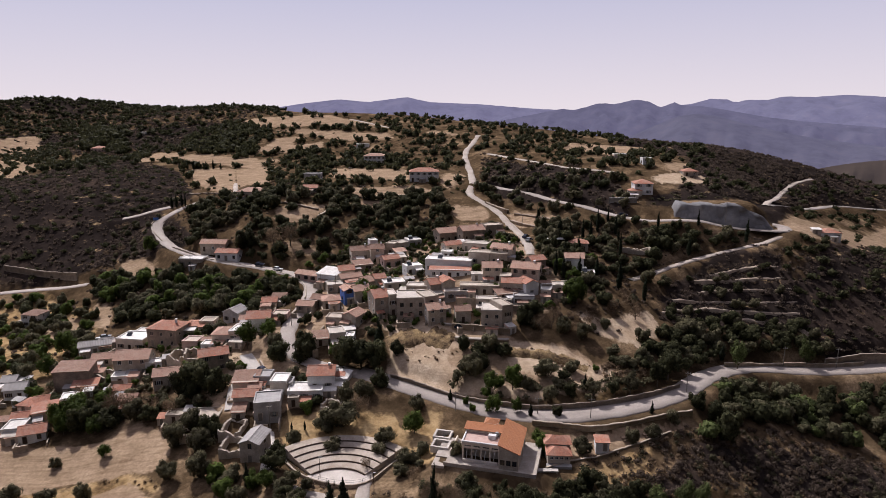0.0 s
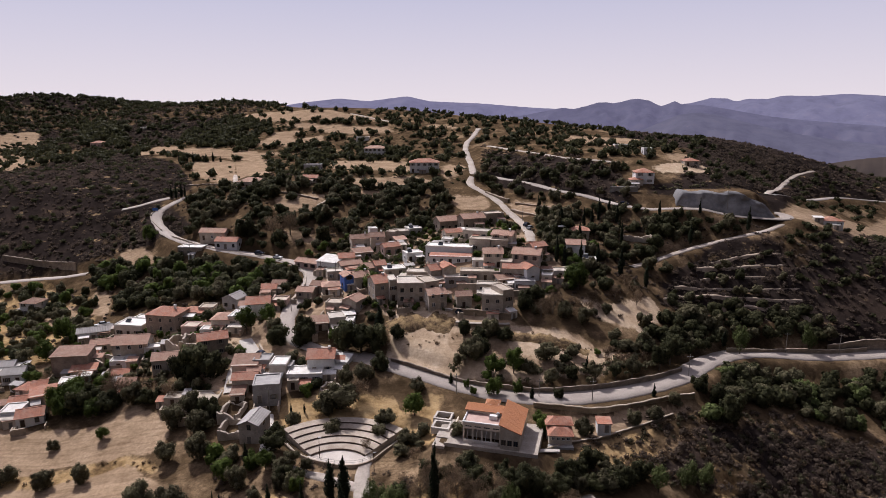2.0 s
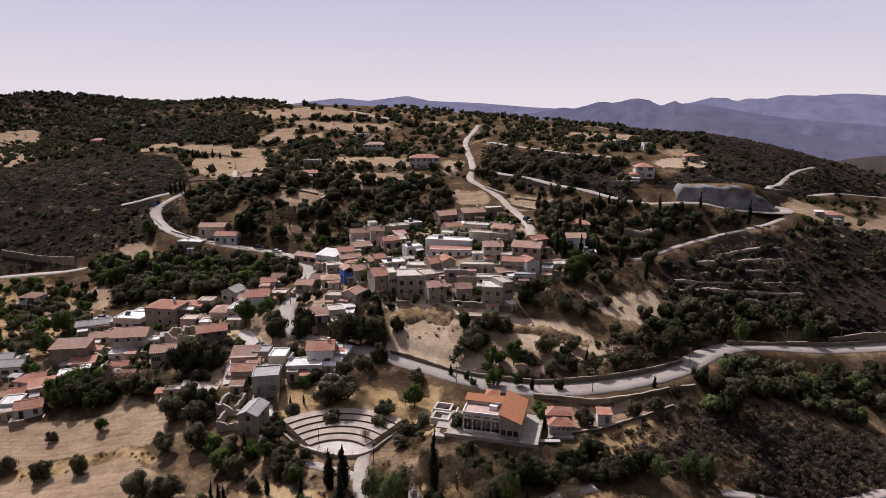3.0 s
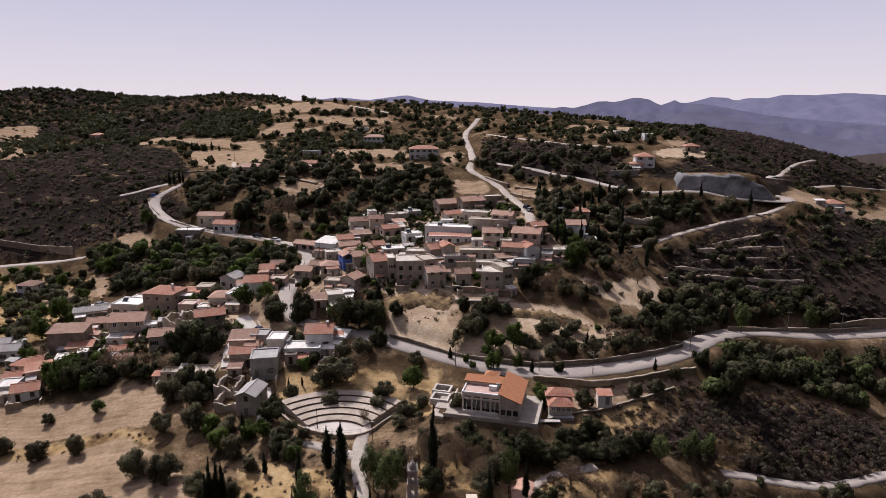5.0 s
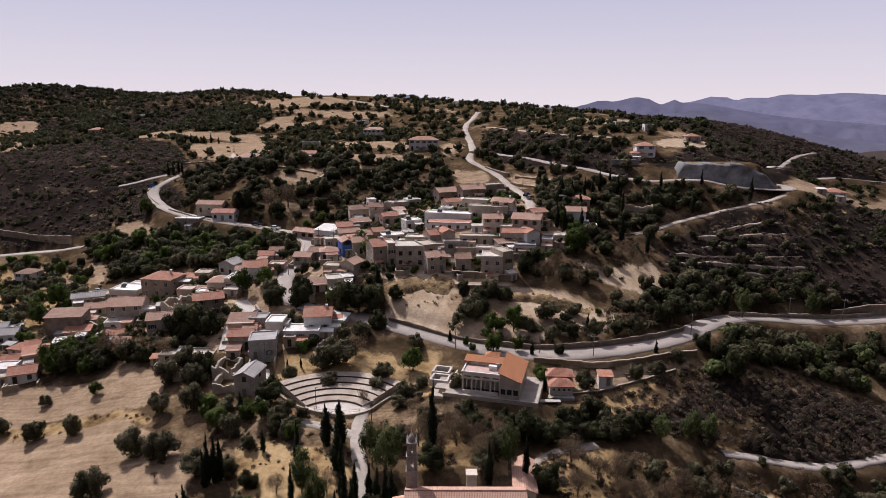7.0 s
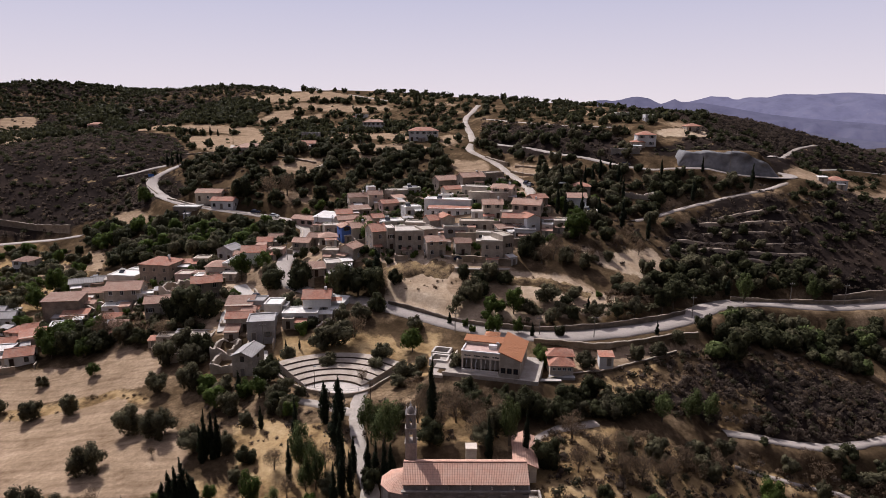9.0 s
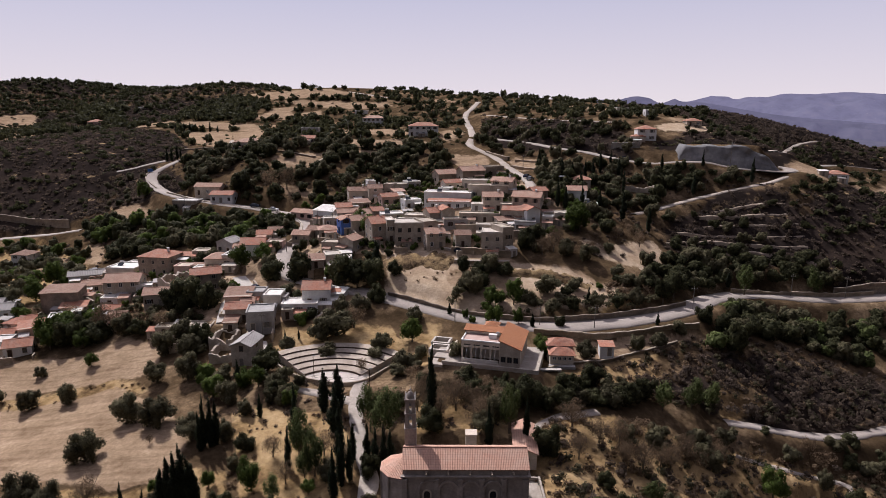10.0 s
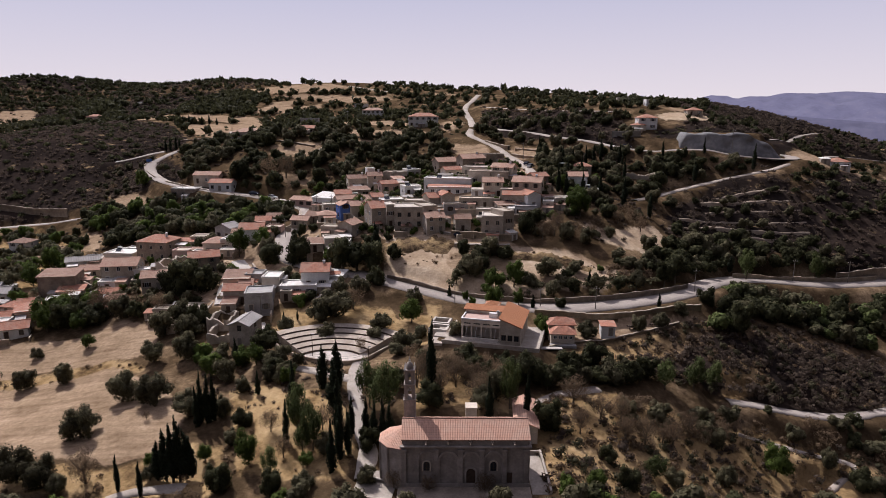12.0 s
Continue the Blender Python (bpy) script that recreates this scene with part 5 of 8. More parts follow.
house(-45.8, 431.3, 14.5, 8.0, 5.7, 0, "hip", "white", "tileold")
house(-72.7, 354.7, 9.3, 6.0, 3.5, 0, "flat", "grey", "grey")
house(-68.0, 325.0, 7.4, 6.0, 2.9, 0, "gable", "plaster", "tile")
house(-98.5, 327.8, 14.4, 9.0, 3.7, -5, "hip", "plaster", "tileold")
house(92.6, 293.5, 8.3, 8.0, 5.5, -6, "hip", "white", "tile")
house(88.6, 291.1, 5.7, 5.0, 2.9, -6, "hip", "plaster", "tile")
house(105.9, 332.5, 4.6, 5.0, 3.3, 0, "flat", "white", "flatwhite")
house(122.4, 316.2, 7.2, 6.0, 2.8, 0, "hip", "stone", "tile")
house(162.5, 262.0, 7.6, 7.0, 3.1, -8, "hip", "white", "tile")
house(-339.4, 632.7, 13.6, 10.0, 3.7, 0, "hip", "pink", "tile")
house(-311.5, 672.1, 5.1, 8.0, 2.8, 0, "flat", "white", "flatwhite", windows=False)
house(95.6, 346.2, 6.6, 5.0, 2.8, 0, "flat", "plaster", "flatwhite", windows=False)
house(-60.4, 225.5, 4.9, 5.0, 2.8, 0, "gable", "plaster", "tilebrown")
house(-61.8, 494.2, 9.6, 6.0, 2.8, 0, "flat", "white", "flatwhite", windows=False)
house(-47.6, 211.6, 5.9, 5.0, 2.8, -10, "gable", "stone", "tileold")
house(-43.6, 216.8, 5.7, 5.0, 2.8, -15, "gable", "stone", "tilebrown")
house(-118.9, 211.1, 4.2, 5.0, 2.8, 20, "gable", "plaster", "tilegrey")
house(-98.0, 193.8, 4.4, 4.0, 2.6, 10, "gable", "stone", "tileold")
house(-91.6, 188.0, 4.7, 4.0, 2.4, 15, "flat", "white", "flatwhite")
house(-75.0, 191.1, 3.9, 4.0, 2.6, 0, "flat", "white", "flatwhite")
house(-79.3, 179.1, 4.1, 4.0, 2.6, 12, "gable", "stone", "tileold")
house(-112.9, 189.7, 4.8, 4.0, 2.6, 14, "gable", "stone", "tile")
house(-119.5, 174.3, 3.9, 4.0, 2.4, 20, "gable", "white", "tile")
house(-111.9, 170.8, 3.8, 4.0, 2.2, 22, "flat", "stone", "flattan")
house(-121.2, 167.0, 4.3, 4.0, 2.4, 15, "gable", "plaster", "tile")
house(-135.8, 185.1, 4.2, 5.0, 2.6, 10, "gable", "white", "tilegrey")
house(-52.8, 165.3, 3.4, 5.0, 2.9, 8, "gable", "plaster", "tileold")
house(-43.9, 166.4, 3.1, 4.0, 2.6, 0, "flat", "grey", "grey")
house(-47.8, 160.8, 3.4, 4.0, 2.8, 8, "flat", "white", "flatwhite")
house(-40.8, 160.4, 3.0, 4.0, 2.4, 5, "flat", "stone", "flattan")
house(-54.8, 156.9, 3.3, 5.0, 2.8, 6, "shed", "stone", "tilebrown")
house(-73.3, 159.6, 4.6, 4.0, 2.2, 6, "flat", "stone", "flattan")
house(-67.2, 206.3, 4.2, 4.0, 2.8, 5, "gable", "stone", "tileold")
house(-82.6, 212.3, 5.1, 5.0, 2.8, 0, "flat", "plaster", "flattan")
house(-107.4, 214.9, 4.8, 5.0, 2.8, -8, "flat", "white", "flatwhite")
house(-96.3, 176.6, 4.7, 4.0, 2.2, 8, "gable", "stone", "tile")
house(1.2, 266.0, 8.9, 7.0, 4.3, 24, "gable", "darkstone", "tileold")
house(11.7, 262.9, 9.9, 7.0, 4.6, 22, "gable", "darkstone", "tileold", chimney=True)
house(20.9, 266.6, 8.1, 6.0, 4.2, 19, "flat", "darkstone", "flattan")
house(3.5, 249.1, 7.0, 5.0, 3.2, 24, "gable", "plaster", "tile")
house(13.3, 244.6, 10.1, 6.0, 3.2, -18, "flat", "plaster", "flatpale")
house(22.5, 230.6, 7.9, 6.0, 5.0, -24, "gable", "plaster", "tileold", chimney=True)
house(13.8, 229.3, 7.8, 5.0, 4.6, -14, "flat", "plaster", "flattan")
house(20.6, 227.2, 6.2, 5.0, 4.0, -8, "flat", "stone", "flattan")
house(1.7, 241.5, 4.3, 4.0, 2.7, -13, "flat", "white", "flatwhite")
house(-18.3, 263.8, 5.7, 6.0, 3.2, 24, "flat", "plaster", "flatpale")
house(-12.9, 266.0, 5.8, 6.0, 3.0, 24, "flat", "grey", "flatwhite", tank=True)
house(-17.9, 255.1, 4.6, 4.0, 2.6, 24, "shed", "plaster", "tileold")
house(-35.0, 259.2, 7.8, 6.0, 4.4, 16, "gable", "plaster", "tilebrown", chimney=True)
house(-27.5, 256.7, 5.6, 6.0, 5.2, 11, "gable", "plaster", "tilebrown", chimney=True)
house(-29.7, 261.2, 3.2, 4.0, 6.4, 21, "flat", "white", "flatwhite")
house(-21.5, 260.6, 4.0, 5.0, 4.6, -16, "flat", "stone", "flattan")
house(-21.2, 246.2, 6.5, 5.0, 3.6, 24, "gable", "pink", "tile")
house(-32.5, 247.4, 7.2, 5.0, 3.0, 23, "shed", "stone", "tilebrown")
house(-38.4, 242.6, 6.0, 6.0, 3.6, 17, "gable", "plaster", "tile")
house(-35.6, 234.1, 8.1, 5.0, 3.2, 24, "gable", "stone", "tileold")
house(-43.9, 240.6, 8.9, 7.0, 4.2, -24, "shed", "white", "flatwhite")
house(-53.7, 246.0, 10.4, 5.0, 2.9, -24, "gable", "pink", "tileold")
house(-28.2, 224.6, 4.7, 6.0, 3.8, 24, "gable", "stone", "tileold")
house(-23.7, 225.0, 4.1, 5.0, 3.8, 24, "gable", "plaster", "tile")
house(-33.8, 215.0, 3.8, 6.0, 5.0, 24, "gable_y", "blue", "tileold")
house(-29.2, 214.9, 5.5, 6.0, 4.4, 22, "gable", "plaster", "tileold", chimney=True)
house(-40.5, 228.2, 5.8, 5.0, 3.0, 15, "flat", "stone", "flatpale")
house(-39.3, 212.8, 6.0, 6.0, 3.2, 13, "hip", "stone", "tileold")
house(-29.2, 197.4, 5.4, 6.0, 4.2, -24, "gable_y", "stone", "tileold")
house(-35.3, 197.8, 5.3, 5.0, 3.0, -6, "flat", "stone", "flattan")
house(-33.6, 189.0, 4.9, 6.0, 3.4, 18, "flat", "plaster", "flatpale")
house(-29.0, 187.2, 2.6, 4.0, 2.8, 0, "flat", "white", "flatwhite")
house(-38.5, 187.5, 4.8, 5.0, 2.6, 12, "shed", "stone", "tilebrown")
house(-21.8, 204.7, 5.1, 8.0, 6.4, 24, "gable", "stone", "tile", chimney=True)
house(-17.4, 203.7, 2.5, 7.0, 7.0, 15, "flat", "stone", "flatpale")
house(-10.8, 202.6, 9.2, 9.0, 6.6, 4, "flat", "stone", "flatpale")
house(-5.3, 202.2, 4.8, 8.0, 6.2, 24, "flat", "stone", "flattan")
house(-18.0, 221.3, 7.7, 6.0, 2.6, 17, "flat", "plaster", "flatwhite", tank=True)
house(-8.9, 214.0, 7.3, 5.0, 3.0, -6, "flat", "stone", "flatpale")
house(-3.3, 211.9, 4.6, 6.0, 4.4, 24, "gable", "stone", "tile", chimney=True)
house(1.1, 211.6, 4.5, 6.0, 4.8, 19, "gable_y", "stone", "tile")
house(2.4, 227.9, 17.1, 6.0, 4.6, -12, "flat", "white", "flatwhite", tank=True)
house(2.6, 221.5, 14.7, 3.0, 3.2, -6, "shed", "white", "tile")
house(-11.6, 231.5, 6.3, 5.0, 3.2, 24, "flat", "white", "flatwhite", tank=True)
house(17.3, 216.6, 6.7, 6.0, 5.2, 0, "gable", "plaster", "tileold", chimney=True)
house(21.7, 211.2, 3.9, 5.0, 4.0, -11, "flat", "stone", "flattan")
house(29.2, 214.0, 9.6, 7.0, 5.8, -19, "gable", "stone", "tileold", chimney=True)
house(33.3, 221.2, 5.8, 5.0, 4.2, 24, "gable", "darkstone", "tile")
house(24.3, 207.9, 8.1, 5.0, 4.0, -10, "gable", "stone", "tile")
house(28.7, 206.9, 5.0, 6.0, 4.8, 24, "gable_y", "white", "tile")
house(4.3, 207.3, 7.9, 5.0, 3.0, 5, "flat", "grey", "flatpale")
house(12.5, 208.9, 13.4, 5.0, 3.0, -3, "flat", "stone", "flattan")
house(21.0, 204.0, 6.9, 4.0, 2.5, 17, "shed", "stone", "tilebrown")
house(16.8, 200.8, 11.6, 4.0, 2.8, -6, "flat", "stone", "flatpale")
house(26.8, 201.8, 6.8, 5.0, 3.0, -5, "flat", "white", "grey")
house(-2.7, 196.8, 6.0, 6.0, 5.0, 17, "gable", "stone", "tileold", chimney=True)
house(6.3, 195.8, 4.9, 5.0, 4.2, 7, "gable", "stone", "tilebrown")
house(15.6, 192.9, 6.5, 8.0, 6.3, -5, "flat", "stone", "flatpale")
house(18.6, 193.1, 3.7, 8.0, 7.2, 24, "flat", "stone", "flattan")
house(34.8, 205.3, 3.4, 4.0, 2.6, -11, "flat", "plaster", "flatwhite")
house(39.5, 208.5, 4.8, 5.0, 2.6, 0, "flat", "plaster", "flatpale")
house(48.2, 226.5, 6.8, 6.0, 4.2, -7, "gable", "white", "tileold")
house(53.1, 242.7, 7.1, 6.0, 3.4, -8, "hip", "stone", "tile")
house(51.8, 219.7, 5.1, 4.0, 2.4, -9, "flat", "plaster", "flatwhite", tank=True)
ruin(-83.6, 188.8, 5.6, 6.0, 3.2, -20)
ruin(-78.6, 186.9, 5.0, 6.0, 3.0, 15)
ruin(-103.9, 194.6, 6.5, 5.0, 2.4, -20)
ruin(-54.5, 150.1, 5.1, 7.0, 2.6, -8)
ruin(-52.4, 143.7, 5.5, 6.0, 2.2, -5)
ruin(-29.0, 158.1, 7.9, 4.0, 2.0, -20)
ruin(-107.2, 186.5, 5.4, 5.0, 2.2, -15)
ruin(76.9, 246.2, 11.2, 4.0, 2.2, -8)
ruin(40.8, 209.7, 5.8, 4.0, 2.0, 10)

# ---- church, cafe, theatre ----
def arch_points(w, h, n=8):
    """Outline of a round-headed opening, from its foot at the left over the arch to the right."""
    r = w / 2
    pts = [(-r, 0.0)]
    for i in range(n + 1):
        t = math.pi - math.pi * i / n
        pts.append((r * math.cos(t), h - r + r * math.sin(t)))
    pts.append((r, 0.0))
    return pts


def arch_panel(bm, w, h, y0, y1):
    """A solid round-headed plate from depth y0 (front) to y1."""
    pts = arch_points(w, h)
    f = [bm.verts.new((x, y0, z)) for x, z in pts]
    b = [bm.verts.new((x, y1, z)) for x, z in pts]
    bm.faces.new(f)
    bm.faces.new(b[::-1])
    k = len(pts)
    for i in range(k):
        j = (i + 1) % k
        bm.faces.new((f[j], f[i], b[i], b[j]))


def arch_band(bm, w, h, band, y0, y1):
    """A round-headed surround of a given band width."""
    inn, out = arch_points(w, h), arch_points(w + 2 * band, h + band)
    vi = [[bm.verts.new((x, y, z)) for x, z in inn] for y in (y0, y1)]
    vo = [[bm.verts.new((x, y, z)) for x, z in out] for y in (y0, y1)]
    for i in range(len(inn) - 1):
        bm.faces.new((vo[0][i], vo[0][i + 1], vi[0][i + 1], vi[0][i]))
        bm.faces.new((vo[0][i + 1], vo[0][i], vo[1][i], vo[1][i + 1]))
        bm.faces.new((vi[0][i], vi[0][i + 1], vi[1][i + 1], vi[1][i]))


def church():
    """A single-nave church: long tiled roof over a set-back upper wall, blind arches, a faceted apse and steps."""
    c = tagged(new("church"), "long limestone church with a rose tiled roof and faceted apse", "church")
    X0, X1, Y0, Y1, Z = -5.9, 13.4, 86.0, 93.4, 8.3
    c.matrix_world = pose(X0, Y0, Z)
    W, D = X1 - X0, Y1 - Y0
    HOUSES.extend([(X0 + 4, Y0 + 5, 6), (X0 + 10, Y0 + 5, 6), (X0 + 16, Y0 + 5, 6), (-8, 90, 4)])
    part("wall", box_mesh(0, W, 0, D, -2.0, 6.9), M["churchstone"], c)
    bm = bmesh.new()
    add_box(bm, -0.25, W + 0.25, -0.28, D + 0.25, 6.903, 7.06)
    add_box(bm, -0.15, W + 0.15, -0.16, D + 0.15, 6.75, 6.9)
    part("cornice", bm, M["churchstone"], c)
    part("upper_wall", box_mesh(0.15, W - 0.1, 0.3, D - 0.3, 7.063, 8.1), M["churchstone"], c)
    bm = bmesh.new()
    slab(bm, [(-0.1, 0.05, 8.05), (W + 0.1, 0.05, 8.05), (W + 0.1, D / 2, 9.75), (-0.1, D / 2, 9.75)], 0.18)
    slab(bm, [(W + 0.1, D - 0.05, 8.05), (-0.1, D - 0.05, 8.05), (-0.1, D / 2, 9.75), (W + 0.1, D / 2, 9.75)], 0.18)
    part("roof", bm, M["tilechurch"], c)
    bm = bmesh.new()
    for i in range(64):
        x = -0.1 + i * (W + 0.2) / 64
        bmesh.ops.create_cone(bm, cap_ends=True, segments=8, radius1=0.13, radius2=0.11, depth=(W + 0.2) / 64,
                              matrix=Matrix.Translation((x + 0.15, D / 2, 9.74)) @ Matrix.Rotation(math.pi / 2, 4, "Y"))
    part("ridge_tiles", bm, M["tilechurch"], c)
    # gable ends and their pale verge
    for xa, xb in ((0.15, 0.4), (W - 0.4, W - 0.1)):
        bm = bmesh.new()
        pr = [(0.32, 8.1), (D - 0.32, 8.1), (D / 2, 9.6)]
        f = [bm.verts.new((xa, y, z)) for y, z in pr]
        b = [bm.verts.new((xb, y, z)) for y, z in pr]
        bm.faces.new(f[::-1])
        bm.faces.new(b)
        for i in range(3):
            j = (i + 1) % 3
            bm.faces.new((f[i], f[j], b[j], b[i]))
        part("gable", bm, M["churchstone"], c)
    for i in range(5):
        bm = bmesh.new()
        x = W * (0.19 + 0.172 * i)
        add_box(bm, x - 0.18, x + 0.18, -0.15, 0.298, 7.45, 7.75)
        add_box(bm, x - 0.08, x + 0.08, -0.55, -0.151, 7.5, 7.62)
        part("water_spout", bm, M["darkstone"], c)
    # pilasters, blind arches, plinth
    for i in range(6):
        x = [0.35, 5.2, 8.85, 12.1, 15.5, 18.75][i]
        bm = bmesh.new()
        add_box(bm, x - 0.34, x + 0.34, -0.26, -0.002, -2.0, 6.3)
        add_box(bm, x - 0.44, x + 0.44, -0.34, -0.002, 6.303, 6.6)
        part("pilaster", bm, M["churchstone"], c)
    for x, w in ((3.9, 2.5), (7.05, 2.6), (10.45, 2.5), (13.85, 2.5)):
        bm = bmesh.new()
        arch_band(bm, w, 6.0, 0.3, -0.2, -0.002)
        for v in bm.verts:
            v.co.x += x
        part("blind_arch", bm, M["churchstone"], c)
    part("plinth", box_mesh(-0.1, W + 0.1, -0.4, -0.263, -2.0, 1.0), M["churchstone"], c)
    for x in (3.75, 13.85):
        bm = bmesh.new()
        arch_band(bm, 0.95, 1.55, 0.22, -0.12, 0.0)
        win = part("window", bm, M["stone"], c)
        win.location = (x, -0.003, 3.0)
        bm = bmesh.new()
        arch_panel(bm, 0.93, 1.53, -0.03, 0.0)
        part("pane", bm, M["glass"], win)
        bm = bmesh.new()
        add_box(bm, -0.025, 0.025, -0.06, -0.032, 0, 1.5)
        for zz in (0.4, 0.8, 1.15):
            add_box(bm, -0.45, 0.45, -0.06, -0.032, zz, zz + 0.04)
        part("bars", bm, M["wood"], win)
    bm = bmesh.new()
    arch_panel(bm, 1.35, 2.35, -0.05, 0.0)
    door = part("door", bm, M["wood"], c, "dark timber arched side door")
    door.location = (10.45, -0.003, 1.0)
    bm = bmesh.new()
    arch_band(bm, 1.4, 2.4, 0.26, -0.14, 0.0)
    part("door_frame", bm, M["churchstone"], door)
    door2 = part("door", box_mesh(-0.4, 0.4, -0.06, 0.0, 0, 1.7), M["wood"], c)
    door2.location = (16.3, -0.003, 1.0)
    # faceted apse with a fan of tiled slopes
    bm, rf = bmesh.new(), bmesh.new()
    cx, cy, R = 0.0, D / 2 - 0.4, 3.55
    ring = [(cx + R * 1.0 * math.cos(radians(t)), cy + R * math.sin(radians(t))) for t in (90, 126, 162, 198, 234, 270)]
    lo = [bm.verts.new((x, y, -2)) for x, y in ring]
    hi = [bm.verts.new((x, y, 6.7)) for x, y in ring]
    for i in range(5):
        bm.faces.new((lo[i], lo[i + 1], hi[i + 1], hi[i]))
    bm.faces.new(hi)
    bmesh.ops.recalc_face_normals(bm, faces=bm.faces[:])
    part("apse_wall", bm, M["churchstone"], c)
    out = [(cx + 1.07 * (x - cx), cy + 1.07 * (y - cy)) for x, y in ring]
    for i in range(5):
        (xa, ya), (xb, yb) = out[i], out[i + 1]
        slab(rf, [(xa, ya, 6.75), (xb, yb, 6.75), (cx - 0.02, cy - 0.04, 8.3), (cx - 0.02, cy + 0.04, 8.3)], 0.15)
    part("apse_roof", rf, M["tilechurch"], c)
    bm = bmesh.new()
    for x, y in ring[1:5]:
        ux, uy = (x - cx) / R, (y - cy) / R
        add_box(bm, x + 0.06 * ux - 0.14, x + 0.06 * ux + 0.14, y + 0.06 * uy - 0.14, y + 0.06 * uy + 0.14, -2, 6.55)
    part("apse_pilaster", bm, M["churchstone"], c)
    return c


church()


def bell_tower(x, y, z):
    """A slim stone campanile: two open arched stages over a shaft, a cornice at each, a small cupola and cross."""
    b = tagged(new("bell_tower"), "slim stone bell tower with open arches and cupola", "bell tower")
    b.matrix_world = pose(x, y, z) @ Matrix.Diagonal((0.74, 0.74, 1.08, 1.0))
    HOUSES.append((x, y, 2))
    s = 1.25
    part("shaft", box_mesh(-s, s, -s, s, -1, 9.6), M["churchstone"], b)
    for k, (z0, hgt, q) in enumerate(((9.75, 2.2, 1.15), (12.1, 2.0, 1.02))):
        bm = bmesh.new()
        add_box(bm, -q - 0.22, q + 0.22, -q - 0.22, q + 0.22, z0 - 0.147, z0)
        part("cornice", bm, M["churchstone"], b)
        for sx in (-1, 1):
            for sy in (-1, 1):
                x0, x1 = sorted((sx * q, sx * (q - 0.74)))
                y0, y1 = sorted((sy * q, sy * (q - 0.74)))
                part("pier", box_mesh(x0, x1, y0, y1, z0 + 0.003, z0 + hgt * 0.72), M["churchstone"], b)
        bm = bmesh.new()
        for a in range(4):
            rot = Matrix.Rotation(a * math.pi / 2, 3, "Z")
            w = 2 * (q - 0.74)
            zt = z0 + hgt * 0.72
            arc = [(w / 2 * math.cos(math.pi * i / 8), zt + w / 2 * math.sin(math.pi * i / 8)) for i in range(9)]
            for (xa, za), (xb, zb) in zip(arc[:-1], arc[1:]):
                vs = [rot @ Vector(p) for p in ((xa, -q, za), (xb, -q, zb), (xb, -q, z0 + hgt), (xa, -q, z0 + hgt))]
                ws = [rot @ Vector(p) for p in ((xa, -q + 0.5, za), (xb, -q + 0.5, zb), (xb, -q + 0.5, z0 + hgt), (xa, -q + 0.5, z0 + hgt))]
                v1, v2 = [bm.verts.new(p) for p in vs], [bm.verts.new(p) for p in ws]
                bm.faces.new(v1)
                bm.faces.new(v2[::-1])
                bm.faces.new((v1[0], v1[1], v2[1], v2[0]))
            corner = [rot @ Vector(p) for p in ((q - 0.74, -q, zt), (q, -q, zt), (q, -q, z0 + hgt), (q - 0.74, -q, z0 + hgt))]
            bm.faces.new([bm.verts.new(p) for p in corner])
            corner = [rot @ Vector(p) for p in ((-q, -q, zt), (-q + 0.74, -q, zt), (-q + 0.74, -q, z0 + hgt), (-q, -q, z0 + hgt))]
            bm.faces.new([bm.verts.new(p) for p in corner])
        top = [bm.verts.new((sx * q, sy * q, z0 + hgt)) for sx, sy in ((-1, -1), (1, -1), (1, 1), (-1, 1))]
        bm.faces.new(top)
        bmesh.ops.recalc_face_normals(bm, faces=bm.faces[:])
        part("arches", bm, M["churchstone"], b)
        bm = bmesh.new()
        bmesh.ops.create_cone(bm, cap_ends=True, segments=12, radius1=0.42, radius2=0.16, depth=0.62, matrix=Matrix.Translation((0, 0, z0 + hgt * 0.62)))
        bmesh.ops.create_cone(bm, cap_ends=True, segments=6, radius1=0.03, radius2=0.03, depth=0.7, matrix=Matrix.Translation((0, 0, z0 + hgt * 0.86)))
        part("bell", bm, M["metal"], b, "dull bronze bell")
    bm = bmesh.new()
    add_box(bm, -1.2, 1.2, -1.2, 1.2, 14.103, 14.3)
    part("cornice", bm, M["churchstone"], b)
    for sx in (-1, 1):
        for sy in (-1, 1):
            bm = bmesh.new()
            bmesh.ops.create_cone(bm, cap_ends=True, segments=8, radius1=0.2, radius2=0.03, depth=0.7, matrix=Matrix.Translation((sx * 1.0, sy * 1.0, 14.65)))
            part("pinnacle", bm, M["white"], b)
    bm = bmesh.new()
    bmesh.ops.create_uvsphere(bm, u_segments=14, v_segments=8, radius=0.85, matrix=Matrix.Translation((0, 0, 14.5)))
    part("cupola", bm, M["churchstone"], b)
    bm = bmesh.new()
    add_box(bm, -0.05, 0.05, -0.05, 0.05, 15.2, 16.1)
    add_box(bm, -0.3, 0.3, -0.049, 0.049, 15.5, 15.6)
    part("cross", bm, M["metal"], b)


bell_tower(-4.95, 93.2, 9.3)


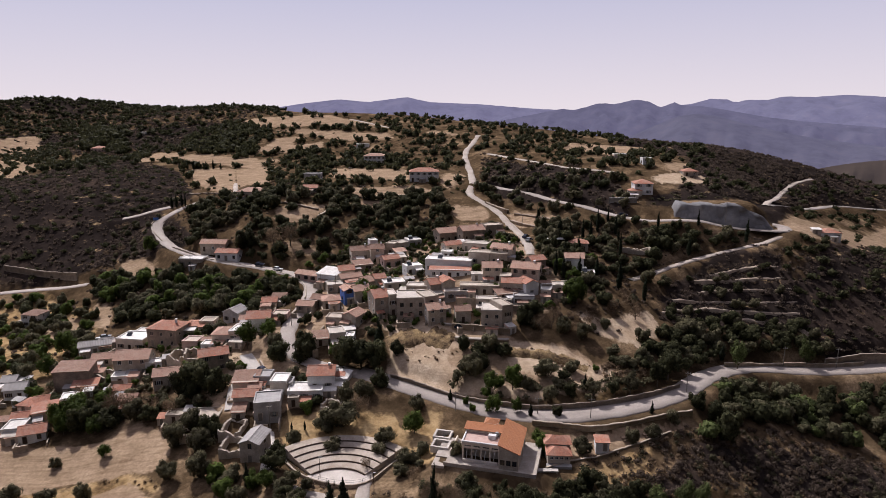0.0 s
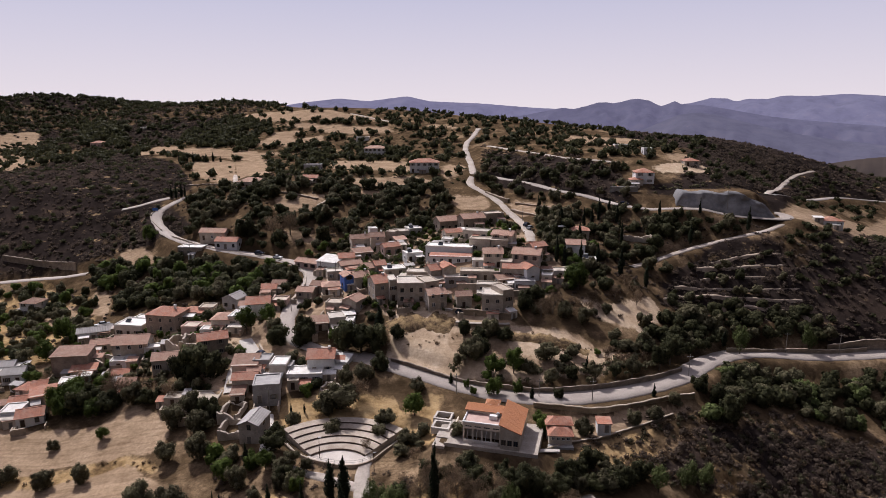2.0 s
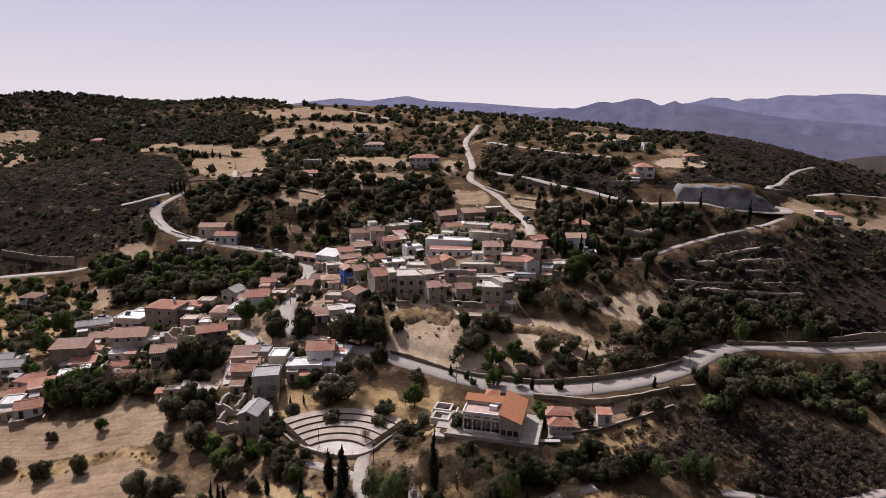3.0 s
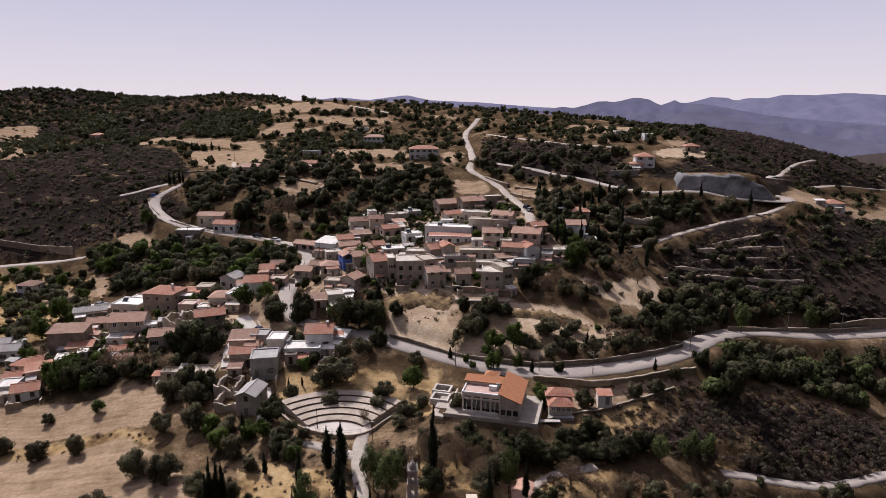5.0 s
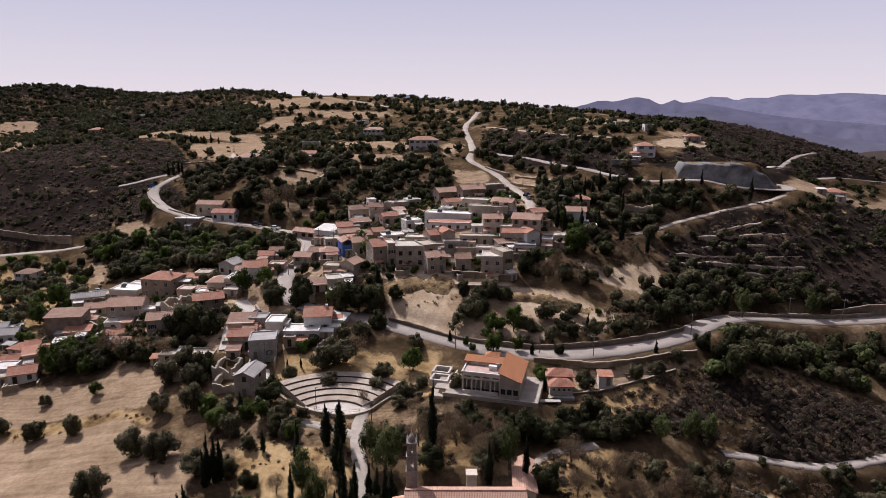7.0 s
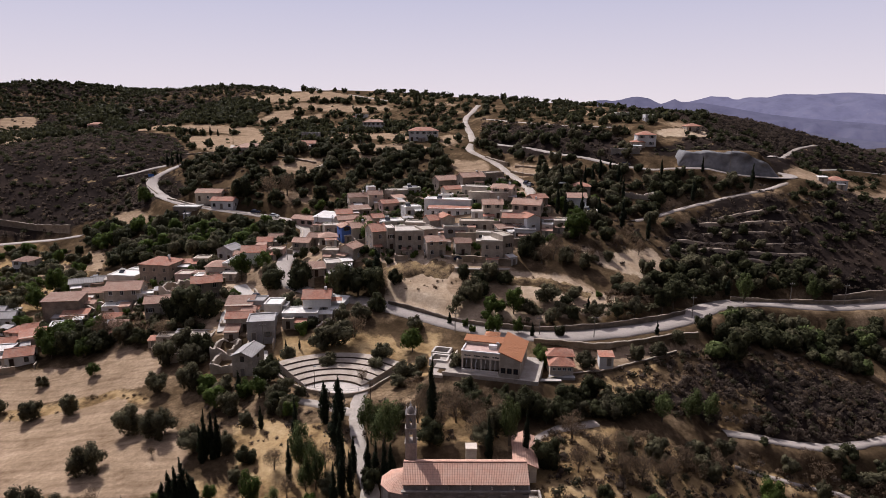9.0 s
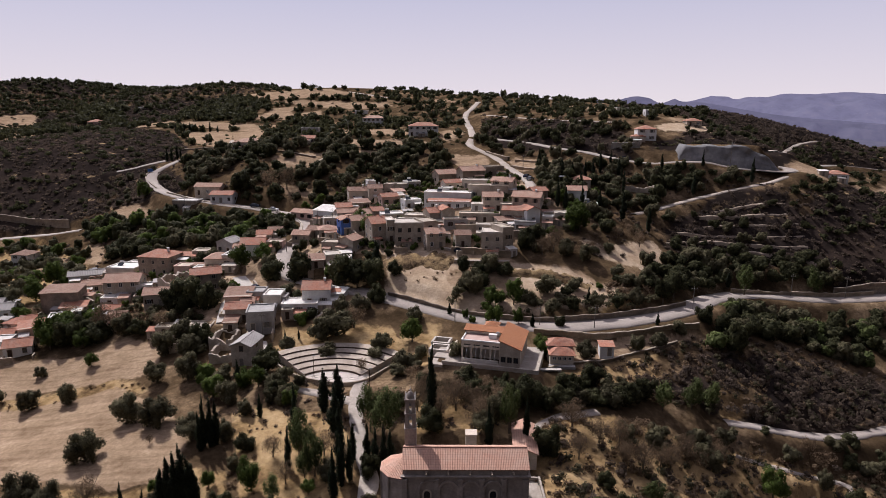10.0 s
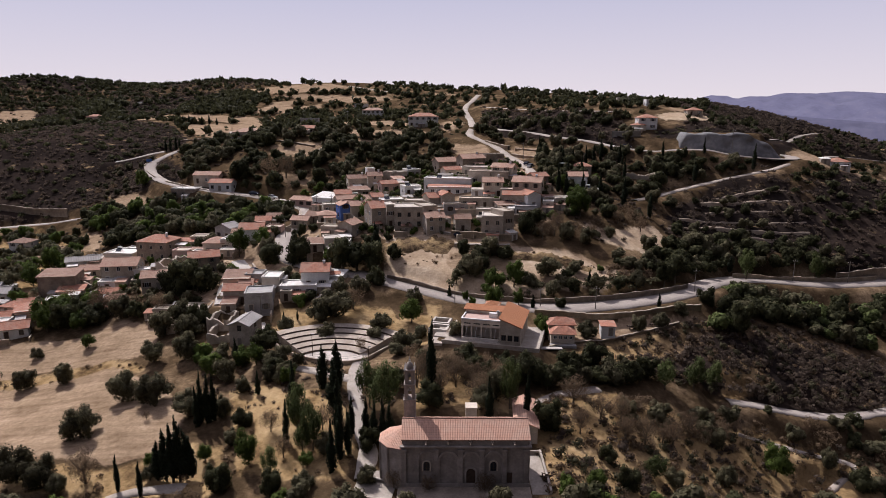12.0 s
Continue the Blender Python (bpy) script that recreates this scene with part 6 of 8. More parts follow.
def church_terrace():
    """The paved terrace beside the church, its parapet and the pale low wall."""
    t = tagged(new("terrace"), "pale paved church terrace with a low stone parapet", "terrace")
    t.matrix_world = pose(13.8, 84.5, 8.0)
    part("paving", box_mesh(0, 2.9, 0.0, 11.5, -2.2, 0.25), M["tread"], t)
    part("parapet", box_mesh(2.62, 2.95, -0.05, 11.55, 0.253, 1.0), M["tread"], t)
    part("parapet", box_mesh(0, 2.61, 11.2, 11.55, 0.253, 0.9), M["tread"], t)
    f = tagged(new("forecourt"), "stone edged terrace below the church wall", "terrace")
    f.matrix_world = pose(-6.5, 82.2, 7.9)
    part("paving", box_mesh(0, 20.0, 0.0, 3.35, -2.2, 0.9), M["darkstone"], f)
    part("kerb", box_mesh(-0.2, 20.2, -0.35, -0.003, -2.2, 1.2), M["wall"], f)
    p = tagged(new("churchyard"), "pale paved churchyard at the apse", "terrace")
    p.matrix_world = pose(-13.5, 84.0, 8.15, 0, 0, -8)
    part("paving", box_mesh(0, 6.2, 0, 9.0, -2.2, 0.16), M["tread"], p)
    part("kerb", box_mesh(0, 6.2, -0.3, -0.003, -2.2, 0.4), M["tread"], p)


church_terrace()


def parish_house(x, y, turn):
    """A low narrow building with a long tiled roof, behind the church."""
    h = house(x, y, 3.8, 10.5, 3.2, turn, roof="gable_y", wall="plaster", top="tilechurch", rise=0.8, label="low narrow parish house with a long rose tiled roof")
    return h


parish_house(15.1, 104.6, -4)


def cafe(x, y, z, turn):
    """The cafe: an arcaded flat block with a roof terrace, a steep mono-pitch hall and a tiled lean-to behind."""
    c = tagged(new("cafe"), "beige stone cafe with arcade, roof terrace and orange tiled hall", "cafe")
    c.matrix_world = pose(x, y, z, 0, 0, turn) @ Matrix.Diagonal((0.86, 1.0, 0.92, 1.0))
    ca, sa = math.cos(radians(turn)), math.sin(radians(turn))
    for u in (2, 6, 10, 14):
        HOUSES.append((x + u * ca - 5 * sa, y + u * sa + 5 * ca, 6))
    # arcaded block, open at its front
    part("back_wall", box_mesh(0.0, 10.4, 2.4, 4.9, -1.0, 4.5), M["plaster"], c)
    for i in range(5):
        xx = [0.0, 2.45, 4.95, 7.45, 9.95][i]
        part("pillar", box_mesh(xx, xx + 0.45, 0.0, 0.5, -1.0, 3.0), M["plaster"], c)
    bm = bmesh.new()
    add_box(bm, 0.0, 10.4, -0.02, 0.52, 3.003, 4.5)
    part("lintel_wall", bm, M["plaster"], c)
    for i in range(4):
        for j in range(3):
            xx = 0.75 + 2.48 * i + j * 0.58
            part("vent", box_mesh(xx, xx + 0.5, -0.04, -0.021, 3.55, 3.85), M["glass"], c)
    part("side_wall", box_mesh(0.0, 0.4, 0.53, 2.39, -1.0, 4.5), M["plaster"], c)
    part("roof", box_mesh(0.0, 10.4, -0.02, 4.9, 4.503, 4.62), M["pink"], c, "rose floored roof terrace")
    bm = bmesh.new()
    for x0, x1, y0, y1 in ((-0.1, 10.45, -0.15, 0.2), (-0.1, 0.25, 0.203, 4.9)):
        add_box(bm, x0, x1, y0, y1, 4.623, 4.95)
    part("parapet", bm, M["white"], c)
    part("bench", box_mesh(0.3, 9.9, -0.95, -0.5, -0.3, 0.45), M["paving"], c)
    for i in range(4):
        xx = 1.35 + 2.49 * i
        bm = bmesh.new()
        pts = [(0.0, -0.35, 0.45), (0.05, -0.75, 1.3), (0.12, -0.65, 2.1), (0.2, -0.1, 2.9)]
        for (ax, ay, az), (bx, by, bz) in zip(pts[:-1], pts[1:]):
            v = [bm.verts.new((xx + ax + ox, ay + oy, az)) for ox, oy in ((-0.05, -0.05), (0.05, -0.05), (0.05, 0.05), (-0.05, 0.05))]
            w = [bm.verts.new((xx + bx + ox, by + oy, bz)) for ox, oy in ((-0.05, -0.05), (0.05, -0.05), (0.05, 0.05), (-0.05, 0.05))]
            for i2 in range(4):
                j2 = (i2 + 1) % 4
                bm.faces.new((v[i2], v[j2], w[j2], w[i2]))
        part("curved_strut", bm, M["white"], c)
    # lean-to roof and small hipped lantern behind the terrace
    bm = bmesh.new()
    slab(bm, [(-0.6, 4.5, 5.6), (10.4, 4.5, 5.6), (10.4, 7.7, 6.05), (-0.6, 7.7, 6.05)], 0.18)
    part("lean_to_roof", bm, M["tilenew"], c)
    part("rear_wall", box_mesh(0.0, 10.4, 4.903, 7.4, -1.0, 5.5), M["plaster"], c)
    rf = roof_mesh("hip", 3.6, 3.0, 6.05, 0.7, 0.3)
    for v in rf.verts:
        v.co.x += 6.3
        v.co.y += 8.9
    part("hip_roof", rf, M["tilenew"], c)
    part("rear_wall", box_mesh(4.5, 8.1, 7.403, 10.4, -1.0, 6.1), M["plaster"], c)
    # hall with a roof falling to the east
    bm = bmesh.new()
    prof = [(10.45, -1.0), (15.6, -1.0), (15.6, 4.35), (10.45, 6.1)]
    f = [bm.verts.new((xx, -2.0, zz)) for xx, zz in prof]
    b = [bm.verts.new((xx, 10.4, zz)) for xx, zz in prof]
    bm.faces.new(f)
    bm.faces.new(b[::-1])
    for i in range(4):
        j = (i + 1) % 4
        bm.faces.new((f[j], f[i], b[i], b[j]))
    part("hall_wall", bm, M["stone"], c)
    bm = bmesh.new()
    slab(bm, [(10.1, 10.6, 6.42), (10.1, -2.3, 6.42), (16.1, -2.3, 4.35), (16.1, 10.6, 4.35)], 0.22)
    part("hall_roof", bm, M["tilenew"], c, "steep orange tiled roof")
    for xx in (11.4, 13.0, 14.6):
        add_window(c, Matrix.Translation((xx, -2.0, 1.0)), 1.0, 1.2, None, M["wood"])
    # air unit on the terrace
    a = tagged(new("air_conditioner"), "white roof air handling unit with a round duct", "air conditioner")
    a.matrix_world = pose(x, y, z, 0, 0, turn) @ Matrix.Translation((6.6, 3.0, 4.26))
    part("casing", box_mesh(-0.9, 0.9, -0.5, 0.5, 0.0, 0.95), M["white"], a)
    bm = bmesh.new()
    bmesh.ops.create_cone(bm, cap_ends=True, segments=14, radius1=0.5, radius2=0.5, depth=0.5, matrix=Matrix.Translation((0.9, 1.1, 0.7)) @ Matrix.Rotation(math.pi / 2, 4, "X"))
    add_box(bm, 0.75, 1.05, 0.95, 1.25, 0, 0.4)
    part("fan", bm, M["metal"], a)
    # terraces round it
    t = tagged(new("terrace"), "pale paved cafe terrace with low white kerbs", "terrace")
    t.matrix_world = pose(x, y, z, 0, 0, turn)
    part("paving", box_mesh(-3.5, 17.3, -2.6, -0.0, -2.0, -0.3), M["tread"], t)
    part("paving", box_mesh(13.45, 17.3, 0.003, 11.5, -2.0, -0.3), M["tread"], t)
    part("paving", box_mesh(-6.4, -0.003, 0.003, 9.0, -2.0, -0.3), M["tread"], t)
    part("steps", box_mesh(-6.4, -3.503, -3.6, 0.0, -2.0, -0.55), M["tread"], t)
    part("low_wall", box_mesh(-3.2, -2.9, 1.0, 8.8, -0.297, 0.75), M["plaster"], t)
    part("kerb", box_mesh(-3.8, 17.6, -2.95, -2.603, -2.0, 0.1), M["tread"], t)
    part("kerb", box_mesh(17.303, 17.6, -2.6, 11.5, -2.0, 0.1), M["tread"], t)
    # planting beds west of the cafe
    for i, (bx, by) in enumerate(((-8.5, 3.0), (-9.2, 7.6))):
        k = tagged(new("planter"), "square sunken bed with broad white stone kerbs", "planter", group="planters by the cafe")
        k.matrix_world = pose(x, y, z, 0, 0, turn) @ Matrix.Translation((bx, by, -0.3))
        for x0, x1, y0, y1 in ((0, 4.4, 0, 0.5), (0, 4.4, 3.4, 3.9), (0, 0.5, 0.503, 3.397), (3.9, 4.4, 0.503, 3.397)):
            part("kerb", box_mesh(x0, x1, y0, y1, -1.2, 0.5), M["paving"], k)


cafe(4.4, 133.3, 14.9, -14.5)


def annex(x, y, z, turn):
    """A small two-step pavilion with hipped roofs and a row of small windows."""
    c = tagged(new("pavilion"), "small beige pavilion with two stepped orange hipped roofs", "pavilion")
    c.matrix_world = pose(x, y, z, 0, 0, turn)
    HOUSES.append((x, y + 2.5, 4))
    part("wall", box_mesh(-2.6, 2.6, 0, 3.4, -1.2, 2.9), M["plaster"], c)
    part("rear_wall", box_mesh(-2.9, 2.9, 3.403, 6.8, -1.2, 3.9), M["plaster"], c)
    for w, d, h, oy in ((5.2, 3.6, 2.9, 1.7), (5.8, 3.6, 3.9, 5.1)):
        rf = roof_mesh("hip", w, d, h, 1.15, 0.45)
        for v in rf.verts:
            v.co.y += oy
        part("roof", rf, M["tile"], c)
    for xx in (-1.7, -0.55, 0.6, 1.75):
        add_window(c, Matrix.Translation((xx, 0, 1.6)), 0.6, 0.6, None, M["white"])
    part("base", box_mesh(-2.9, 2.9, -1.4, -0.003, -1.2, 0.5), M["grey"], c)
    s = tagged(new("bench_table"), "long white stone slab on low supports", "table")
    s.matrix_world = pose(x - 3.0, y - 2.6, z)
    part("slab", box_mesh(-2.4, 2.4, -0.6, 0.6, 0.2, 0.5), M["paving"], s)
    part("support", box_mesh(-2.2, -1.8, -0.5, 0.5, -1.0, 0.197), M["paving"], s)
    part("support", box_mesh(1.8, 2.2, -0.5, 0.5, -1.0, 0.197), M["paving"], s)


annex(27.1, 133.4, 12.9, -4)


def shed(x, y, z, turn):
    c = tagged(new("shed"), "small white kiosk with a flat pink roof", "shed")
    c.matrix_world = pose(x, y, z, 0, 0, turn)
    HOUSES.append((x, y + 1, 2.5))
    part("wall", box_mesh(-1.6, 1.6, 0, 3.0, -1.0, 2.4), M["white"], c)
    bm = bmesh.new()
    slab(bm, [(-1.85, -0.25, 2.42), (1.85, -0.25, 2.42), (1.85, 3.25, 2.75), (-1.85, 3.25, 2.75)], 0.14)
    part("roof", bm, M["tile"], c)
    add_door(c, Matrix.Translation((0.6, 0, 0)), 0.85, 1.95, M["greywood"])


shed(38.9, 139.8, 12.8, -4)


def amphitheatre(cx, cy, z):
    """A fan of five stone seat rows round a paved stage, with a curved front wall and railing."""
    a = tagged(new("amphitheatre"), "open air theatre of curved pale stone steps", "amphitheatre")
    a.matrix_world = pose(cx, cy, z)
    radii = [8.2, 10.6, 13.0, 15.4, 17.8, 20.2]
    for k in range(5):
        r0, r1, h = radii[k], radii[k + 1], 0.42 * (k + 1)
        half = 47 - k * 0.5
        bm = bmesh.new()
        n = 36
        rows = []
        for i in range(n + 1):
            t = radians(90 - half + 2 * half * i / n)
            c, s = math.cos(t), math.sin(t)
            rows.append([bm.verts.new((r * c * 1.02, r * s, zz)) for r, zz in ((r0, -1.5), (r0, h - 0.24), (r1, h + 0.16), (r1, -1.5))])
        for p, q in zip(rows[:-1], rows[1:]):
            for i in range(4):
                j = (i + 1) % 4
                bm.faces.new((p[i], q[i], q[j], p[j]))
        bm.faces.new(rows[0])
        bm.faces.new(rows[-1][::-1])
        bmesh.ops.recalc_face_normals(bm, faces=bm.faces[:])
        part("step", bm, M["sandstone"], a)
        bm = bmesh.new()
        rows = []
        for i in range(n + 1):
            t = radians(90 - half + 2 * half * i / n)
            c, s = math.cos(t), math.sin(t)
            rows.append([bm.verts.new((r * c * 1.02, r * s, zz)) for r, zz in ((r0 - 0.03, h - 0.27), (r0 - 0.03, h - 0.02), (r0 + 0.22, h - 0.02), (r0 + 0.22, h - 0.27))])
        for p, q in zip(rows[:-1], rows[1:]):
            for i in range(4):
                j = (i + 1) % 4
                bm.faces.new((p[i], q[i], q[j], p[j]))
        bm.faces.new(rows[0])
        bm.faces.new(rows[-1][::-1])
        bmesh.ops.recalc_face_normals(bm, faces=bm.faces[:])
        part("bench", bm, M["wood"], a)
    # stage floor and its front wall
    edge = [(-14.6, 13.0), (-11.4, 8.5), (-7.6, 5.2), (-3.6, 3.1), (0.6, 1.7), (5.0, 1.6), (8.0, 3.6), (10.4, 7.8), (13.4, 12.4)]
    e = smooth_line(edge, 1.0)
    bm = bmesh.new()
    lo = [bm.verts.new((px, py, 0.02)) for px, py in e]
    bk = [bm.verts.new((px * 0.97, max(py, math.sqrt(max(0.0, 8.4 ** 2 - min(8.3, abs(px)) ** 2)) + 0.8, py + 0.1), 0.02)) for px, py in e]
    for i in range(len(e) - 1):
        bm.faces.new((lo[i], lo[i + 1], bk[i + 1], bk[i]))
    part("stage", bm, M["palegravel"], a)
    n = sides(e)
    bm = bmesh.new()
    rows = [[bm.verts.new((px + nx * o, py + ny * o, zz)) for o, zz in ((0.0, -2.6), (0.0, 0.35), (0.35, 0.35), (0.35, -2.6))] for (px, py), (nx, ny) in zip(e, n)]
    for p, q in zip(rows[:-1], rows[1:]):
        for i in range(4):
            j = (i + 1) % 4
            bm.faces.new((p[i], q[i], q[j], p[j]))
    bmesh.ops.recalc_face_normals(bm, faces=bm.faces[:])
    part("front_wall", bm, M["wall"], a)
    bm = bmesh.new()
    for i in range(0, len(e), 2):
        px, py = e[i] + n[i] * 0.17
        add_box(bm, px - 0.03, px + 0.03, py - 0.03, py + 0.03, 0.352, 1.35)
    for (px, py), (qx, qy), (nx, ny) in zip(e[:-1], e[1:], n):
        for zz in (0.85, 1.32):
            v = [bm.verts.new((ax + nx * 0.17, ay + ny * 0.17, zb)) for ax, ay, zb in ((px, py, zz), (qx, qy, zz), (qx, qy, zz + 0.05), (px, py, zz + 0.05))]
            bm.faces.new(v)
    part("railing", bm, M["metal"], a)
    HOUSES.extend([(cx - 8, cy + 10, 6), (cx, cy + 10, 8), (cx + 8, cy + 10, 6)])


amphitheatre(-24.5, 126.6, 11.0)



# ---- cars, poles and small things ----
def car(x, y, turn, paint):
    """A small parked saloon: body, glazed cabin, wheels, lights."""
    c = tagged(new("car"), {"car_white": "white", "car_grey": "silver grey", "car_dark": "dark blue"}[paint] + " small car parked on the road", "car", group="parked cars")
    c.matrix_world = pose(x, y, gz(x, y) + 0.15, 0, 0, turn)
    bm = bmesh.new()
    prof = [(-2.0, 0.3), (2.0, 0.3), (2.05, 0.62), (1.9, 0.85), (0.95, 0.95), (-1.6, 0.98), (-2.0, 0.9)]
    for sgn in (1,):
        f = [bm.verts.new((px, -0.82, pz)) for px, pz in prof]
        b = [bm.verts.new((px, 0.82, pz)) for px, pz in prof]
        bm.faces.new(f)
        bm.faces.new(b[::-1])
        for i in range(len(prof)):
            j = (i + 1) % len(prof)
            bm.faces.new((f[j], f[i], b[i], b[j]))
    part("body", bm, M[paint], c)
    v0 = ((-1.75, -0.76, 0.982), (0.95, -0.76, 0.955), (0.95, 0.76, 0.955), (-1.75, 0.76, 0.982))
    v1 = ((-1.2, -0.62, 1.4), (0.3, -0.62, 1.4), (0.3, 0.62, 1.4), (-1.2, 0.62, 1.4))
    for i in range(4):
        j = (i + 1) % 4
        bm = bmesh.new()
        bm.faces.new([bm.verts.new(p) for p in (v0[i], v0[j], v1[j], v1[i])])
        part("windscreen" if i == 1 else "window", bm, M["glass"], c)
    part("cabin_roof", box_mesh(-1.22, 0.32, -0.63, 0.63, 1.402, 1.46), M[paint], c)
    for px in (-1.25, 1.3):
        for py in (-0.74, 0.74):
            bm = bmesh.new()
            bmesh.ops.create_cone(bm, cap_ends=True, segments=12, radius1=0.31, radius2=0.31, depth=0.2, matrix=Matrix.Translation((px, py, 0.26)) @ Matrix.Rotation(math.pi / 2, 4, "X"))
            part("wheel", bm, M["rubber"], c)
    for py in (-0.6, 0.6):
        part("headlight", box_mesh(1.99, 2.07, py - 0.15, py + 0.15, 0.63, 0.76), M["white"], c)


def pole(x, y, h):
    """A timber utility pole with a cross arm and insulators."""
    p = tagged(new("utility_pole"), "slim grey timber utility pole with a cross arm", "utility pole", group="utility poles")
    p.matrix_world = pose(x, y, gz(x, y))
    bm = bmesh.new()
    bmesh.ops.create_cone(bm, cap_ends=True, segments=8, radius1=0.13, radius2=0.085, depth=h + 0.8, matrix=Matrix.Translation((0, 0, h / 2 - 0.4)))
    part("post", bm, M["greywood"], p)
    part("cross_arm", box_mesh(-0.8, 0.8, -0.17, -0.087, h - 0.7, h - 0.58), M["greywood"], p)
    for px in (-0.7, 0.0, 0.7):
        bm = bmesh.new()
        bmesh.ops.create_cone(bm, cap_ends=True, segments=6, radius1=0.06, radius2=0.03, depth=0.2, matrix=Matrix.Translation((px, -0.13, h - 0.48)))
        part("insulator", bm, M["white"], p)


def lamp_post(x, y, h):
    p = tagged(new("street_lamp"), "slim dark metal lamp post by the theatre", "street lamp", group="theatre lamps")
    p.matrix_world = pose(x, y, gz(x, y))
    bm = bmesh.new()
    bmesh.ops.create_cone(bm, cap_ends=True, segments=8, radius1=0.09, radius2=0.05, depth=h + 0.6, matrix=Matrix.Translation((0, 0, h / 2 - 0.3)))
    part("post", bm, M["wood"], p)
    part("lamp_head", box_mesh(-0.12, 0.55, -0.12, 0.12, h, h + 0.14), M["metal"], p)


def picnic_table(x, y, turn):
    t = tagged(new("picnic_table"), "brown wooden picnic table with two benches", "table", group="picnic tables")
    t.matrix_world = pose(x, y, gz(x, y), 0, 0, turn)
    part("tabletop", box_mesh(-0.95, 0.95, -0.4, 0.4, 0.7, 0.76), M["wood"], t)
    for py in (-0.75, 0.75):
        part("bench", box_mesh(-0.95, 0.95, py - 0.15, py + 0.15, 0.4, 0.45), M["wood"], t)
    for px in (-0.7, 0.64):
        bm = bmesh.new()
        add_box(bm, px, px + 0.06, -0.8, 0.8, 0.32, 0.39)
        add_box(bm, px, px + 0.06, -0.5, -0.4, -0.2, 0.69)
        add_box(bm, px, px + 0.06, 0.4, 0.5, -0.2, 0.69)
        part("leg_frame", bm, M["wood"], t)


def road_sign(x, y, turn):
    s = tagged(new("road_sign"), "large blue road sign board on two posts", "road sign")
    s.matrix_world = pose(x, y, gz(x, y), 0, 0, turn)
    part("board", box_mesh(-1.3, 1.3, -0.05, 0.0, 1.2, 2.6), M["signblue"], s)
    for px in (-0.9, 0.85):
        part("post", box_mesh(px, px + 0.08, 0.003, 0.08, -0.5, 2.5), M["metal"], s)


def canopy(x, y, w, d, h, turn):
    c = tagged(new("canopy"), "white flat shade canopy on thin posts", "canopy", group="garden canopies")
    c.matrix_world = pose(x, y, gz(x, y), 0, 0, turn)
    bm = bmesh.new()
    slab(bm, [(-w / 2, -d / 2, h), (w / 2, -d / 2, h), (w / 2, d / 2, h + 0.3), (-w / 2, d / 2, h + 0.3)], 0.1)
    part("roof", bm, M["flatwhite"], c)
    for px in (-w / 2 + 0.15, w / 2 - 0.25):
        for py in (-d / 2 + 0.15, d / 2 - 0.25):
            part("post", box_mesh(px, px + 0.1, py, py + 0.1, -0.8, h - 0.09), M["greywood"], c)


def chimney_block(x, y, top):
    b = tagged(new("water_tank"), "small square beige stone tank house with white coping", "tank house")
    z = gz(x, y)
    b.matrix_world = pose(x, y, z)
    HOUSES.append((x, y, 2))
    part("wall", box_mesh(-0.9, 0.9, -0.9, 0.9, -0.8, top - z - 0.2), M["plaster"], b)
    part("coping", box_mesh(-1.0, 1.0, -1.0, 1.0, top - z - 0.197, top - z), M["plaster"], b)


car(-77.4, 258.9, -15, "car_dark")
car(-68.7, 254.9, -22, "car_white")
car(-125.0, 217.4, 25, "car_white")
car(-124.1, 219.6, 25, "car_grey")
car(-15.4, 212.8, 0, "car_dark")
car(5.5, 190.8, 5, "car_dark")
car(34.0, 254.6, 60, "car_dark")
car(34.8, 250.0, 60, "car_grey")
car(-53.0, 173.9, -40, "car_dark")
car(-114.5, 270.6, -30, "car_white")
car(78.6, 273.5, -10, "car_dark")
car(-55.5, 322.5, 0, "car_dark")
pole(38.5, 151.4, 6.5)
pole(68.9, 165.9, 7)
pole(3.4, 155.7, 6.5)
pole(14.5, 164.9, 5)
pole(-46.2, 231.1, 7)
pole(-39.8, 226.1, 7)
pole(117.8, 260.1, 8)
pole(-51.3, 349.9, 8)
pole(-50.3, 199.6, 6)
pole(33.5, 263.8, 8)
pole(-45.5, 152.1, 6)
pole(-40.2, 314.7, 7)
pole(25.1, 154.0, 5)
pole(-107.1, 260.6, 7)
pole(130.4, 196.1, 7)
pole(112.6, 195.9, 7)
lamp_post(-28.5, 131.5, 5.2)
lamp_post(-15.5, 126.8, 4.2)
picnic_table(45.9, 145.3, 8)
picnic_table(52.1, 147.3, 8)
road_sign(-148.9, 323.5, 12)
canopy(44.5, 244.9, 7.5, 2.2, 2.4, 0)
chimney_block(5.1, 98.5, 15.80)

# ---- plants ----


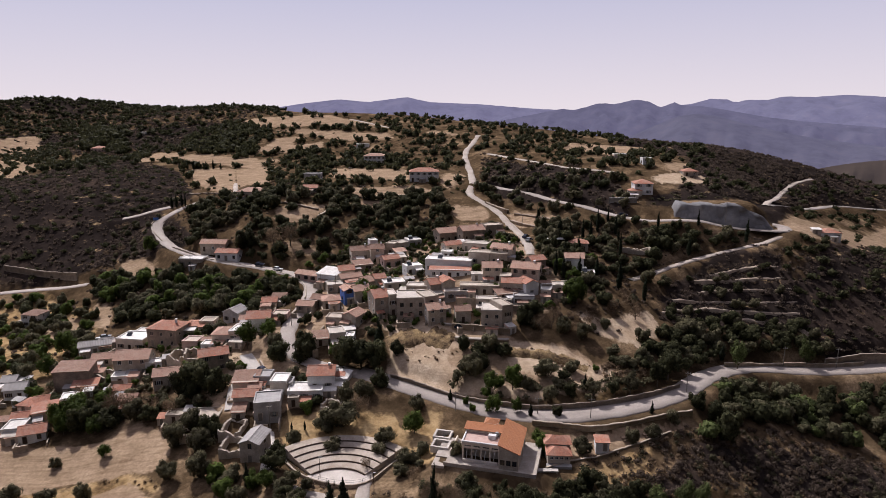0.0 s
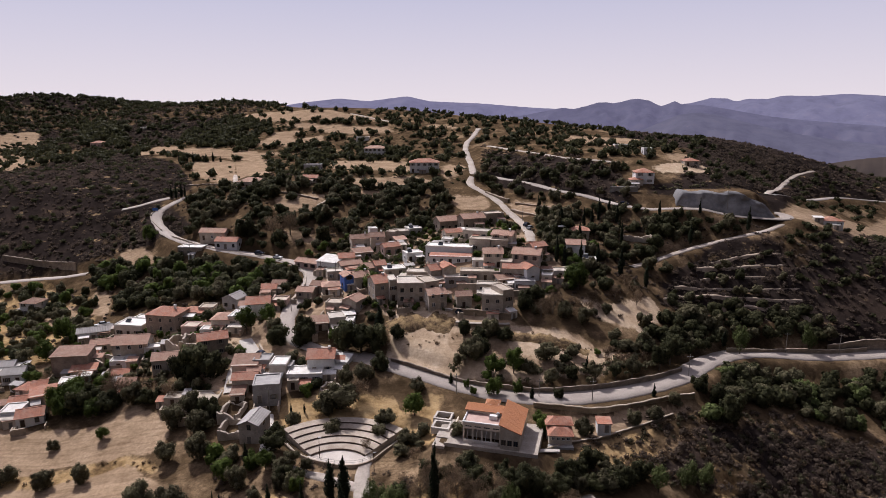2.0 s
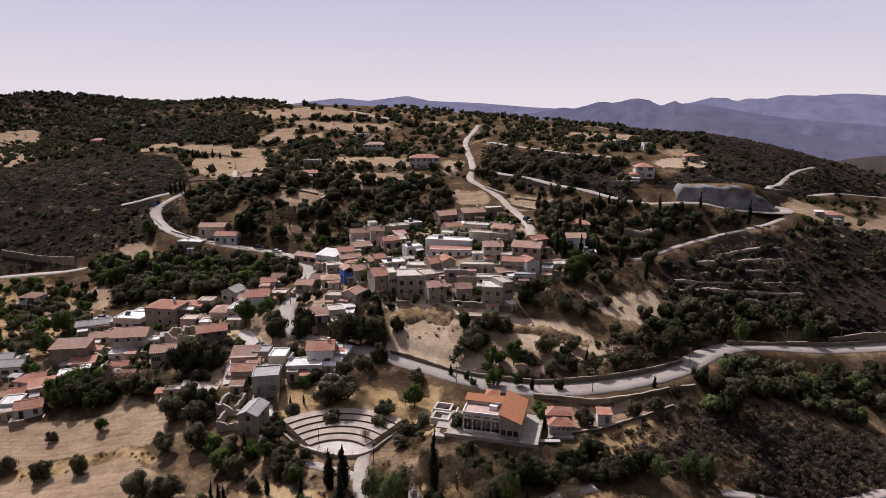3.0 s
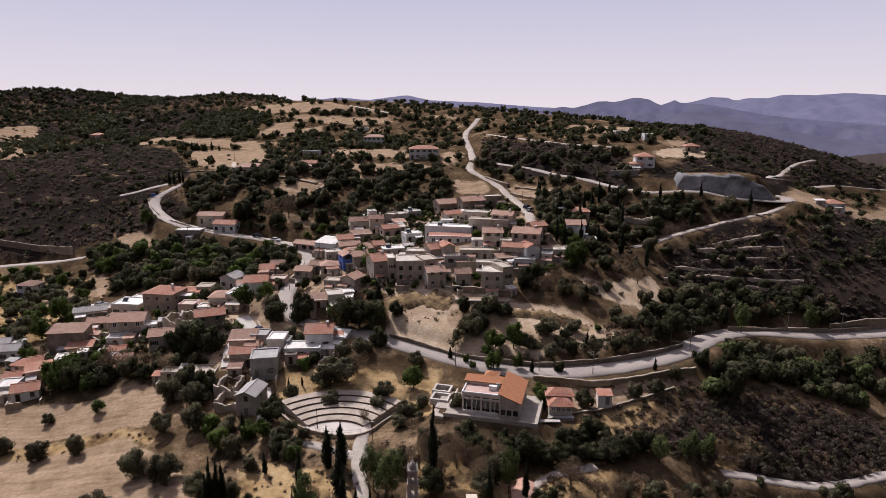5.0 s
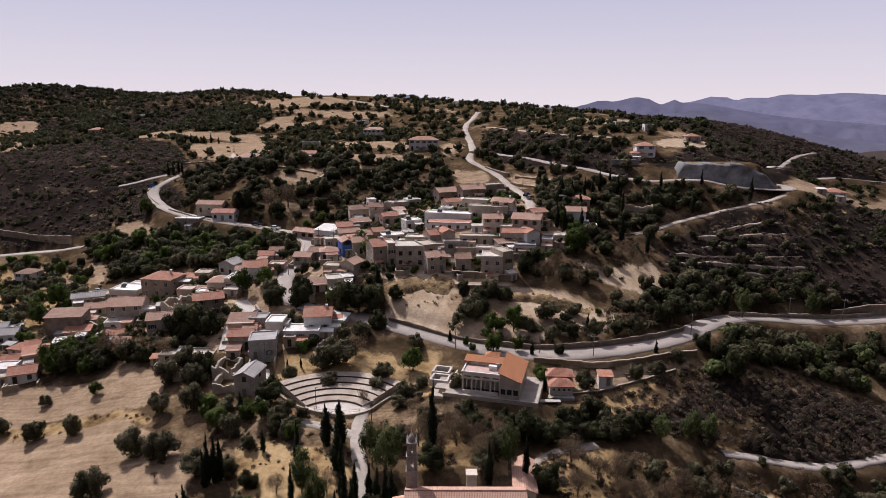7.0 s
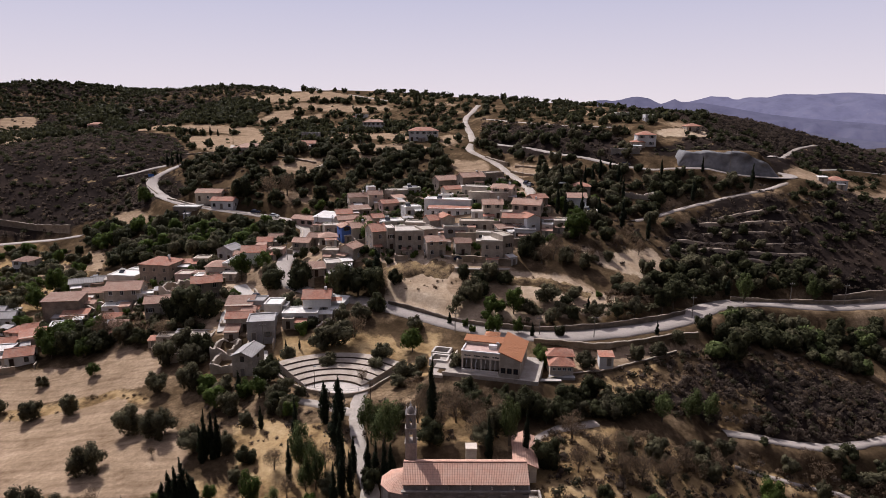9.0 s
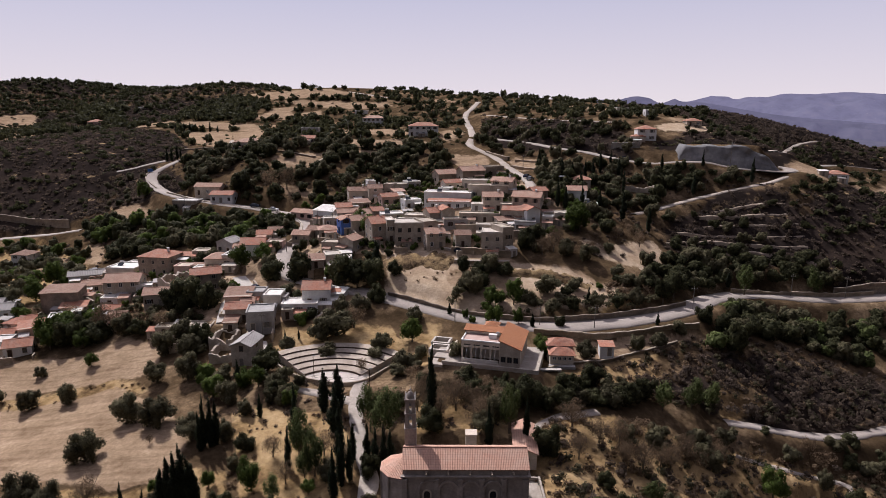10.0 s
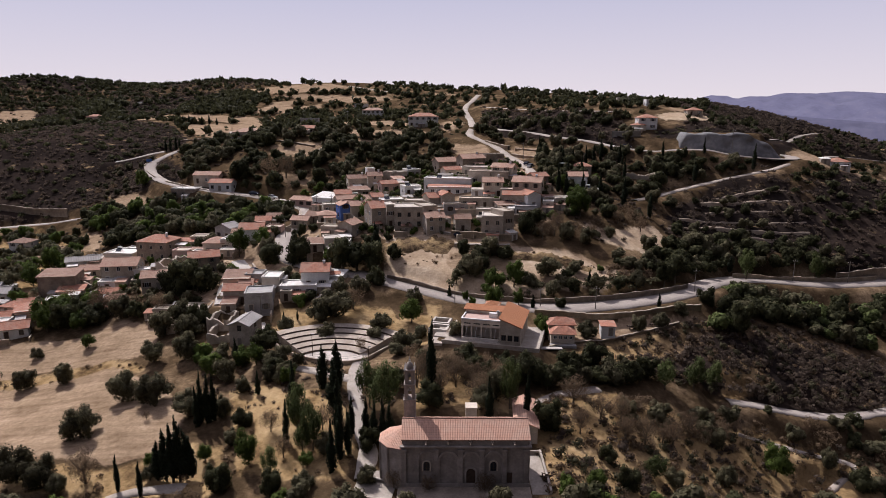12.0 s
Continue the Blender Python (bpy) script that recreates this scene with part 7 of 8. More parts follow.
def clump_cloud(blobs, count, size, seed, flat=0.0, up=0.15, inner=0.74):
    """Leaf clumps on a set of lumps (x, y, z, rx, rz): small leaf triangles that face outwards, unevenly, and their normals."""
    r = np.random.default_rng(seed)
    vol = np.array([b[3] ** 2 * b[4] for b in blobs]) ** 0.67
    pick = r.choice(len(blobs), count, p=vol / vol.sum())
    B = np.array(blobs)[pick]
    d = r.normal(size=(count, 3))
    d /= np.linalg.norm(d, axis=1)[:, None]
    rad = r.uniform(inner, 1.10, count)[:, None]
    c = B[:, :3] + d * rad * np.stack([B[:, 3], B[:, 3], B[:, 4]], -1)
    n = d + r.normal(size=(count, 3)) * 0.36 + np.array([0, 0, up])
    n /= np.linalg.norm(n, axis=1)[:, None]
    a = np.cross(n, r.normal(size=(count, 3)))
    a /= np.linalg.norm(a, axis=1)[:, None] + 1e-9
    b = np.cross(n, a)
    s = size * r.uniform(0.5, 1.35, count)[:, None]
    k = r.uniform(0.5, 1.0, count)[:, None]
    fold = n * s * r.uniform(-0.25, 0.25, count)[:, None]
    V = np.stack([c + a * s * r.uniform(0.8, 1.4, count)[:, None], c - a * 0.5 * s + b * s * k + fold, c - a * 0.5 * s - b * s * k - fold], 1)
    m = 0.8 * d + 0.45 * n
    m /= np.linalg.norm(m, axis=1)[:, None]
    return V.reshape(-1, 3), np.arange(3 * count).reshape(-1, 3), np.repeat(m, 3, 0)


def lump(fine):
    """A unit ball of triangles: 20, or 80 when fine."""
    bm = bmesh.new()
    bmesh.ops.create_icosphere(bm, subdivisions=2 if fine else 1, radius=1.0)
    v = np.array([p.co[:] for p in bm.verts])
    f = np.array([[p.index for p in t.verts] for t in bm.faces])
    bm.free()
    return v, f


LUMPS = {k: lump(k) for k in (False, True)}


def crown_arrays(blobs, count, size, seed, core, fine):
    """Leaf clumps round uneven inner masses that stop light passing straight through: vertices, triangles, normals."""
    V, F, Nn = clump_cloud(blobs, count, size, seed)
    vs, fs, ns, off = [V], [F], [Nn], len(V)
    r = np.random.default_rng(seed + 900)
    if core:
        uv, uf = LUMPS[fine]
        for x, y, z, rx, rz in blobs:
            k = core * r.uniform(0.86, 1.12, len(uv))[:, None]
            vs.append(np.array([x, y, z]) + uv * k * np.array([rx, rx, rz]))
            fs.append(uf + off)
            ns.append(uv)
            off += len(uv)
    return np.concatenate(vs), np.concatenate(fs), np.concatenate(ns)


def crown_mesh(name, blobs, count, size, material, seed, core=0.72):
    V, F, Nn = crown_arrays(blobs, count, size, seed, core, False)
    ob = big_mesh(name, V, F, material)
    me = ob.data
    bpy.data.objects.remove(ob)
    me.normals_split_custom_set_from_vertices(Nn.tolist())
    return me


def trunk_mesh(name, height, r0, limbs, seed, lean=0.15, top=None):
    """A tapered, slightly bent trunk with limbs that rise into the crown."""
    r = random.Random(seed)
    bm = bmesh.new()

    def tube(points, radii, n=6):
        rings = []
        for p, q in zip(points, radii):
            rings.append([bm.verts.new((p[0] + q * math.cos(2 * math.pi * i / n), p[1] + q * math.sin(2 * math.pi * i / n), p[2])) for i in range(n)])
        for a, b in zip(rings[:-1], rings[1:]):
            for i in range(n):
                j = (i + 1) % n
                bm.faces.new((a[i], a[j], b[j], b[i]))
    dx, dy = r.uniform(-lean, lean), r.uniform(-lean, lean)
    stem = [(0, 0, -0.6), (dx * 0.3, dy * 0.3, height * 0.3), (dx, dy, height * 0.6), (dx * 1.2, dy * 1.2, height)]
    tube(stem, [r0 * 1.3, r0, r0 * 0.8, r0 * 0.3])
    for i in range(limbs):
        a = 2 * math.pi * i / max(1, limbs) + r.uniform(-0.5, 0.5)
        L = height * r.uniform(0.6, 1.0)
        s = stem[1] if i % 2 else stem[2]
        tube([s, (s[0] + 0.35 * L * math.cos(a), s[1] + 0.35 * L * math.sin(a), s[2] + 0.35 * L), (s[0] + 0.7 * L * math.cos(a), s[1] + 0.7 * L * math.sin(a), s[2] + 0.85 * L)],
             [r0 * 0.6, r0 * 0.4, r0 * 0.12], 5)
    me = bpy.data.meshes.new(name)
    bm.to_mesh(me)
    bm.free()
    me.materials.append(M["bark"])
    return me


def round_blobs(seed, r=1.0, n=7, flat=0.8, base=0.75):
    """Lumps of a full rounded crown: a large heart with smaller lobes set unevenly round and over it."""
    q = random.Random(seed)
    out = [(q.uniform(-0.1, 0.1), q.uniform(-0.1, 0.1), base + r * flat * 0.55, r * 0.64, r * flat * 0.52)]
    for i in range(n):
        a = 2 * math.pi * i / n + q.uniform(-0.5, 0.5)
        k = q.uniform(0.36, 0.74) * r
        out.append((k * math.cos(a), k * math.sin(a), base + r * flat * q.uniform(0.25, 0.95), r * q.uniform(0.24, 0.48), r * flat * q.uniform(0.22, 0.46)))
    for i in range(2):
        out.append((q.uniform(-0.4, 0.4), q.uniform(-0.4, 0.4), base + r * flat * q.uniform(0.9, 1.18), r * q.uniform(0.26, 0.42), r * flat * q.uniform(0.24, 0.36)))
    return out


# every kind of tree as unit shapes, one metre of crown radius; placed ones are scaled
SHAPES = {}
for kind, mat, word, cnt, size, flat, low, core in (
        ("olive", "olive", "grey green olive tree with a broad rounded crown", 3900, 0.060, 1.2, 0.05, 0.70),
        ("carob", "carob", "dense dark evergreen carob tree", 3900, 0.060, 1.2, 0.0, 0.74),
        ("green", "green", "bright green leafy garden tree", 3400, 0.060, 1.35, 0.3, 0.62),
        ("pine", "pine", "light green pine with loose boughs", 3000, 0.052, 1.45, 0.35, 0.42),
        ("dry", "dry", "leafless brown tree of fine dry twigs", 3600, 0.030, 1.2, 0.3, 0.0)):
    for near in (True, False):
        key = kind if near else kind + "_far"
        SHAPES[key] = []
        for v in range(5 if kind in ("olive", "carob") else 4):
            bl = round_blobs(v * 7 + len(kind), 1.0, 8 + v % 3, flat, low)
            cm = crown_mesh("crown", bl, cnt if near else cnt // 2, size if near else size * 1.42, M[mat], v + 20, core)
            tm = trunk_mesh("trunk", 0.9 if kind != "dry" else 1.2, 0.06, 4 if kind != "dry" else 9, v + 3)
            SHAPES[key].append((tm, cm, word))
SHAPES["cypress"] = []
for v in range(4):
    q = random.Random(v)
    bl = [(0.18 * q.uniform(-1, 1), 0.18 * q.uniform(-1, 1), 0.35 + i * 0.56, 0.92 * min(1, (11.2 - i) / 7.0) * q.uniform(0.78, 1.12) * (0.7 if i == 0 else 1), 0.62) for i in range(11)]
    SHAPES["cypress"].append((trunk_mesh("trunk", 1.5, 0.16, 0, v), crown_mesh("crown", bl, 2300, 0.13, M["cypress"], v + 60, 0.74), "slender dark upright cypress tree"))

TREES = []


def tree(kind, x, y, r, tall=None):
    """One tree; r: its crown's radius in metres; tall: its height, where it is not the usual."""
    variants = SHAPES[kind if kind == "cypress" or y < 122 else kind + "_far"]
    tm, cm, word = variants[RNG.randrange(len(variants))]
    z = gz(x, y)
    t = tagged(new("tree"), word, "tree", group=kind + " trees")
    unit = 6.3 if kind == "cypress" else (2.1 if kind == "pine" else 1.75)
    sz = (tall / unit) if tall else r * RNG.uniform(0.95, 1.3)
    t.matrix_world = Matrix.LocRotScale((x, y, z), Euler((0, 0, RNG.uniform(0, 6.28))), (r, r * RNG.uniform(0.9, 1.1), sz))
    for name, me in (("trunk", tm), ("crown", cm)):
        o = new(name, me)
        o.parent = t
    TREES.append((x, y, r))
    return t


tree("cypress", -19.5, 106.3, 1.5, 11)
tree("carob", -12.3, 96.2, 2.1)
tree("pine", -25.6, 102.8, 1.9, 6)
tree("pine", -23.4, 97.1, 1.7, 5)
tree("olive", -19.4, 96.2, 1.78)
tree("cypress", -16.5, 93.8, 0.9, 9)
tree("cypress", -15.3, 95.0, 0.85, 8)
tree("olive", -11.6, 87.5, 1.68)
tree("dry", -26.4, 95.8, 1.8)
tree("dry", -24.3, 106.5, 1.6)
tree("carob", -36.4, 106.0, 2.1)
tree("olive", -36.9, 101.0, 1.68)
tree("dry", -7.1, 86.0, 1.6)
tree("dry", -2.0, 85.0, 1.5)
tree("dry", 6.5, 84.8, 1.7)
tree("pine", -27.7, 92.3, 1.5, 4.5)
tree("olive", -21.3, 88.1, 1.68)
tree("olive", -69.3, 149.2, 3.46)
tree("olive", -61.4, 145.2, 3.57)
tree("carob", -60.2, 149.9, 3.15)
tree("olive", -66.2, 153.1, 3.15)
tree("carob", -101.0, 161.3, 3.78)
tree("carob", -93.4, 162.2, 3.99)
tree("olive", -86.2, 162.0, 3.36)
tree("green", -96.1, 159.3, 2.73)
tree("green", -105.2, 159.9, 2.52)
tree("dry", -75.3, 160.6, 2.6)
tree("carob", -81.5, 160.9, 2.52)
tree("olive", -66.8, 107.0, 3.46)
tree("olive", -93.8, 132.2, 2.73)
tree("olive", -85.1, 132.5, 2.31)
tree("olive", -65.0, 119.5, 3.36)
tree("olive", -57.6, 117.1, 3.57)
tree("olive", -47.8, 111.3, 3.04)
tree("green", -87.9, 148.5, 1.68)
tree("olive", -100.4, 147.5, 1.58)
tree("olive", -65.6, 135.3, 2.73)
tree("olive", -58.1, 134.7, 3.15)
tree("olive", -70.6, 94.3, 3.36)
tree("dry", -58.2, 92.8, 2.8)
tree("olive", -65.2, 92.2, 2.94)
tree("olive", -104.6, 136.1, 2.62)
tree("cypress", -51.8, 90.6, 0.55, 6.6)
tree("cypress", -47.7, 89.5, 0.5, 6)
tree("cypress", -26.8, 99.8, 0.75, 8.2)
tree("cypress", -27.3, 108.0, 0.8, 11)
tree("cypress", -36.5, 116.8, 0.65, 5.2)
tree("cypress", -17.4, 90.8, 0.9, 9)
tree("cypress", -17.0, 95.6, 1, 14)
tree("cypress", -45.2, 107.3, 0.7, 8)
tree("cypress", -44.7, 108.3, 0.9, 10.5)
tree("cypress", -43.5, 108.5, 1, 9.5)
tree("cypress", -42.5, 108.7, 0.8, 9)
tree("olive", -41.6, 110.1, 2.31)
tree("cypress", -46.6, 93.6, 1.2, 6.5)
tree("cypress", -45.2, 93.5, 1.15, 8.5)
tree("cypress", -43.9, 93.1, 1.2, 9.5)
tree("cypress", -42.9, 93.4, 1.15, 10.5)
tree("cypress", -41.8, 93.6, 1.3, 8)
tree("cypress", -40.9, 93.5, 1.1, 6)
tree("cypress", -1.9, 110.9, 1.1, 15)
tree("cypress", 8.6, 103.5, 0.95, 8.5)
tree("cypress", 15.5, 104.6, 0.7, 9)
tree("cypress", -11.4, 98.3, 0.9, 8)
tree("cypress", -9.8, 97.3, 0.9, 9)
tree("cypress", -8.8, 98.7, 0.9, 8)
tree("cypress", -13.0, 100.2, 0.8, 7)
tree("cypress", -45.0, 129.9, 0.8, 6.5)
tree("cypress", -23.5, 117.1, 1.3, 9)
tree("cypress", -20.8, 116.6, 1.6, 10)
tree("cypress", -15.5, 99.9, 0.8, 7)
tree("green", -31.9, 94.5, 2.42)
tree("green", -39.8, 96.6, 1.47)
tree("olive", -62.0, 91.3, 2.1)
tree("pine", -21.7, 97.2, 2.2, 8)
tree("pine", -25.6, 104.4, 2.4, 8)
tree("pine", -10.5, 106.2, 3.4, 9.5)
tree("pine", -13.5, 109.6, 2.8, 8)
tree("pine", 12.6, 107.2, 2, 9)
tree("carob", 19.1, 102.7, 2.84)
tree("carob", 18.0, 105.0, 1.89)
tree("pine", 55.0, 128.0, 2.6, 7)
tree("pine", 47.7, 125.5, 2.4, 6.5)
tree("pine", 59.8, 129.6, 2.2, 6)
tree("dry", -30.4, 103.1, 2)
tree("dry", -21.0, 102.5, 2)
tree("dry", 25.3, 111.4, 3.2)
tree("dry", 29.8, 108.7, 2.6)
tree("dry", 24.6, 102.2, 2.2)
tree("dry", 34.0, 109.9, 2.4)
tree("dry", -0.3, 111.8, 3)
tree("dry", 2.9, 113.9, 3.2)
tree("dry", 6.2, 113.7, 2.8)
tree("dry", -4.7, 114.5, 2.6)
tree("dry", 1.9, 118.9, 2.8)
tree("dry", -56.1, 110.4, 0.9)
tree("green", -48.8, 96.2, 1.26)
tree("olive", -48.1, 93.7, 1.47)
tree("carob", -35.2, 88.9, 2.31)
tree("carob", -26.5, 87.9, 2.1)
tree("green", -21.8, 92.8, 1.26)
tree("green", -43.3, 129.2, 2.31)
tree("green", -39.8, 127.4, 2.1)
tree("olive", -45.2, 123.6, 2.52)
tree("olive", -40.1, 118.2, 1.89)
tree("olive", -34.4, 127.9, 2.1)
tree("pine", 36.8, 97.5, 2.2, 4.5)
tree("carob", 30.7, 91.6, 2.1)
tree("carob", 28.3, 96.7, 1.68)
tree("green", 65.7, 111.3, 2.73)
tree("olive", 79.2, 116.8, 2.1)
tree("carob", 84.2, 113.4, 2.73)
tree("olive", 52.7, 104.8, 2.1)
tree("green", 24.5, 88.7, 1.68)
tree("olive", 40.4, 97.5, 1.89)
tree("carob", -9.1, 115.1, 2.31)
tree("olive", -37.5, 145.4, 2.3)
tree("olive", -27.3, 142.6, 2.3)
tree("olive", -14.4, 144.6, 2.53)
tree("olive", -15.5, 140.8, 2.3)
tree("dry", -18.2, 134.7, 1.5)
tree("olive", -26.4, 150.9, 4.6)
tree("dry", -22.7, 155.0, 3.2)
tree("olive", -30.6, 149.5, 2.76)
tree("carob", -39.9, 135.6, 2.99)
tree("carob", -40.7, 141.1, 2.3)
tree("green", -7.4, 148.2, 2.99)
tree("olive", -8.5, 136.7, 2.99)
tree("olive", -6.6, 156.9, 2.3)
tree("green", 24.2, 139.1, 2.3)
tree("green", 23.8, 142.6, 2.07)
tree("olive", 33.8, 140.0, 2.64)
tree("green", 13.4, 154.9, 2.42)
tree("green", 19.7, 154.9, 1.72)
tree("green", 8.0, 155.7, 1.15)
tree("carob", 30.0, 153.1, 1.61)
tree("cypress", 23.1, 152.9, 0.7, 4)
tree("green", 6.2, 158.9, 1.03)
tree("cypress", 2.0, 160.9, 0.7, 3.5)
tree("olive", 47.3, 144.6, 2.18)
tree("olive", 53.8, 147.5, 2.18)
tree("olive", 60.6, 152.7, 2.07)
tree("cypress", 55.4, 154.2, 0.7, 4.5)
tree("olive", 3.4, 135.5, 2.07)
tree("cypress", -39.3, 149.9, 0.35, 2.6)
tree("cypress", -35.8, 149.7, 0.35, 2.6)
tree("olive", 9.3, 170.2, 3.45)
tree("olive", 29.4, 168.8, 3.45)
tree("olive", 14.4, 179.6, 3.45)
tree("carob", 6.1, 181.5, 2.53)
tree("carob", 18.4, 178.2, 2.53)
tree("carob", 11.0, 179.0, 2.76)
tree("green", 19.5, 164.0, 2.76)
tree("green", 13.3, 164.5, 2.53)
tree("olive", 4.1, 168.9, 2.07)
tree("olive", 23.3, 163.5, 2.3)
tree("cypress", 39.6, 163.7, 0.6, 4.5)
tree("dry", 34.1, 188.7, 3.2)
tree("dry", 30.5, 187.3, 3)
tree("olive", 37.4, 187.2, 2.99)
tree("olive", 43.0, 184.8, 2.76)
tree("carob", 25.8, 191.5, 3.45)
tree("carob", 29.8, 195.3, 2.99)
tree("green", 44.5, 201.4, 3.68)
tree("green", 43.1, 204.1, 2.99)
tree("carob", -28.6, 176.7, 4.83)
tree("carob", -24.7, 178.0, 4.6)
tree("carob", -19.6, 176.6, 4.14)
tree("cypress", -19.4, 182.2, 1.6, 10)
tree("carob", -42.1, 178.0, 3.68)
tree("carob", -42.2, 182.3, 3.45)
tree("carob", -49.8, 178.8, 3.68)
tree("olive", -51.9, 183.4, 2.99)
tree("carob", -70.6, 169.3, 5.29)
tree("carob", -75.9, 169.7, 3.91)
tree("carob", -65.0, 166.5, 3.91)
tree("olive", -22.2, 163.4, 2.99)
tree("olive", -26.5, 160.8, 2.76)
tree("carob", -17.9, 167.2, 2.76)
tree("dry", 56.3, 200.1, 2.2)
tree("dry", 63.9, 200.2, 2)
tree("cypress", 70.9, 213.4, 0.9, 9)
tree("cypress", 62.6, 216.3, 1.2, 10)
tree("pine", 93.9, 188.6, 2.8, 9)
tree("pine", 121.3, 198.1, 2.4, 8)
tree("cypress", 90.1, 191.6, 1, 5)
tree("green", -135.9, 287.1, 3.45)
tree("green", -28.6, 217.8, 3.22)
tree("green", -24.9, 210.8, 2.99)
tree("cypress", -147.5, 341.2, 0.9, 7)
tree("cypress", -144.2, 339.2, 0.9, 7)
tree("cypress", -140.9, 338.8, 0.9, 7)
tree("cypress", -138.4, 337.1, 0.8, 6)
tree("carob", -86.5, 271.7, 4.83)
tree("dry", -74.5, 272.6, 4.5)
tree("dry", -67.0, 272.0, 4)
tree("carob", -51.3, 266.1, 3.68)
tree("green", 41.2, 220.0, 2.3)
tree("green", -72.0, 235.5, 2.99)
tree("green", -62.3, 189.7, 3.22)
tree("green", -56.2, 193.4, 2.76)
tree("carob", -14.2, 181.4, 2.3)
tree("cypress", -182.1, 439.3, 1.0, 4.5)
tree("cypress", -176.6, 439.0, 1.0, 5.5)
tree("cypress", -171.3, 436.5, 1.0, 6.5)
tree("cypress", -169.2, 440.3, 1.0, 4.5)
tree("cypress", -162.9, 436.9, 1.0, 5.5)
tree("cypress", -159.1, 440.3, 1.0, 6.5)
tree("cypress", -152.9, 437.0, 1.0, 4.5)
tree("olive", 29.5, 160.2, 2.2)
tree("carob", 35.0, 160.8, 1.9)
tree("olive", 41.5, 161.2, 2.3)
tree("carob", 47.5, 162.6, 2.0)
tree("olive", 52.5, 164.3, 2.4)
tree("carob", 62.0, 170.0, 3.0)
tree("carob", 66.5, 174.0, 3.4)
tree("carob", 10.5, 173.6, 3.0)
tree("olive", 6.6, 172.0, 2.6)
tree("carob", 74.6, 151.3, 4.14)
tree("carob", 74.1, 157.0, 3.45)
tree("carob", 69.9, 159.8, 2.76)
tree("cypress", 43.3, 282.6, 0.8, 4)
tree("carob", -1.0, 295.8, 3.45)
tree("carob", -15.0, 314.6, 3.45)
tree("green", -104.9, 165.8, 3.68)
tree("green", -108.5, 163.6, 2.99)
tree("dry", -93.7, 166.0, 3.4)
tree("dry", -89.7, 166.0, 3)
tree("carob", -98.5, 165.8, 3.45)
tree("olive", -133.8, 188.6, 2.99)
tree("green", -129.3, 192.8, 2.99)
tree("green", -132.2, 208.6, 3.45)
tree("olive", -140.4, 201.5, 2.99)

# ---- scattered growth ----
HX = np.array([h[0] for h in HOUSES])
HY = np.array([h[1] for h in HOUSES])
HR = np.array([h[2] for h in HOUSES])
RP = np.concatenate([p[::2] for p, w, z in ROAD_LINES])
RW = np.concatenate([np.full(len(p[::2]), w / 2) for p, w, z in ROAD_LINES])


def free(x, y, r, roads=0.55, houses=0.2):
    """Whether a plant of radius r may stand here: off the roads and clear of the walls."""
    if np.any(np.hypot(HX - x, HY - y) < HR + r * houses):
        return False
    return not np.any(np.hypot(RP[:, 0] - x, RP[:, 1] - y) < RW + r * roads)


def pick_places(poly, per_ha, r_lo, r_hi, gap, fields, seed):
    """Random places inside a polygon, at a density per hectare, kept apart from one another."""
    rr = random.Random(seed)
    xs, ys = [p[0] for p in poly], [p[1] for p in poly]
    area = (max(xs) - min(xs)) * (max(ys) - min(ys))
    n = int(area / 10000 * per_ha)
    got = []
    px = np.array([rr.uniform(min(xs), max(xs)) for _ in range(n)])
    py = np.array([rr.uniform(min(ys), max(ys)) for _ in range(n)])
    ok = inside_poly(px, py, poly)
    if fields < 1:
        infield = np.zeros(n, bool)
        for f in FIELDS + PALES:
            infield |= inside_poly(px, py, f)
        ok &= ~infield | (np.array([rr.random() for _ in range(n)]) < fields)
    for x, y in zip(px[ok], py[ok]):
        r = rr.uniform(r_lo, r_hi)
        if not free(x, y, r):
            continue
        if gap and any((x - a) ** 2 + (y - b) ** 2 < (gap * (r + c)) ** 2 for a, b, c in got):
            continue
        got.append((x, y, r))
    return got


WOODS = {"olive": [], "carob": [], "green": [], "pine": [], "dry": []}


def grove(poly, per_ha, r_lo, r_hi, kinds, seed, gap=0.75, fields=0.06):
    """Trees over a piece of land: single ones on the near slope, the rest joined to the woods of their kind."""
    rr = random.Random(seed)
    for x, y, r in pick_places(poly, per_ha, r_lo, r_hi, gap, fields, seed):
        if any((x - a) ** 2 + (y - b) ** 2 < (0.6 * (r + c)) ** 2 for a, b, c in TREES[:NAMED]):
            continue
        k = rr.choice(kinds)
        if k == "cypress":
            tree(k, x, y, rr.uniform(0.7, 1.1), rr.uniform(6, 10))
        elif y < 128 and len(TREES) < 320:
            tree(k, x, y, r)
        else:
            WOODS[k].append((x, y, r))


NAMED = len(TREES)


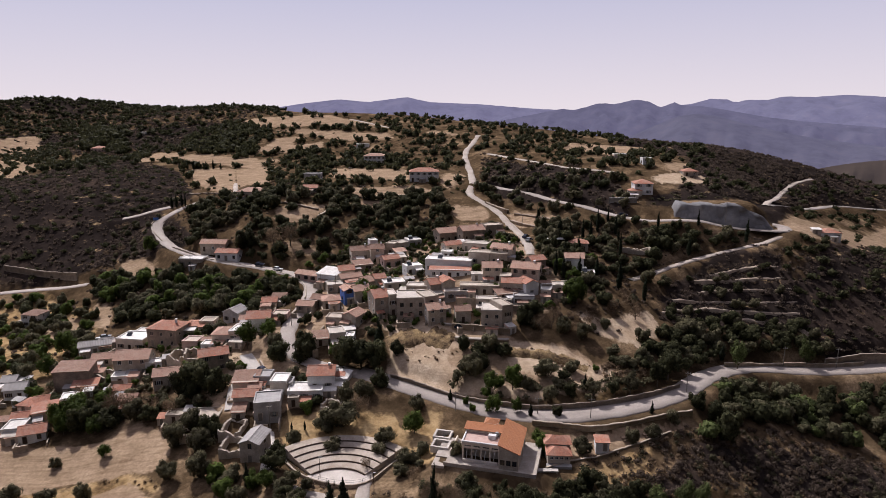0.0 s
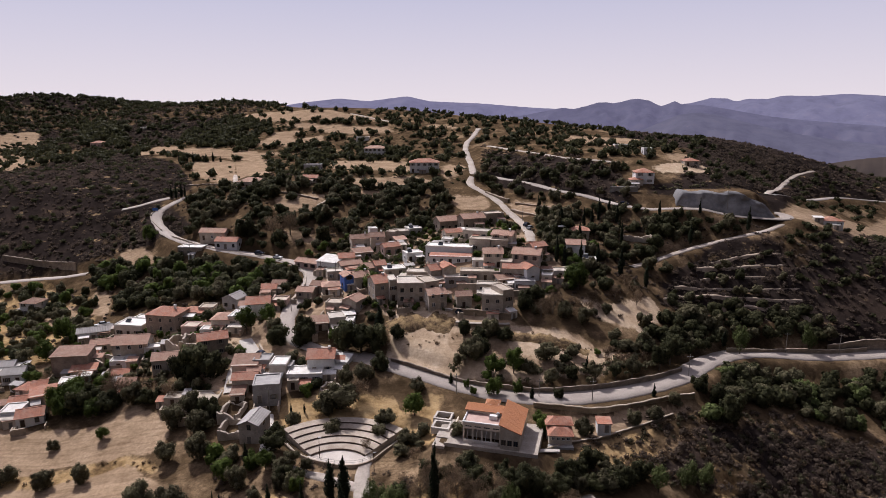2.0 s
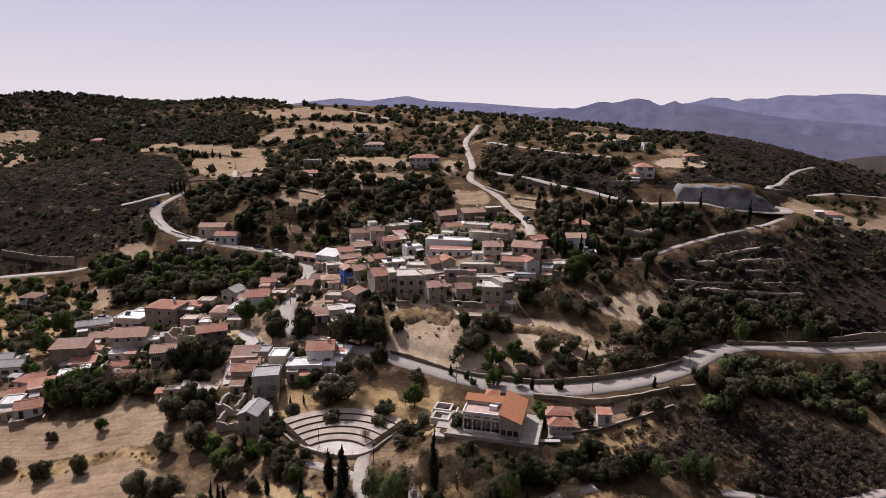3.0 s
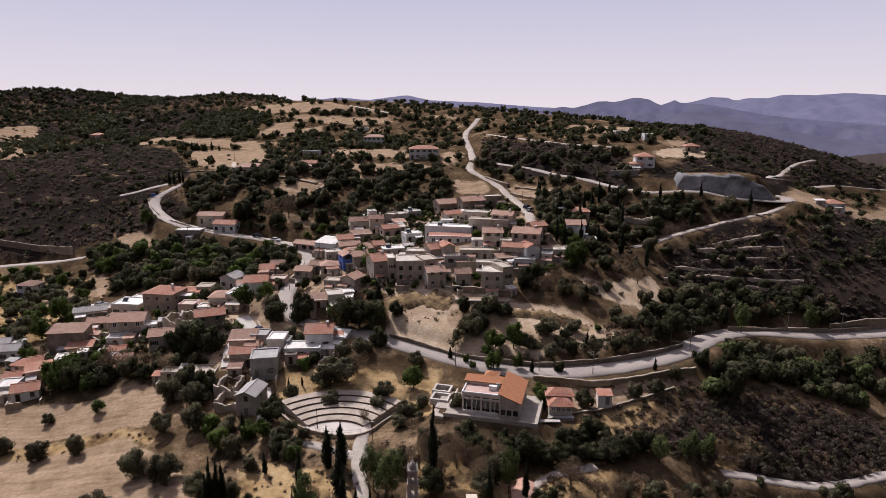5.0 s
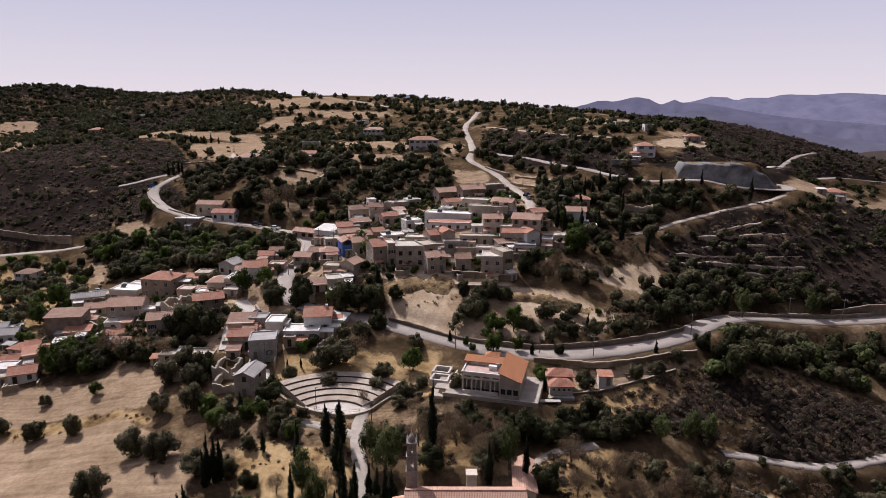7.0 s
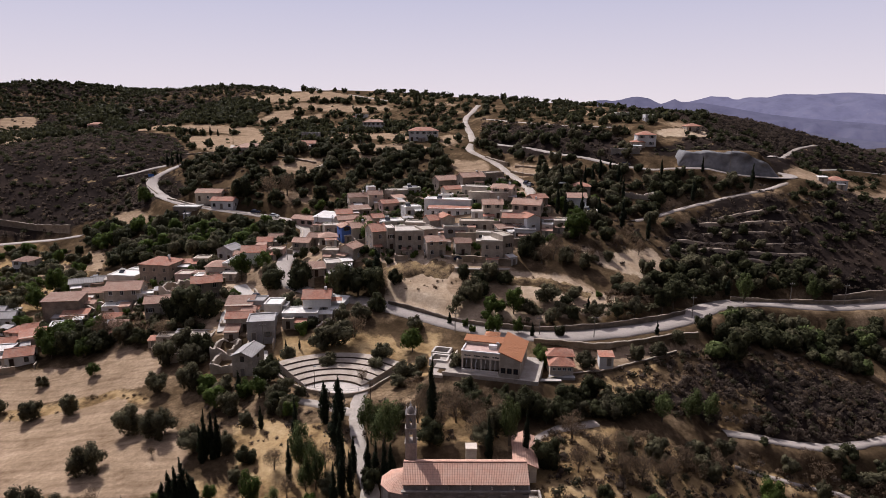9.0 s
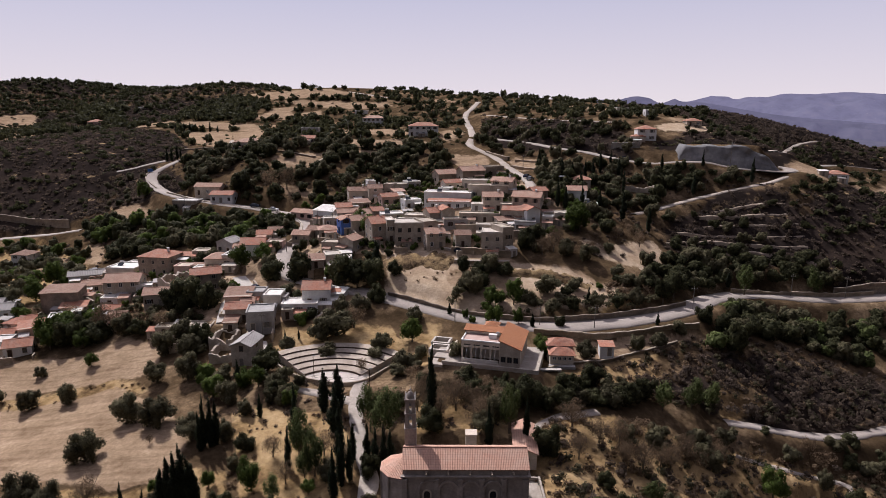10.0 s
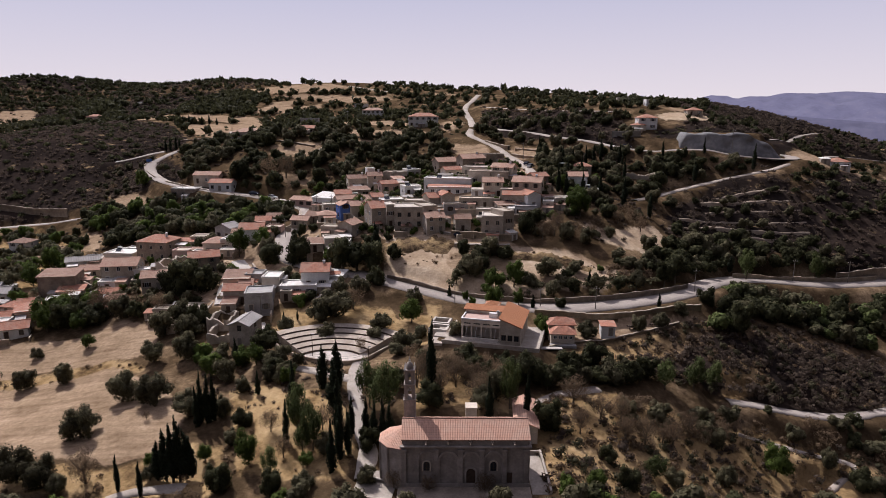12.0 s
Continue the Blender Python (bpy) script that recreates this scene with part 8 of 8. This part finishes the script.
def mass(name, places, material, label, clumps, size, flat, category, variants=6, seed=1, lobes=4, fine=False, core=0.78):
    """Uncountable growth as one object: places is a list of (x, y, r)."""
    if not places:
        return
    rr = np.random.default_rng(seed)
    P = np.array(places)
    Z = ground(P[:, 0], P[:, 1])
    vs, fs, ns, off = [], [], [], 0
    which = rr.integers(0, variants, len(P))
    for v in range(variants):
        bl = round_blobs(v * 5 + seed, 1.0, lobes, flat, -0.05)[:lobes + 1]
        if lobes == 0:
            bl = [(0, 0, 0.42 * flat, 0.85, 0.62 * flat)]
        V, F, Nn = crown_arrays(bl, clumps, size, v + seed, 0, fine)
        V2, F2, N2 = crown_arrays(bl[:1] if not fine else bl, 1, size, v + seed + 50, core, False)
        V, F, Nn = np.concatenate([V, V2]), np.concatenate([F, F2 + len(V)]), np.concatenate([Nn, N2])
        s = which == v
        k = int(s.sum())
        if not k:
            continue
        a = rr.uniform(0, 6.28, k)
        sc = P[s, 2]
        c, sn = np.cos(a), np.sin(a)
        X = P[s, 0][:, None] + sc[:, None] * (c[:, None] * V[:, 0] - sn[:, None] * V[:, 1])
        Y = P[s, 1][:, None] + sc[:, None] * (sn[:, None] * V[:, 0] + c[:, None] * V[:, 1])
        ZZ = Z[s][:, None] + (sc * rr.uniform(0.8, 1.25, k))[:, None] * V[:, 2]
        vs.append(np.stack([X, Y, ZZ], -1).reshape(-1, 3))
        NX = c[:, None] * Nn[:, 0] - sn[:, None] * Nn[:, 1]
        NY = sn[:, None] * Nn[:, 0] + c[:, None] * Nn[:, 1]
        ns.append(np.stack([NX, NY, np.broadcast_to(Nn[:, 2], NX.shape)], -1).reshape(-1, 3))
        fs.append((off + np.arange(k)[:, None, None] * len(V) + F[None]).reshape(-1, 3))
        off += k * len(V)
    ob = big_mesh(name, np.concatenate(vs), np.concatenate(fs), material)
    ob.data.normals_split_custom_set_from_vertices(np.concatenate(ns).tolist())
    tagged(ob, label, category, kind="stuff")
    return ob


grove([(-40, 132), (-31, 128), (-21, 122), (-26, 118), (-38, 123)], 1300, 1.2, 2.5, ["olive", "carob", "green"], 1, 0.38, 0.5)
grove([(-13, 141), (-5, 141), (-2, 130), (-8, 126), (-12, 131)], 700, 1.2, 2.6, ["olive", "dry", "green"], 2, 0.4, 0.9)
grove([(-45, 269), (28, 272), (33, 207), (20, 190), (-30, 196)], 1500, 0.7, 1.7, ["green", "carob", "olive", "carob"], 3, 0.4, 0.9)
grove([(-133, 208), (-88, 209), (-61, 180), (-45, 157), (-73, 158), (-109, 172)], 1300, 0.7, 1.9, ["green", "carob", "olive", "dry"], 4, 0.4, 0.9)
grove([(-8, 120), (0, 122), (10, 123), (13, 111), (8, 106), (-4, 107)], 1100, 1.8, 3, ["dry", "dry", "carob", "olive"], 5, 0.36, 0.5)
grove([(23, 107), (37, 114), (60, 118), (62, 115), (41, 106), (25, 99)], 500, 1.5, 2.8, ["dry", "dry", "olive"], 6, 0.4, 0.9)
grove([(-157, 276), (-115, 262), (-60, 247), (-52, 222), (-62, 220), (-71, 217), (-95, 227), (-124, 229), (-145, 254)], 858, 2, 4.3, ["carob", "carob", "carob", "olive", "green"], 7, 0.37, 0.3)
grove([(-211, 277), (-185, 278), (-147, 255), (-130, 228), (-126, 206), (-125, 187), (-146, 187)], 330, 1.8, 3.9, ["olive", "olive", "carob", "green"], 8, 0.48, 0.25)
grove([(-140, 346), (-107, 330), (-53, 328), (2, 327), (4, 286), (-5, 252), (-22, 254), (-43, 259), (-67, 261), (-88, 266), (-116, 282)], 495, 1.8, 4.1, ["olive", "carob", "carob", "carob"], 9, 0.42, 0.12)
grove([(40, 271), (68, 274), (133, 252), (104, 247), (88, 237), (62, 212), (46, 196), (33, 207), (34, 223)], 693, 1.8, 3.9, ["carob", "carob", "carob", "olive", "cypress"], 10, 0.39, 0.2)
grove([(81, 230), (134, 240), (129, 215), (76, 203)], 330, 1.2, 2.6, ["carob", "olive"], 11, 0.54, 0.5)
grove([(57, 189), (100, 212), (129, 212), (131, 201), (100, 195), (73, 178), (54, 165), (48, 174)], 1089, 1.8, 3.9, ["carob", "carob", "carob", "olive"], 12, 0.36, 0.3)
grove([(86, 180), (154, 190), (139, 168), (105, 164), (84, 162), (66, 148), (77, 164)], 990, 1.8, 3.9, ["carob", "carob", "carob", "olive", "pine"], 13, 0.36, 0.3)
grove([(14, 121), (35, 129), (46, 129), (27, 117), (14, 113)], 1716, 1.6, 3.4, ["carob", "carob", "olive"], 14, 0.33, 0.3)
grove([(-56, 136), (-36, 130), (-27, 125), (-38, 121), (-50, 124)], 1155, 1.5, 2.9, ["olive", "carob", "green"], 15, 0.36, 0.5)
grove([(-10, 124), (14, 125), (13, 116), (-3, 112)], 1100, 1.4, 2.9, ["dry", "carob", "olive"], 16, 0.36, 0.5)
grove([(38, 116), (62, 122), (65, 117), (39, 109)], 858, 1.4, 2.9, ["dry", "dry", "olive"], 17, 0.36, 0.5)
grove([(66, 126), (86, 128), (113, 135), (102, 120), (80, 120), (66, 121)], 800, 1.4, 3.0, ["olive", "olive", "carob", "dry"], 18, 0.36, 0.5)
grove([(19, 86), (90, 115), (94, 108), (14, 79)], 800, 1.2, 2.9, ["olive", "olive", "green", "dry", "carob", "dry"], 19, 0.36, 0.5)
grove([(-79, 94), (-35, 86), (-12, 85), (-8, 79), (-73, 86)], 700, 1.3, 2.8, ["olive", "olive", "green", "dry"], 20, 0.36, 0.5)
grove([(-8, 83), (13, 83), (13, 79), (-7, 79)], 924, 1.2, 2.4, ["olive", "dry"], 21, 0.36, 0.5)
grove([(23, 218), (51, 238), (58, 231), (42, 201), (30, 197)], 800, 1.4, 3.2, ["carob", "green", "olive"], 22, 0.42, 0.5)
grove([(-58, 261), (24, 279), (31, 207), (21, 195), (-22, 229), (-43, 208)], 300, 1.2, 2.4, ["carob", "green", "olive"], 23, 0.48, 0.5)
grove([(-88, 209), (-31, 204), (-24, 177), (-36, 156), (-53, 153), (-75, 163)], 620, 1.2, 2.9, ["carob", "green", "olive"], 24, 0.48, 0.5)
grove([(-143, 187), (-90, 178), (-81, 162), (-93, 161), (-129, 173)], 700, 1.4, 3.2, ["carob", "green", "olive", "dry"], 25, 0.45, 0.3)
grove([(45, 173), (55, 165), (42, 162), (27, 161), (10, 162), (10, 165)], 594, 1.2, 2.6, ["olive", "carob", "green"], 26, 0.42, 0.9)
grove([(11, 349), (86, 309), (85, 273), (45, 287), (21, 313)], 297, 1.5, 3.4, ["carob", "olive"], 27, 0.48, 0.3)
FAR_WOODS = pick_places([(-711.7, 813.3), (-598.5, 844.3), (-430.1, 860.2), (-330.0, 960.0), (-420.0, 1060.0), (-700.0, 1060.0)], 55, 2.2, 4.4, 0.4, 1, 77)
FAR_WOODS += pick_places([(-232.4, 548.2), (-206.2, 651.8), (-172.8, 654.4), (16.3, 503.9), (25.0, 428.0), (14.0, 334.0), (-42.0, 329.0), (-107.0, 330.0), (-152.0, 378.0)], 96, 2.2, 4.2, 0.5, 0.05, 100)
FAR_WOODS += pick_places([(-165.7, 490.1), (-100.0, 510.9), (-16.8, 436.4), (-14.0, 375.0), (-148.2, 438.6)], 138, 2.2, 4, 0.5, 0.05, 101)
FAR_WOODS += pick_places([(-255.7, 658.8), (-184.8, 679.8), (-137.7, 518.6), (-152.7, 478.3), (-221.5, 520.1)], 276, 2.5, 4.5, 0.5, 0.1, 102)
FAR_WOODS += pick_places([(-576.0, 781.7), (-286.1, 679.1), (-199.7, 468.6), (-244.8, 443.5), (-317.0, 422.0)], 80, 2.2, 4.2, 0.5, 0.1, 103)
FAR_WOODS += pick_places([(-467.2, 832.2), (-345.9, 708.3), (-297.3, 604.2), (-362.9, 642.4)], 368, 3.5, 6, 0.5, 0.3, 104)
FAR_WOODS += pick_places([(-656.5, 896.3), (-366.0, 873.0), (-241.0, 764.0), (-192.3, 728.7), (-251.7, 634.0), (-585.1, 795.3)], 60, 2.5, 4.5, 0.5, 0.2, 105)
FAR_WOODS += pick_places([(-204.9, 730.1), (7.8, 513.7), (24.8, 498.2), (-175.9, 664.4)], 138, 2.5, 4.5, 0.5, 0.2, 106)
FAR_WOODS += pick_places([(23.8, 484.9), (73.2, 476.2), (155.0, 446.0), (189.0, 425.0), (115.0, 313.0), (64.0, 335.0), (28.8, 433.9)], 103, 2, 3.6, 0.5, 0.06, 107)
FAR_WOODS += pick_places([(112.0, 306.0), (185.0, 407.0), (234.0, 395.0), (146.0, 290.0), (113.0, 285.0)], 138, 1.4, 2.6, 0.5, 0.3, 108)
FAR_WOODS += pick_places([(148.0, 283.0), (235.0, 403.0), (619.0, 812.0), (249.0, 320.0), (162.0, 247.0), (143.0, 258.0)], 114, 1.5, 2.8, 0.5, 0.15, 109)
FAR_WOODS += pick_places([(140.0, 251.0), (262.0, 337.0), (175.0, 222.0), (129.0, 220.0), (131.0, 238.0)], 206, 1.5, 2.6, 0.5, 0.2, 110)
FAR_WOODS += pick_places([(-346.2, 620.4), (-192.9, 483.3), (-175.6, 437.5), (-313.0, 559.2)], 138, 2, 3.5, 0.5, 0.1, 111)
FAR_WOODS += pick_places([(-720, 800), (-500, 800), (-330, 800), (-230, 735), (-180, 700), (-190, 790), (-330, 960), (-420, 1060), (-720, 1060)], 120, 1.8, 3.8, 0.3, 0.3, 112)
FAR_WOODS += pick_places([(20, 330), (30, 420), (60, 470), (140, 420), (110, 310), (60, 300)], 120, 1.4, 3.0, 0.4, 0.2, 113)
FAR_WOODS += pick_places([(-90, 560), (-60, 640), (20, 660), (70, 560), (150, 500), (120, 450), (40, 480), (-20, 520)], 90, 1.8, 3.6, 0.5, 0.12, 114)
FAR_WOODS += pick_places([(-500, 726), (-447, 719), (-366, 622), (-361, 537), (-399, 576)], 150, 2.0, 3.6, 0.5, 1, 115)
grove([(-172, 333), (-150, 330), (-138, 316), (-124, 296), (-117, 284), (-128, 281), (-146, 289), (-163, 292)], 330, 1.0, 2.2, ["carob", "olive", "carob", "dry"], 28, 0.4, 0.9)
WOODS["green"].append((-26.5, 199.1, 2.6))
WOODS["carob"].append((-22.7, 189.8, 2.2))
WOODS["green"].append((-11.7, 198.9, 1.4))
WOODS["olive"].append((7.4, 191.6, 1.3))
WOODS["carob"].append((25.9, 191.0, 2.6))
WOODS["olive"].append((28.9, 188.8, 2.0))
WOODS["green"].append((43.0, 202.5, 2.8))
WOODS["carob"].append((-16.7, 191.9, 1.4))
WOODS["green"].append((-35.0, 218.6, 1.8))
WOODS["carob"].append((-42.0, 202.8, 2.0))
WOODS["olive"].append((-4.6, 212.9, 1.3))
WOODS["green"].append((18.4, 208.6, 1.5))
grove([(36, 196), (52, 206), (64, 216), (70, 208), (52, 190), (40, 184)], 700, 1.1, 2.4, ["dry", "dry", "olive"], 29, 0.4, 0.6)
mass("far_woods", FAR_WOODS, M["carob"], "scattered olive and carob trees on the far slopes", 40, 0.38, 1.0, "trees", 8, 5, 3)
mass("woods", WOODS["olive"], M["olive"], "grey green olive trees over the slope", 560, 0.150, 1.15, "trees", 8, 37, 4, True)
mass("woods", WOODS["carob"], M["carob"], "dense dark evergreen trees over the slope", 560, 0.150, 1.15, "trees", 8, 41, 4, True)
mass("woods", WOODS["green"], M["green"], "bright green garden trees among the houses", 560, 0.150, 1.15, "trees", 8, 42, 4, True)
mass("woods", WOODS["pine"], M["pine"], "light green pines on the slope", 560, 0.150, 1.15, "trees", 8, 30, 4, True)
mass("woods", WOODS["dry"], M["dry"], "leafless brown shrubs and trees", 800, 0.055, 1.15, "trees", 8, 31, 4, True, 0)
BUSHES = []
BUSHES += pick_places([(168.4, 432.3), (211.0, 422.0), (244.0, 423.0), (262.0, 429.0), (224.0, 383.0), (189.0, 355.0), (135.0, 295.0)], 900, 0.6, 1.6, 0, 0.04, 200)
BUSHES += pick_places([(-169.0, 292.0), (-168.0, 313.0), (-170.0, 334.0), (-145.0, 308.0), (-123.0, 281.0), (-138.0, 285.0), (-145.0, 271.0)], 1600, 0.5, 1.4, 0, 0.04, 202)
BUSHES += pick_places([(-153.0, 326.0), (-143.0, 330.0), (-136.0, 335.0), (-115.0, 281.0), (-126.0, 288.0), (-144.0, 312.0)], 900, 0.5, 1.4, 0, 0.04, 203)
BUSHES += pick_places([(-418.9, 561.2), (-277.3, 432.4), (-320.1, 581.3), (-185.5, 435.2), (-143.0, 359.0), (-145.0, 336.0), (-172.0, 334.0), (-163.0, 291.0), (-180.0, 287.0), (-225.0, 290.0)], 900, 0.5, 1.5, 0, 0.04, 206)
BUSHES += pick_places([(134.0, 239.0), (249.0, 320.0), (157.0, 195.0), (130.0, 199.0), (128.0, 217.0)], 1800, 0.5, 1.3, 0, 0.04, 208)
BUSHES += pick_places([(167.0, 425.0), (212.7, 434.4), (239.0, 397.0), (146.0, 290.0), (127.0, 288.0), (106.0, 287.0)], 1215, 0.5, 1.54, 0, 0.04, 209)
BUSHES += pick_places([(25.0, 423.0), (88.0, 314.0), (84.0, 271.0), (56.0, 288.0), (32.0, 308.0), (20.0, 338.0)], 945, 0.6, 1.54, 0, 0.04, 210)
BUSHES += pick_places([(-656.5, 896.3), (-366.0, 873.0), (-192.3, 728.7), (-206.2, 651.8), (-217.5, 511.4), (-566.1, 767.5)], 420, 1, 2.4, 0, 0.04, 211)
BUSHES += pick_places([(-145.0, 360.0), (5.0, 331.0), (4.0, 249.0), (-43.0, 259.0), (-115.0, 281.0)], 567, 0.4, 1.32, 0, 0.04, 213)
BUSHES += pick_places([(-203.0, 281.0), (-57.0, 246.0), (-49.0, 210.0), (-116.0, 212.0), (-139.0, 188.0)], 567, 0.4, 1.21, 0, 0.04, 214)
BUSHES += pick_places([(44.0, 278.0), (137.0, 251.0), (126.0, 213.0), (47.0, 185.0), (32.0, 197.0)], 1600, 0.4, 1.1, 0, 0.04, 217)
BUSHES += pick_places([(153.0, 293.0), (240.0, 406.0), (619.0, 812.0), (288.0, 374.0), (216.0, 363.0)], 675, 0.6, 1.54, 0, 0.04, 220)
BUSHES += pick_places([(110, 400), (140, 490), (260, 490), (360, 450), (430, 430), (300, 380), (180, 400)], 480, 0.6, 1.6, 0, 0.04, 235)
BUSHES += pick_places([(-172, 334), (-150, 331), (-138, 317), (-125, 298), (-117, 285), (-128, 280), (-146, 288), (-164, 291)], 1500, 0.5, 1.5, 0, 0.3, 238)
mass("bushes", BUSHES, M["scrub"], "low grey brown thorny scrub over the slopes", 22, 0.34, 0.72, "bushes", 8, 5, 0, False, 0.62)
BUSHES = []
BUSHES += pick_places([(36.0, 140.0), (58.0, 149.0), (73.0, 158.0), (84.0, 160.0), (105.0, 164.0), (124.0, 163.0), (114.0, 134.0), (85.0, 128.0), (64.0, 129.0), (46.0, 126.0), (26.0, 123.0)], 2300, 0.5, 1.2, 0, 0.04, 207)
BUSHES += pick_places([(19.0, 112.0), (67.0, 124.0), (102.0, 120.0), (93.0, 107.0), (14.0, 79.0)], 1100, 0.5, 1.3, 0, 0.04, 215)
BUSHES += pick_places([(-55.0, 137.0), (-29.0, 130.0), (-3.0, 123.0), (14.0, 125.0), (12.0, 105.0), (-45.0, 111.0)], 1600, 0.3, 0.9, 0, 0.04, 219)
BUSHES += pick_places([(78, 206), (84, 226), (104, 243), (132, 246), (133, 212), (100, 206)], 1300, 0.4, 1.2, 0, 0.04, 230)
BUSHES += pick_places([(44, 131), (62, 144), (84, 154), (105, 158), (122, 157), (114, 136), (86, 130), (64, 130)], 900, 0.7, 1.6, 0, 1, 241)
mass("bushes", BUSHES, M["scrub"], "low grey brown thorny scrub over the slopes", 56, 0.22, 1.0, "bushes", 8, 15, 0, False, 0.5)
BUSHES = []
BUSHES += pick_places([(-200.7, 634.2), (7.8, 513.7), (19.0, 314.0), (-110.0, 322.0), (-160.0, 399.0)], 175, 0.6, 1.76, 0, 0.04, 212)
BUSHES += pick_places([(-377, 505), (-286, 446), (-266, 483), (-188, 441), (-143, 359), (-145, 336), (-172, 334), (-163, 291), (-180, 287), (-225, 290)], 170, 0.9, 2.6, 0, 0.04, 236)
BUSHES += pick_places([(134, 239), (249, 320), (157, 195), (130, 199), (128, 217)], 260, 0.8, 2.2, 0, 0.04, 237)
mass("bushes", BUSHES, M["carob"], "dark evergreen bushes over the far slopes", 22, 0.34, 0.72, "bushes", 8, 5, 0, False, 0.62)
BUSHES = []
BUSHES += pick_places([(-15.0, 189.0), (3.0, 190.0), (3.0, 176.0), (35.0, 173.0), (43.0, 163.0), (-14.0, 173.0)], 351, 0.2, 0.77, 0, 0.04, 227)
mass("bushes", BUSHES, M["dry"], "dry brown weeds and thistles", 22, 0.34, 0.72, "bushes", 8, 3, 0, False, 0.78)
BUSHES = []
BUSHES += pick_places([(19.0, 112.0), (67.0, 124.0), (102.0, 120.0), (93.0, 107.0), (14.0, 79.0)], 700, 0.5, 1.2, 0, 0.04, 205)
BUSHES += pick_places([(-48.0, 123.0), (-15.0, 118.0), (-13.0, 88.0), (-35.0, 92.0)], 567, 0.2, 0.66, 0, 0.04, 216)
BUSHES += pick_places([(14.0, 123.0), (57.0, 141.0), (71.0, 153.0), (71.0, 149.0), (46.0, 126.0), (13.0, 116.0)], 2600, 0.3, 0.9, 0, 0.04, 218)
BUSHES += pick_places([(-110.0, 139.0), (-71.0, 139.0), (-67.0, 133.0), (-104.0, 131.0)], 1215, 0.25, 0.77, 0, 0.04, 221)
BUSHES += pick_places([(-85.0, 102.0), (-48.0, 100.0), (-36.0, 100.0), (-30.0, 82.0), (-73.0, 86.0)], 945, 0.3, 0.99, 0, 0.04, 222)
BUSHES += pick_places([(19.0, 112.0), (67.0, 124.0), (102.0, 120.0), (93.0, 107.0), (14.0, 79.0)], 900, 0.4, 1.2, 0, 0.04, 225)
BUSHES += pick_places([(35.0, 136.0), (58.0, 148.0), (82.0, 157.0), (103.0, 160.0), (114.0, 134.0), (64.0, 129.0), (26.0, 123.0)], 900, 0.4, 1.1, 0, 0.04, 226)
BUSHES += pick_places([(-18, 181), (-13, 190), (-3, 191), (5, 186), (6, 179), (-6, 177)], 1500, 0.2, 0.6, 0, 1, 231)
BUSHES += pick_places([(18, 181), (28, 180), (37, 176), (56, 174), (54, 169), (40, 170), (27, 175)], 1800, 0.25, 0.8, 0, 1, 232)
BUSHES += pick_places([(-50, 262), (32, 264), (42, 205), (28, 192), (-20, 194), (-46, 186)], 420, 0.2, 0.7, 0, 1, 233)
BUSHES += pick_places([(-126, 206), (-60, 212), (-34, 164), (-62, 158), (-122, 188)], 420, 0.2, 0.7, 0, 1, 234)
BUSHES += pick_places([(46, 172.5), (54, 174.5), (60, 171), (55, 167), (46, 164)], 2600, 0.6, 1.5, 0, 1, 240)
mass("bushes", BUSHES, M["dry"], "dry brown weeds and thistles", 56, 0.22, 1.0, "bushes", 8, 13, 0, False, 0.5)
BUSHES = []
BUSHES += pick_places([(94.0, 290.0), (122.0, 289.0), (140.0, 285.0), (111.0, 280.0), (91.0, 280.0)], 700, 0.6, 1.5, 0, 0.04, 201)
BUSHES += pick_places([(-10.0, 173.0), (3.0, 166.0), (13.0, 162.0), (25.0, 159.0), (40.0, 160.0), (57.0, 165.0), (58.0, 168.0), (41.0, 164.0), (26.0, 163.0), (13.0, 166.0), (3.0, 170.0)], 1500, 0.7, 1.7, 0, 0.04, 204)
BUSHES += pick_places([(19.0, 174.0), (58.0, 173.0), (55.0, 165.0), (27.0, 161.0), (10.0, 162.0)], 945, 0.3, 0.99, 0, 0.04, 228)
BUSHES += pick_places([(11, 168), (26, 163), (45, 163.2), (61, 169), (57, 172), (44, 166.5), (26, 166.5), (13, 170)], 3200, 0.7, 1.7, 0, 1, 239)
mass("bushes", BUSHES, M["olive"], "green bushes on the meadow bank", 22, 0.34, 0.72, "bushes", 8, 5, 0, False, 0.62)
BUSHES = []
BUSHES += pick_places([(35.0, 136.0), (58.0, 148.0), (82.0, 157.0), (103.0, 160.0), (121.0, 158.0), (114.0, 134.0), (64.0, 129.0), (26.0, 123.0)], 900, 0.5, 1.3, 0, 0.04, 223)
BUSHES += pick_places([(19.0, 112.0), (67.0, 124.0), (102.0, 120.0), (93.0, 107.0), (14.0, 79.0)], 800, 0.5, 1.3, 0, 0.04, 224)
mass("bushes", BUSHES, M["olive"], "green bushes on the meadow bank", 56, 0.22, 1.0, "bushes", 8, 15, 0, False, 0.5)
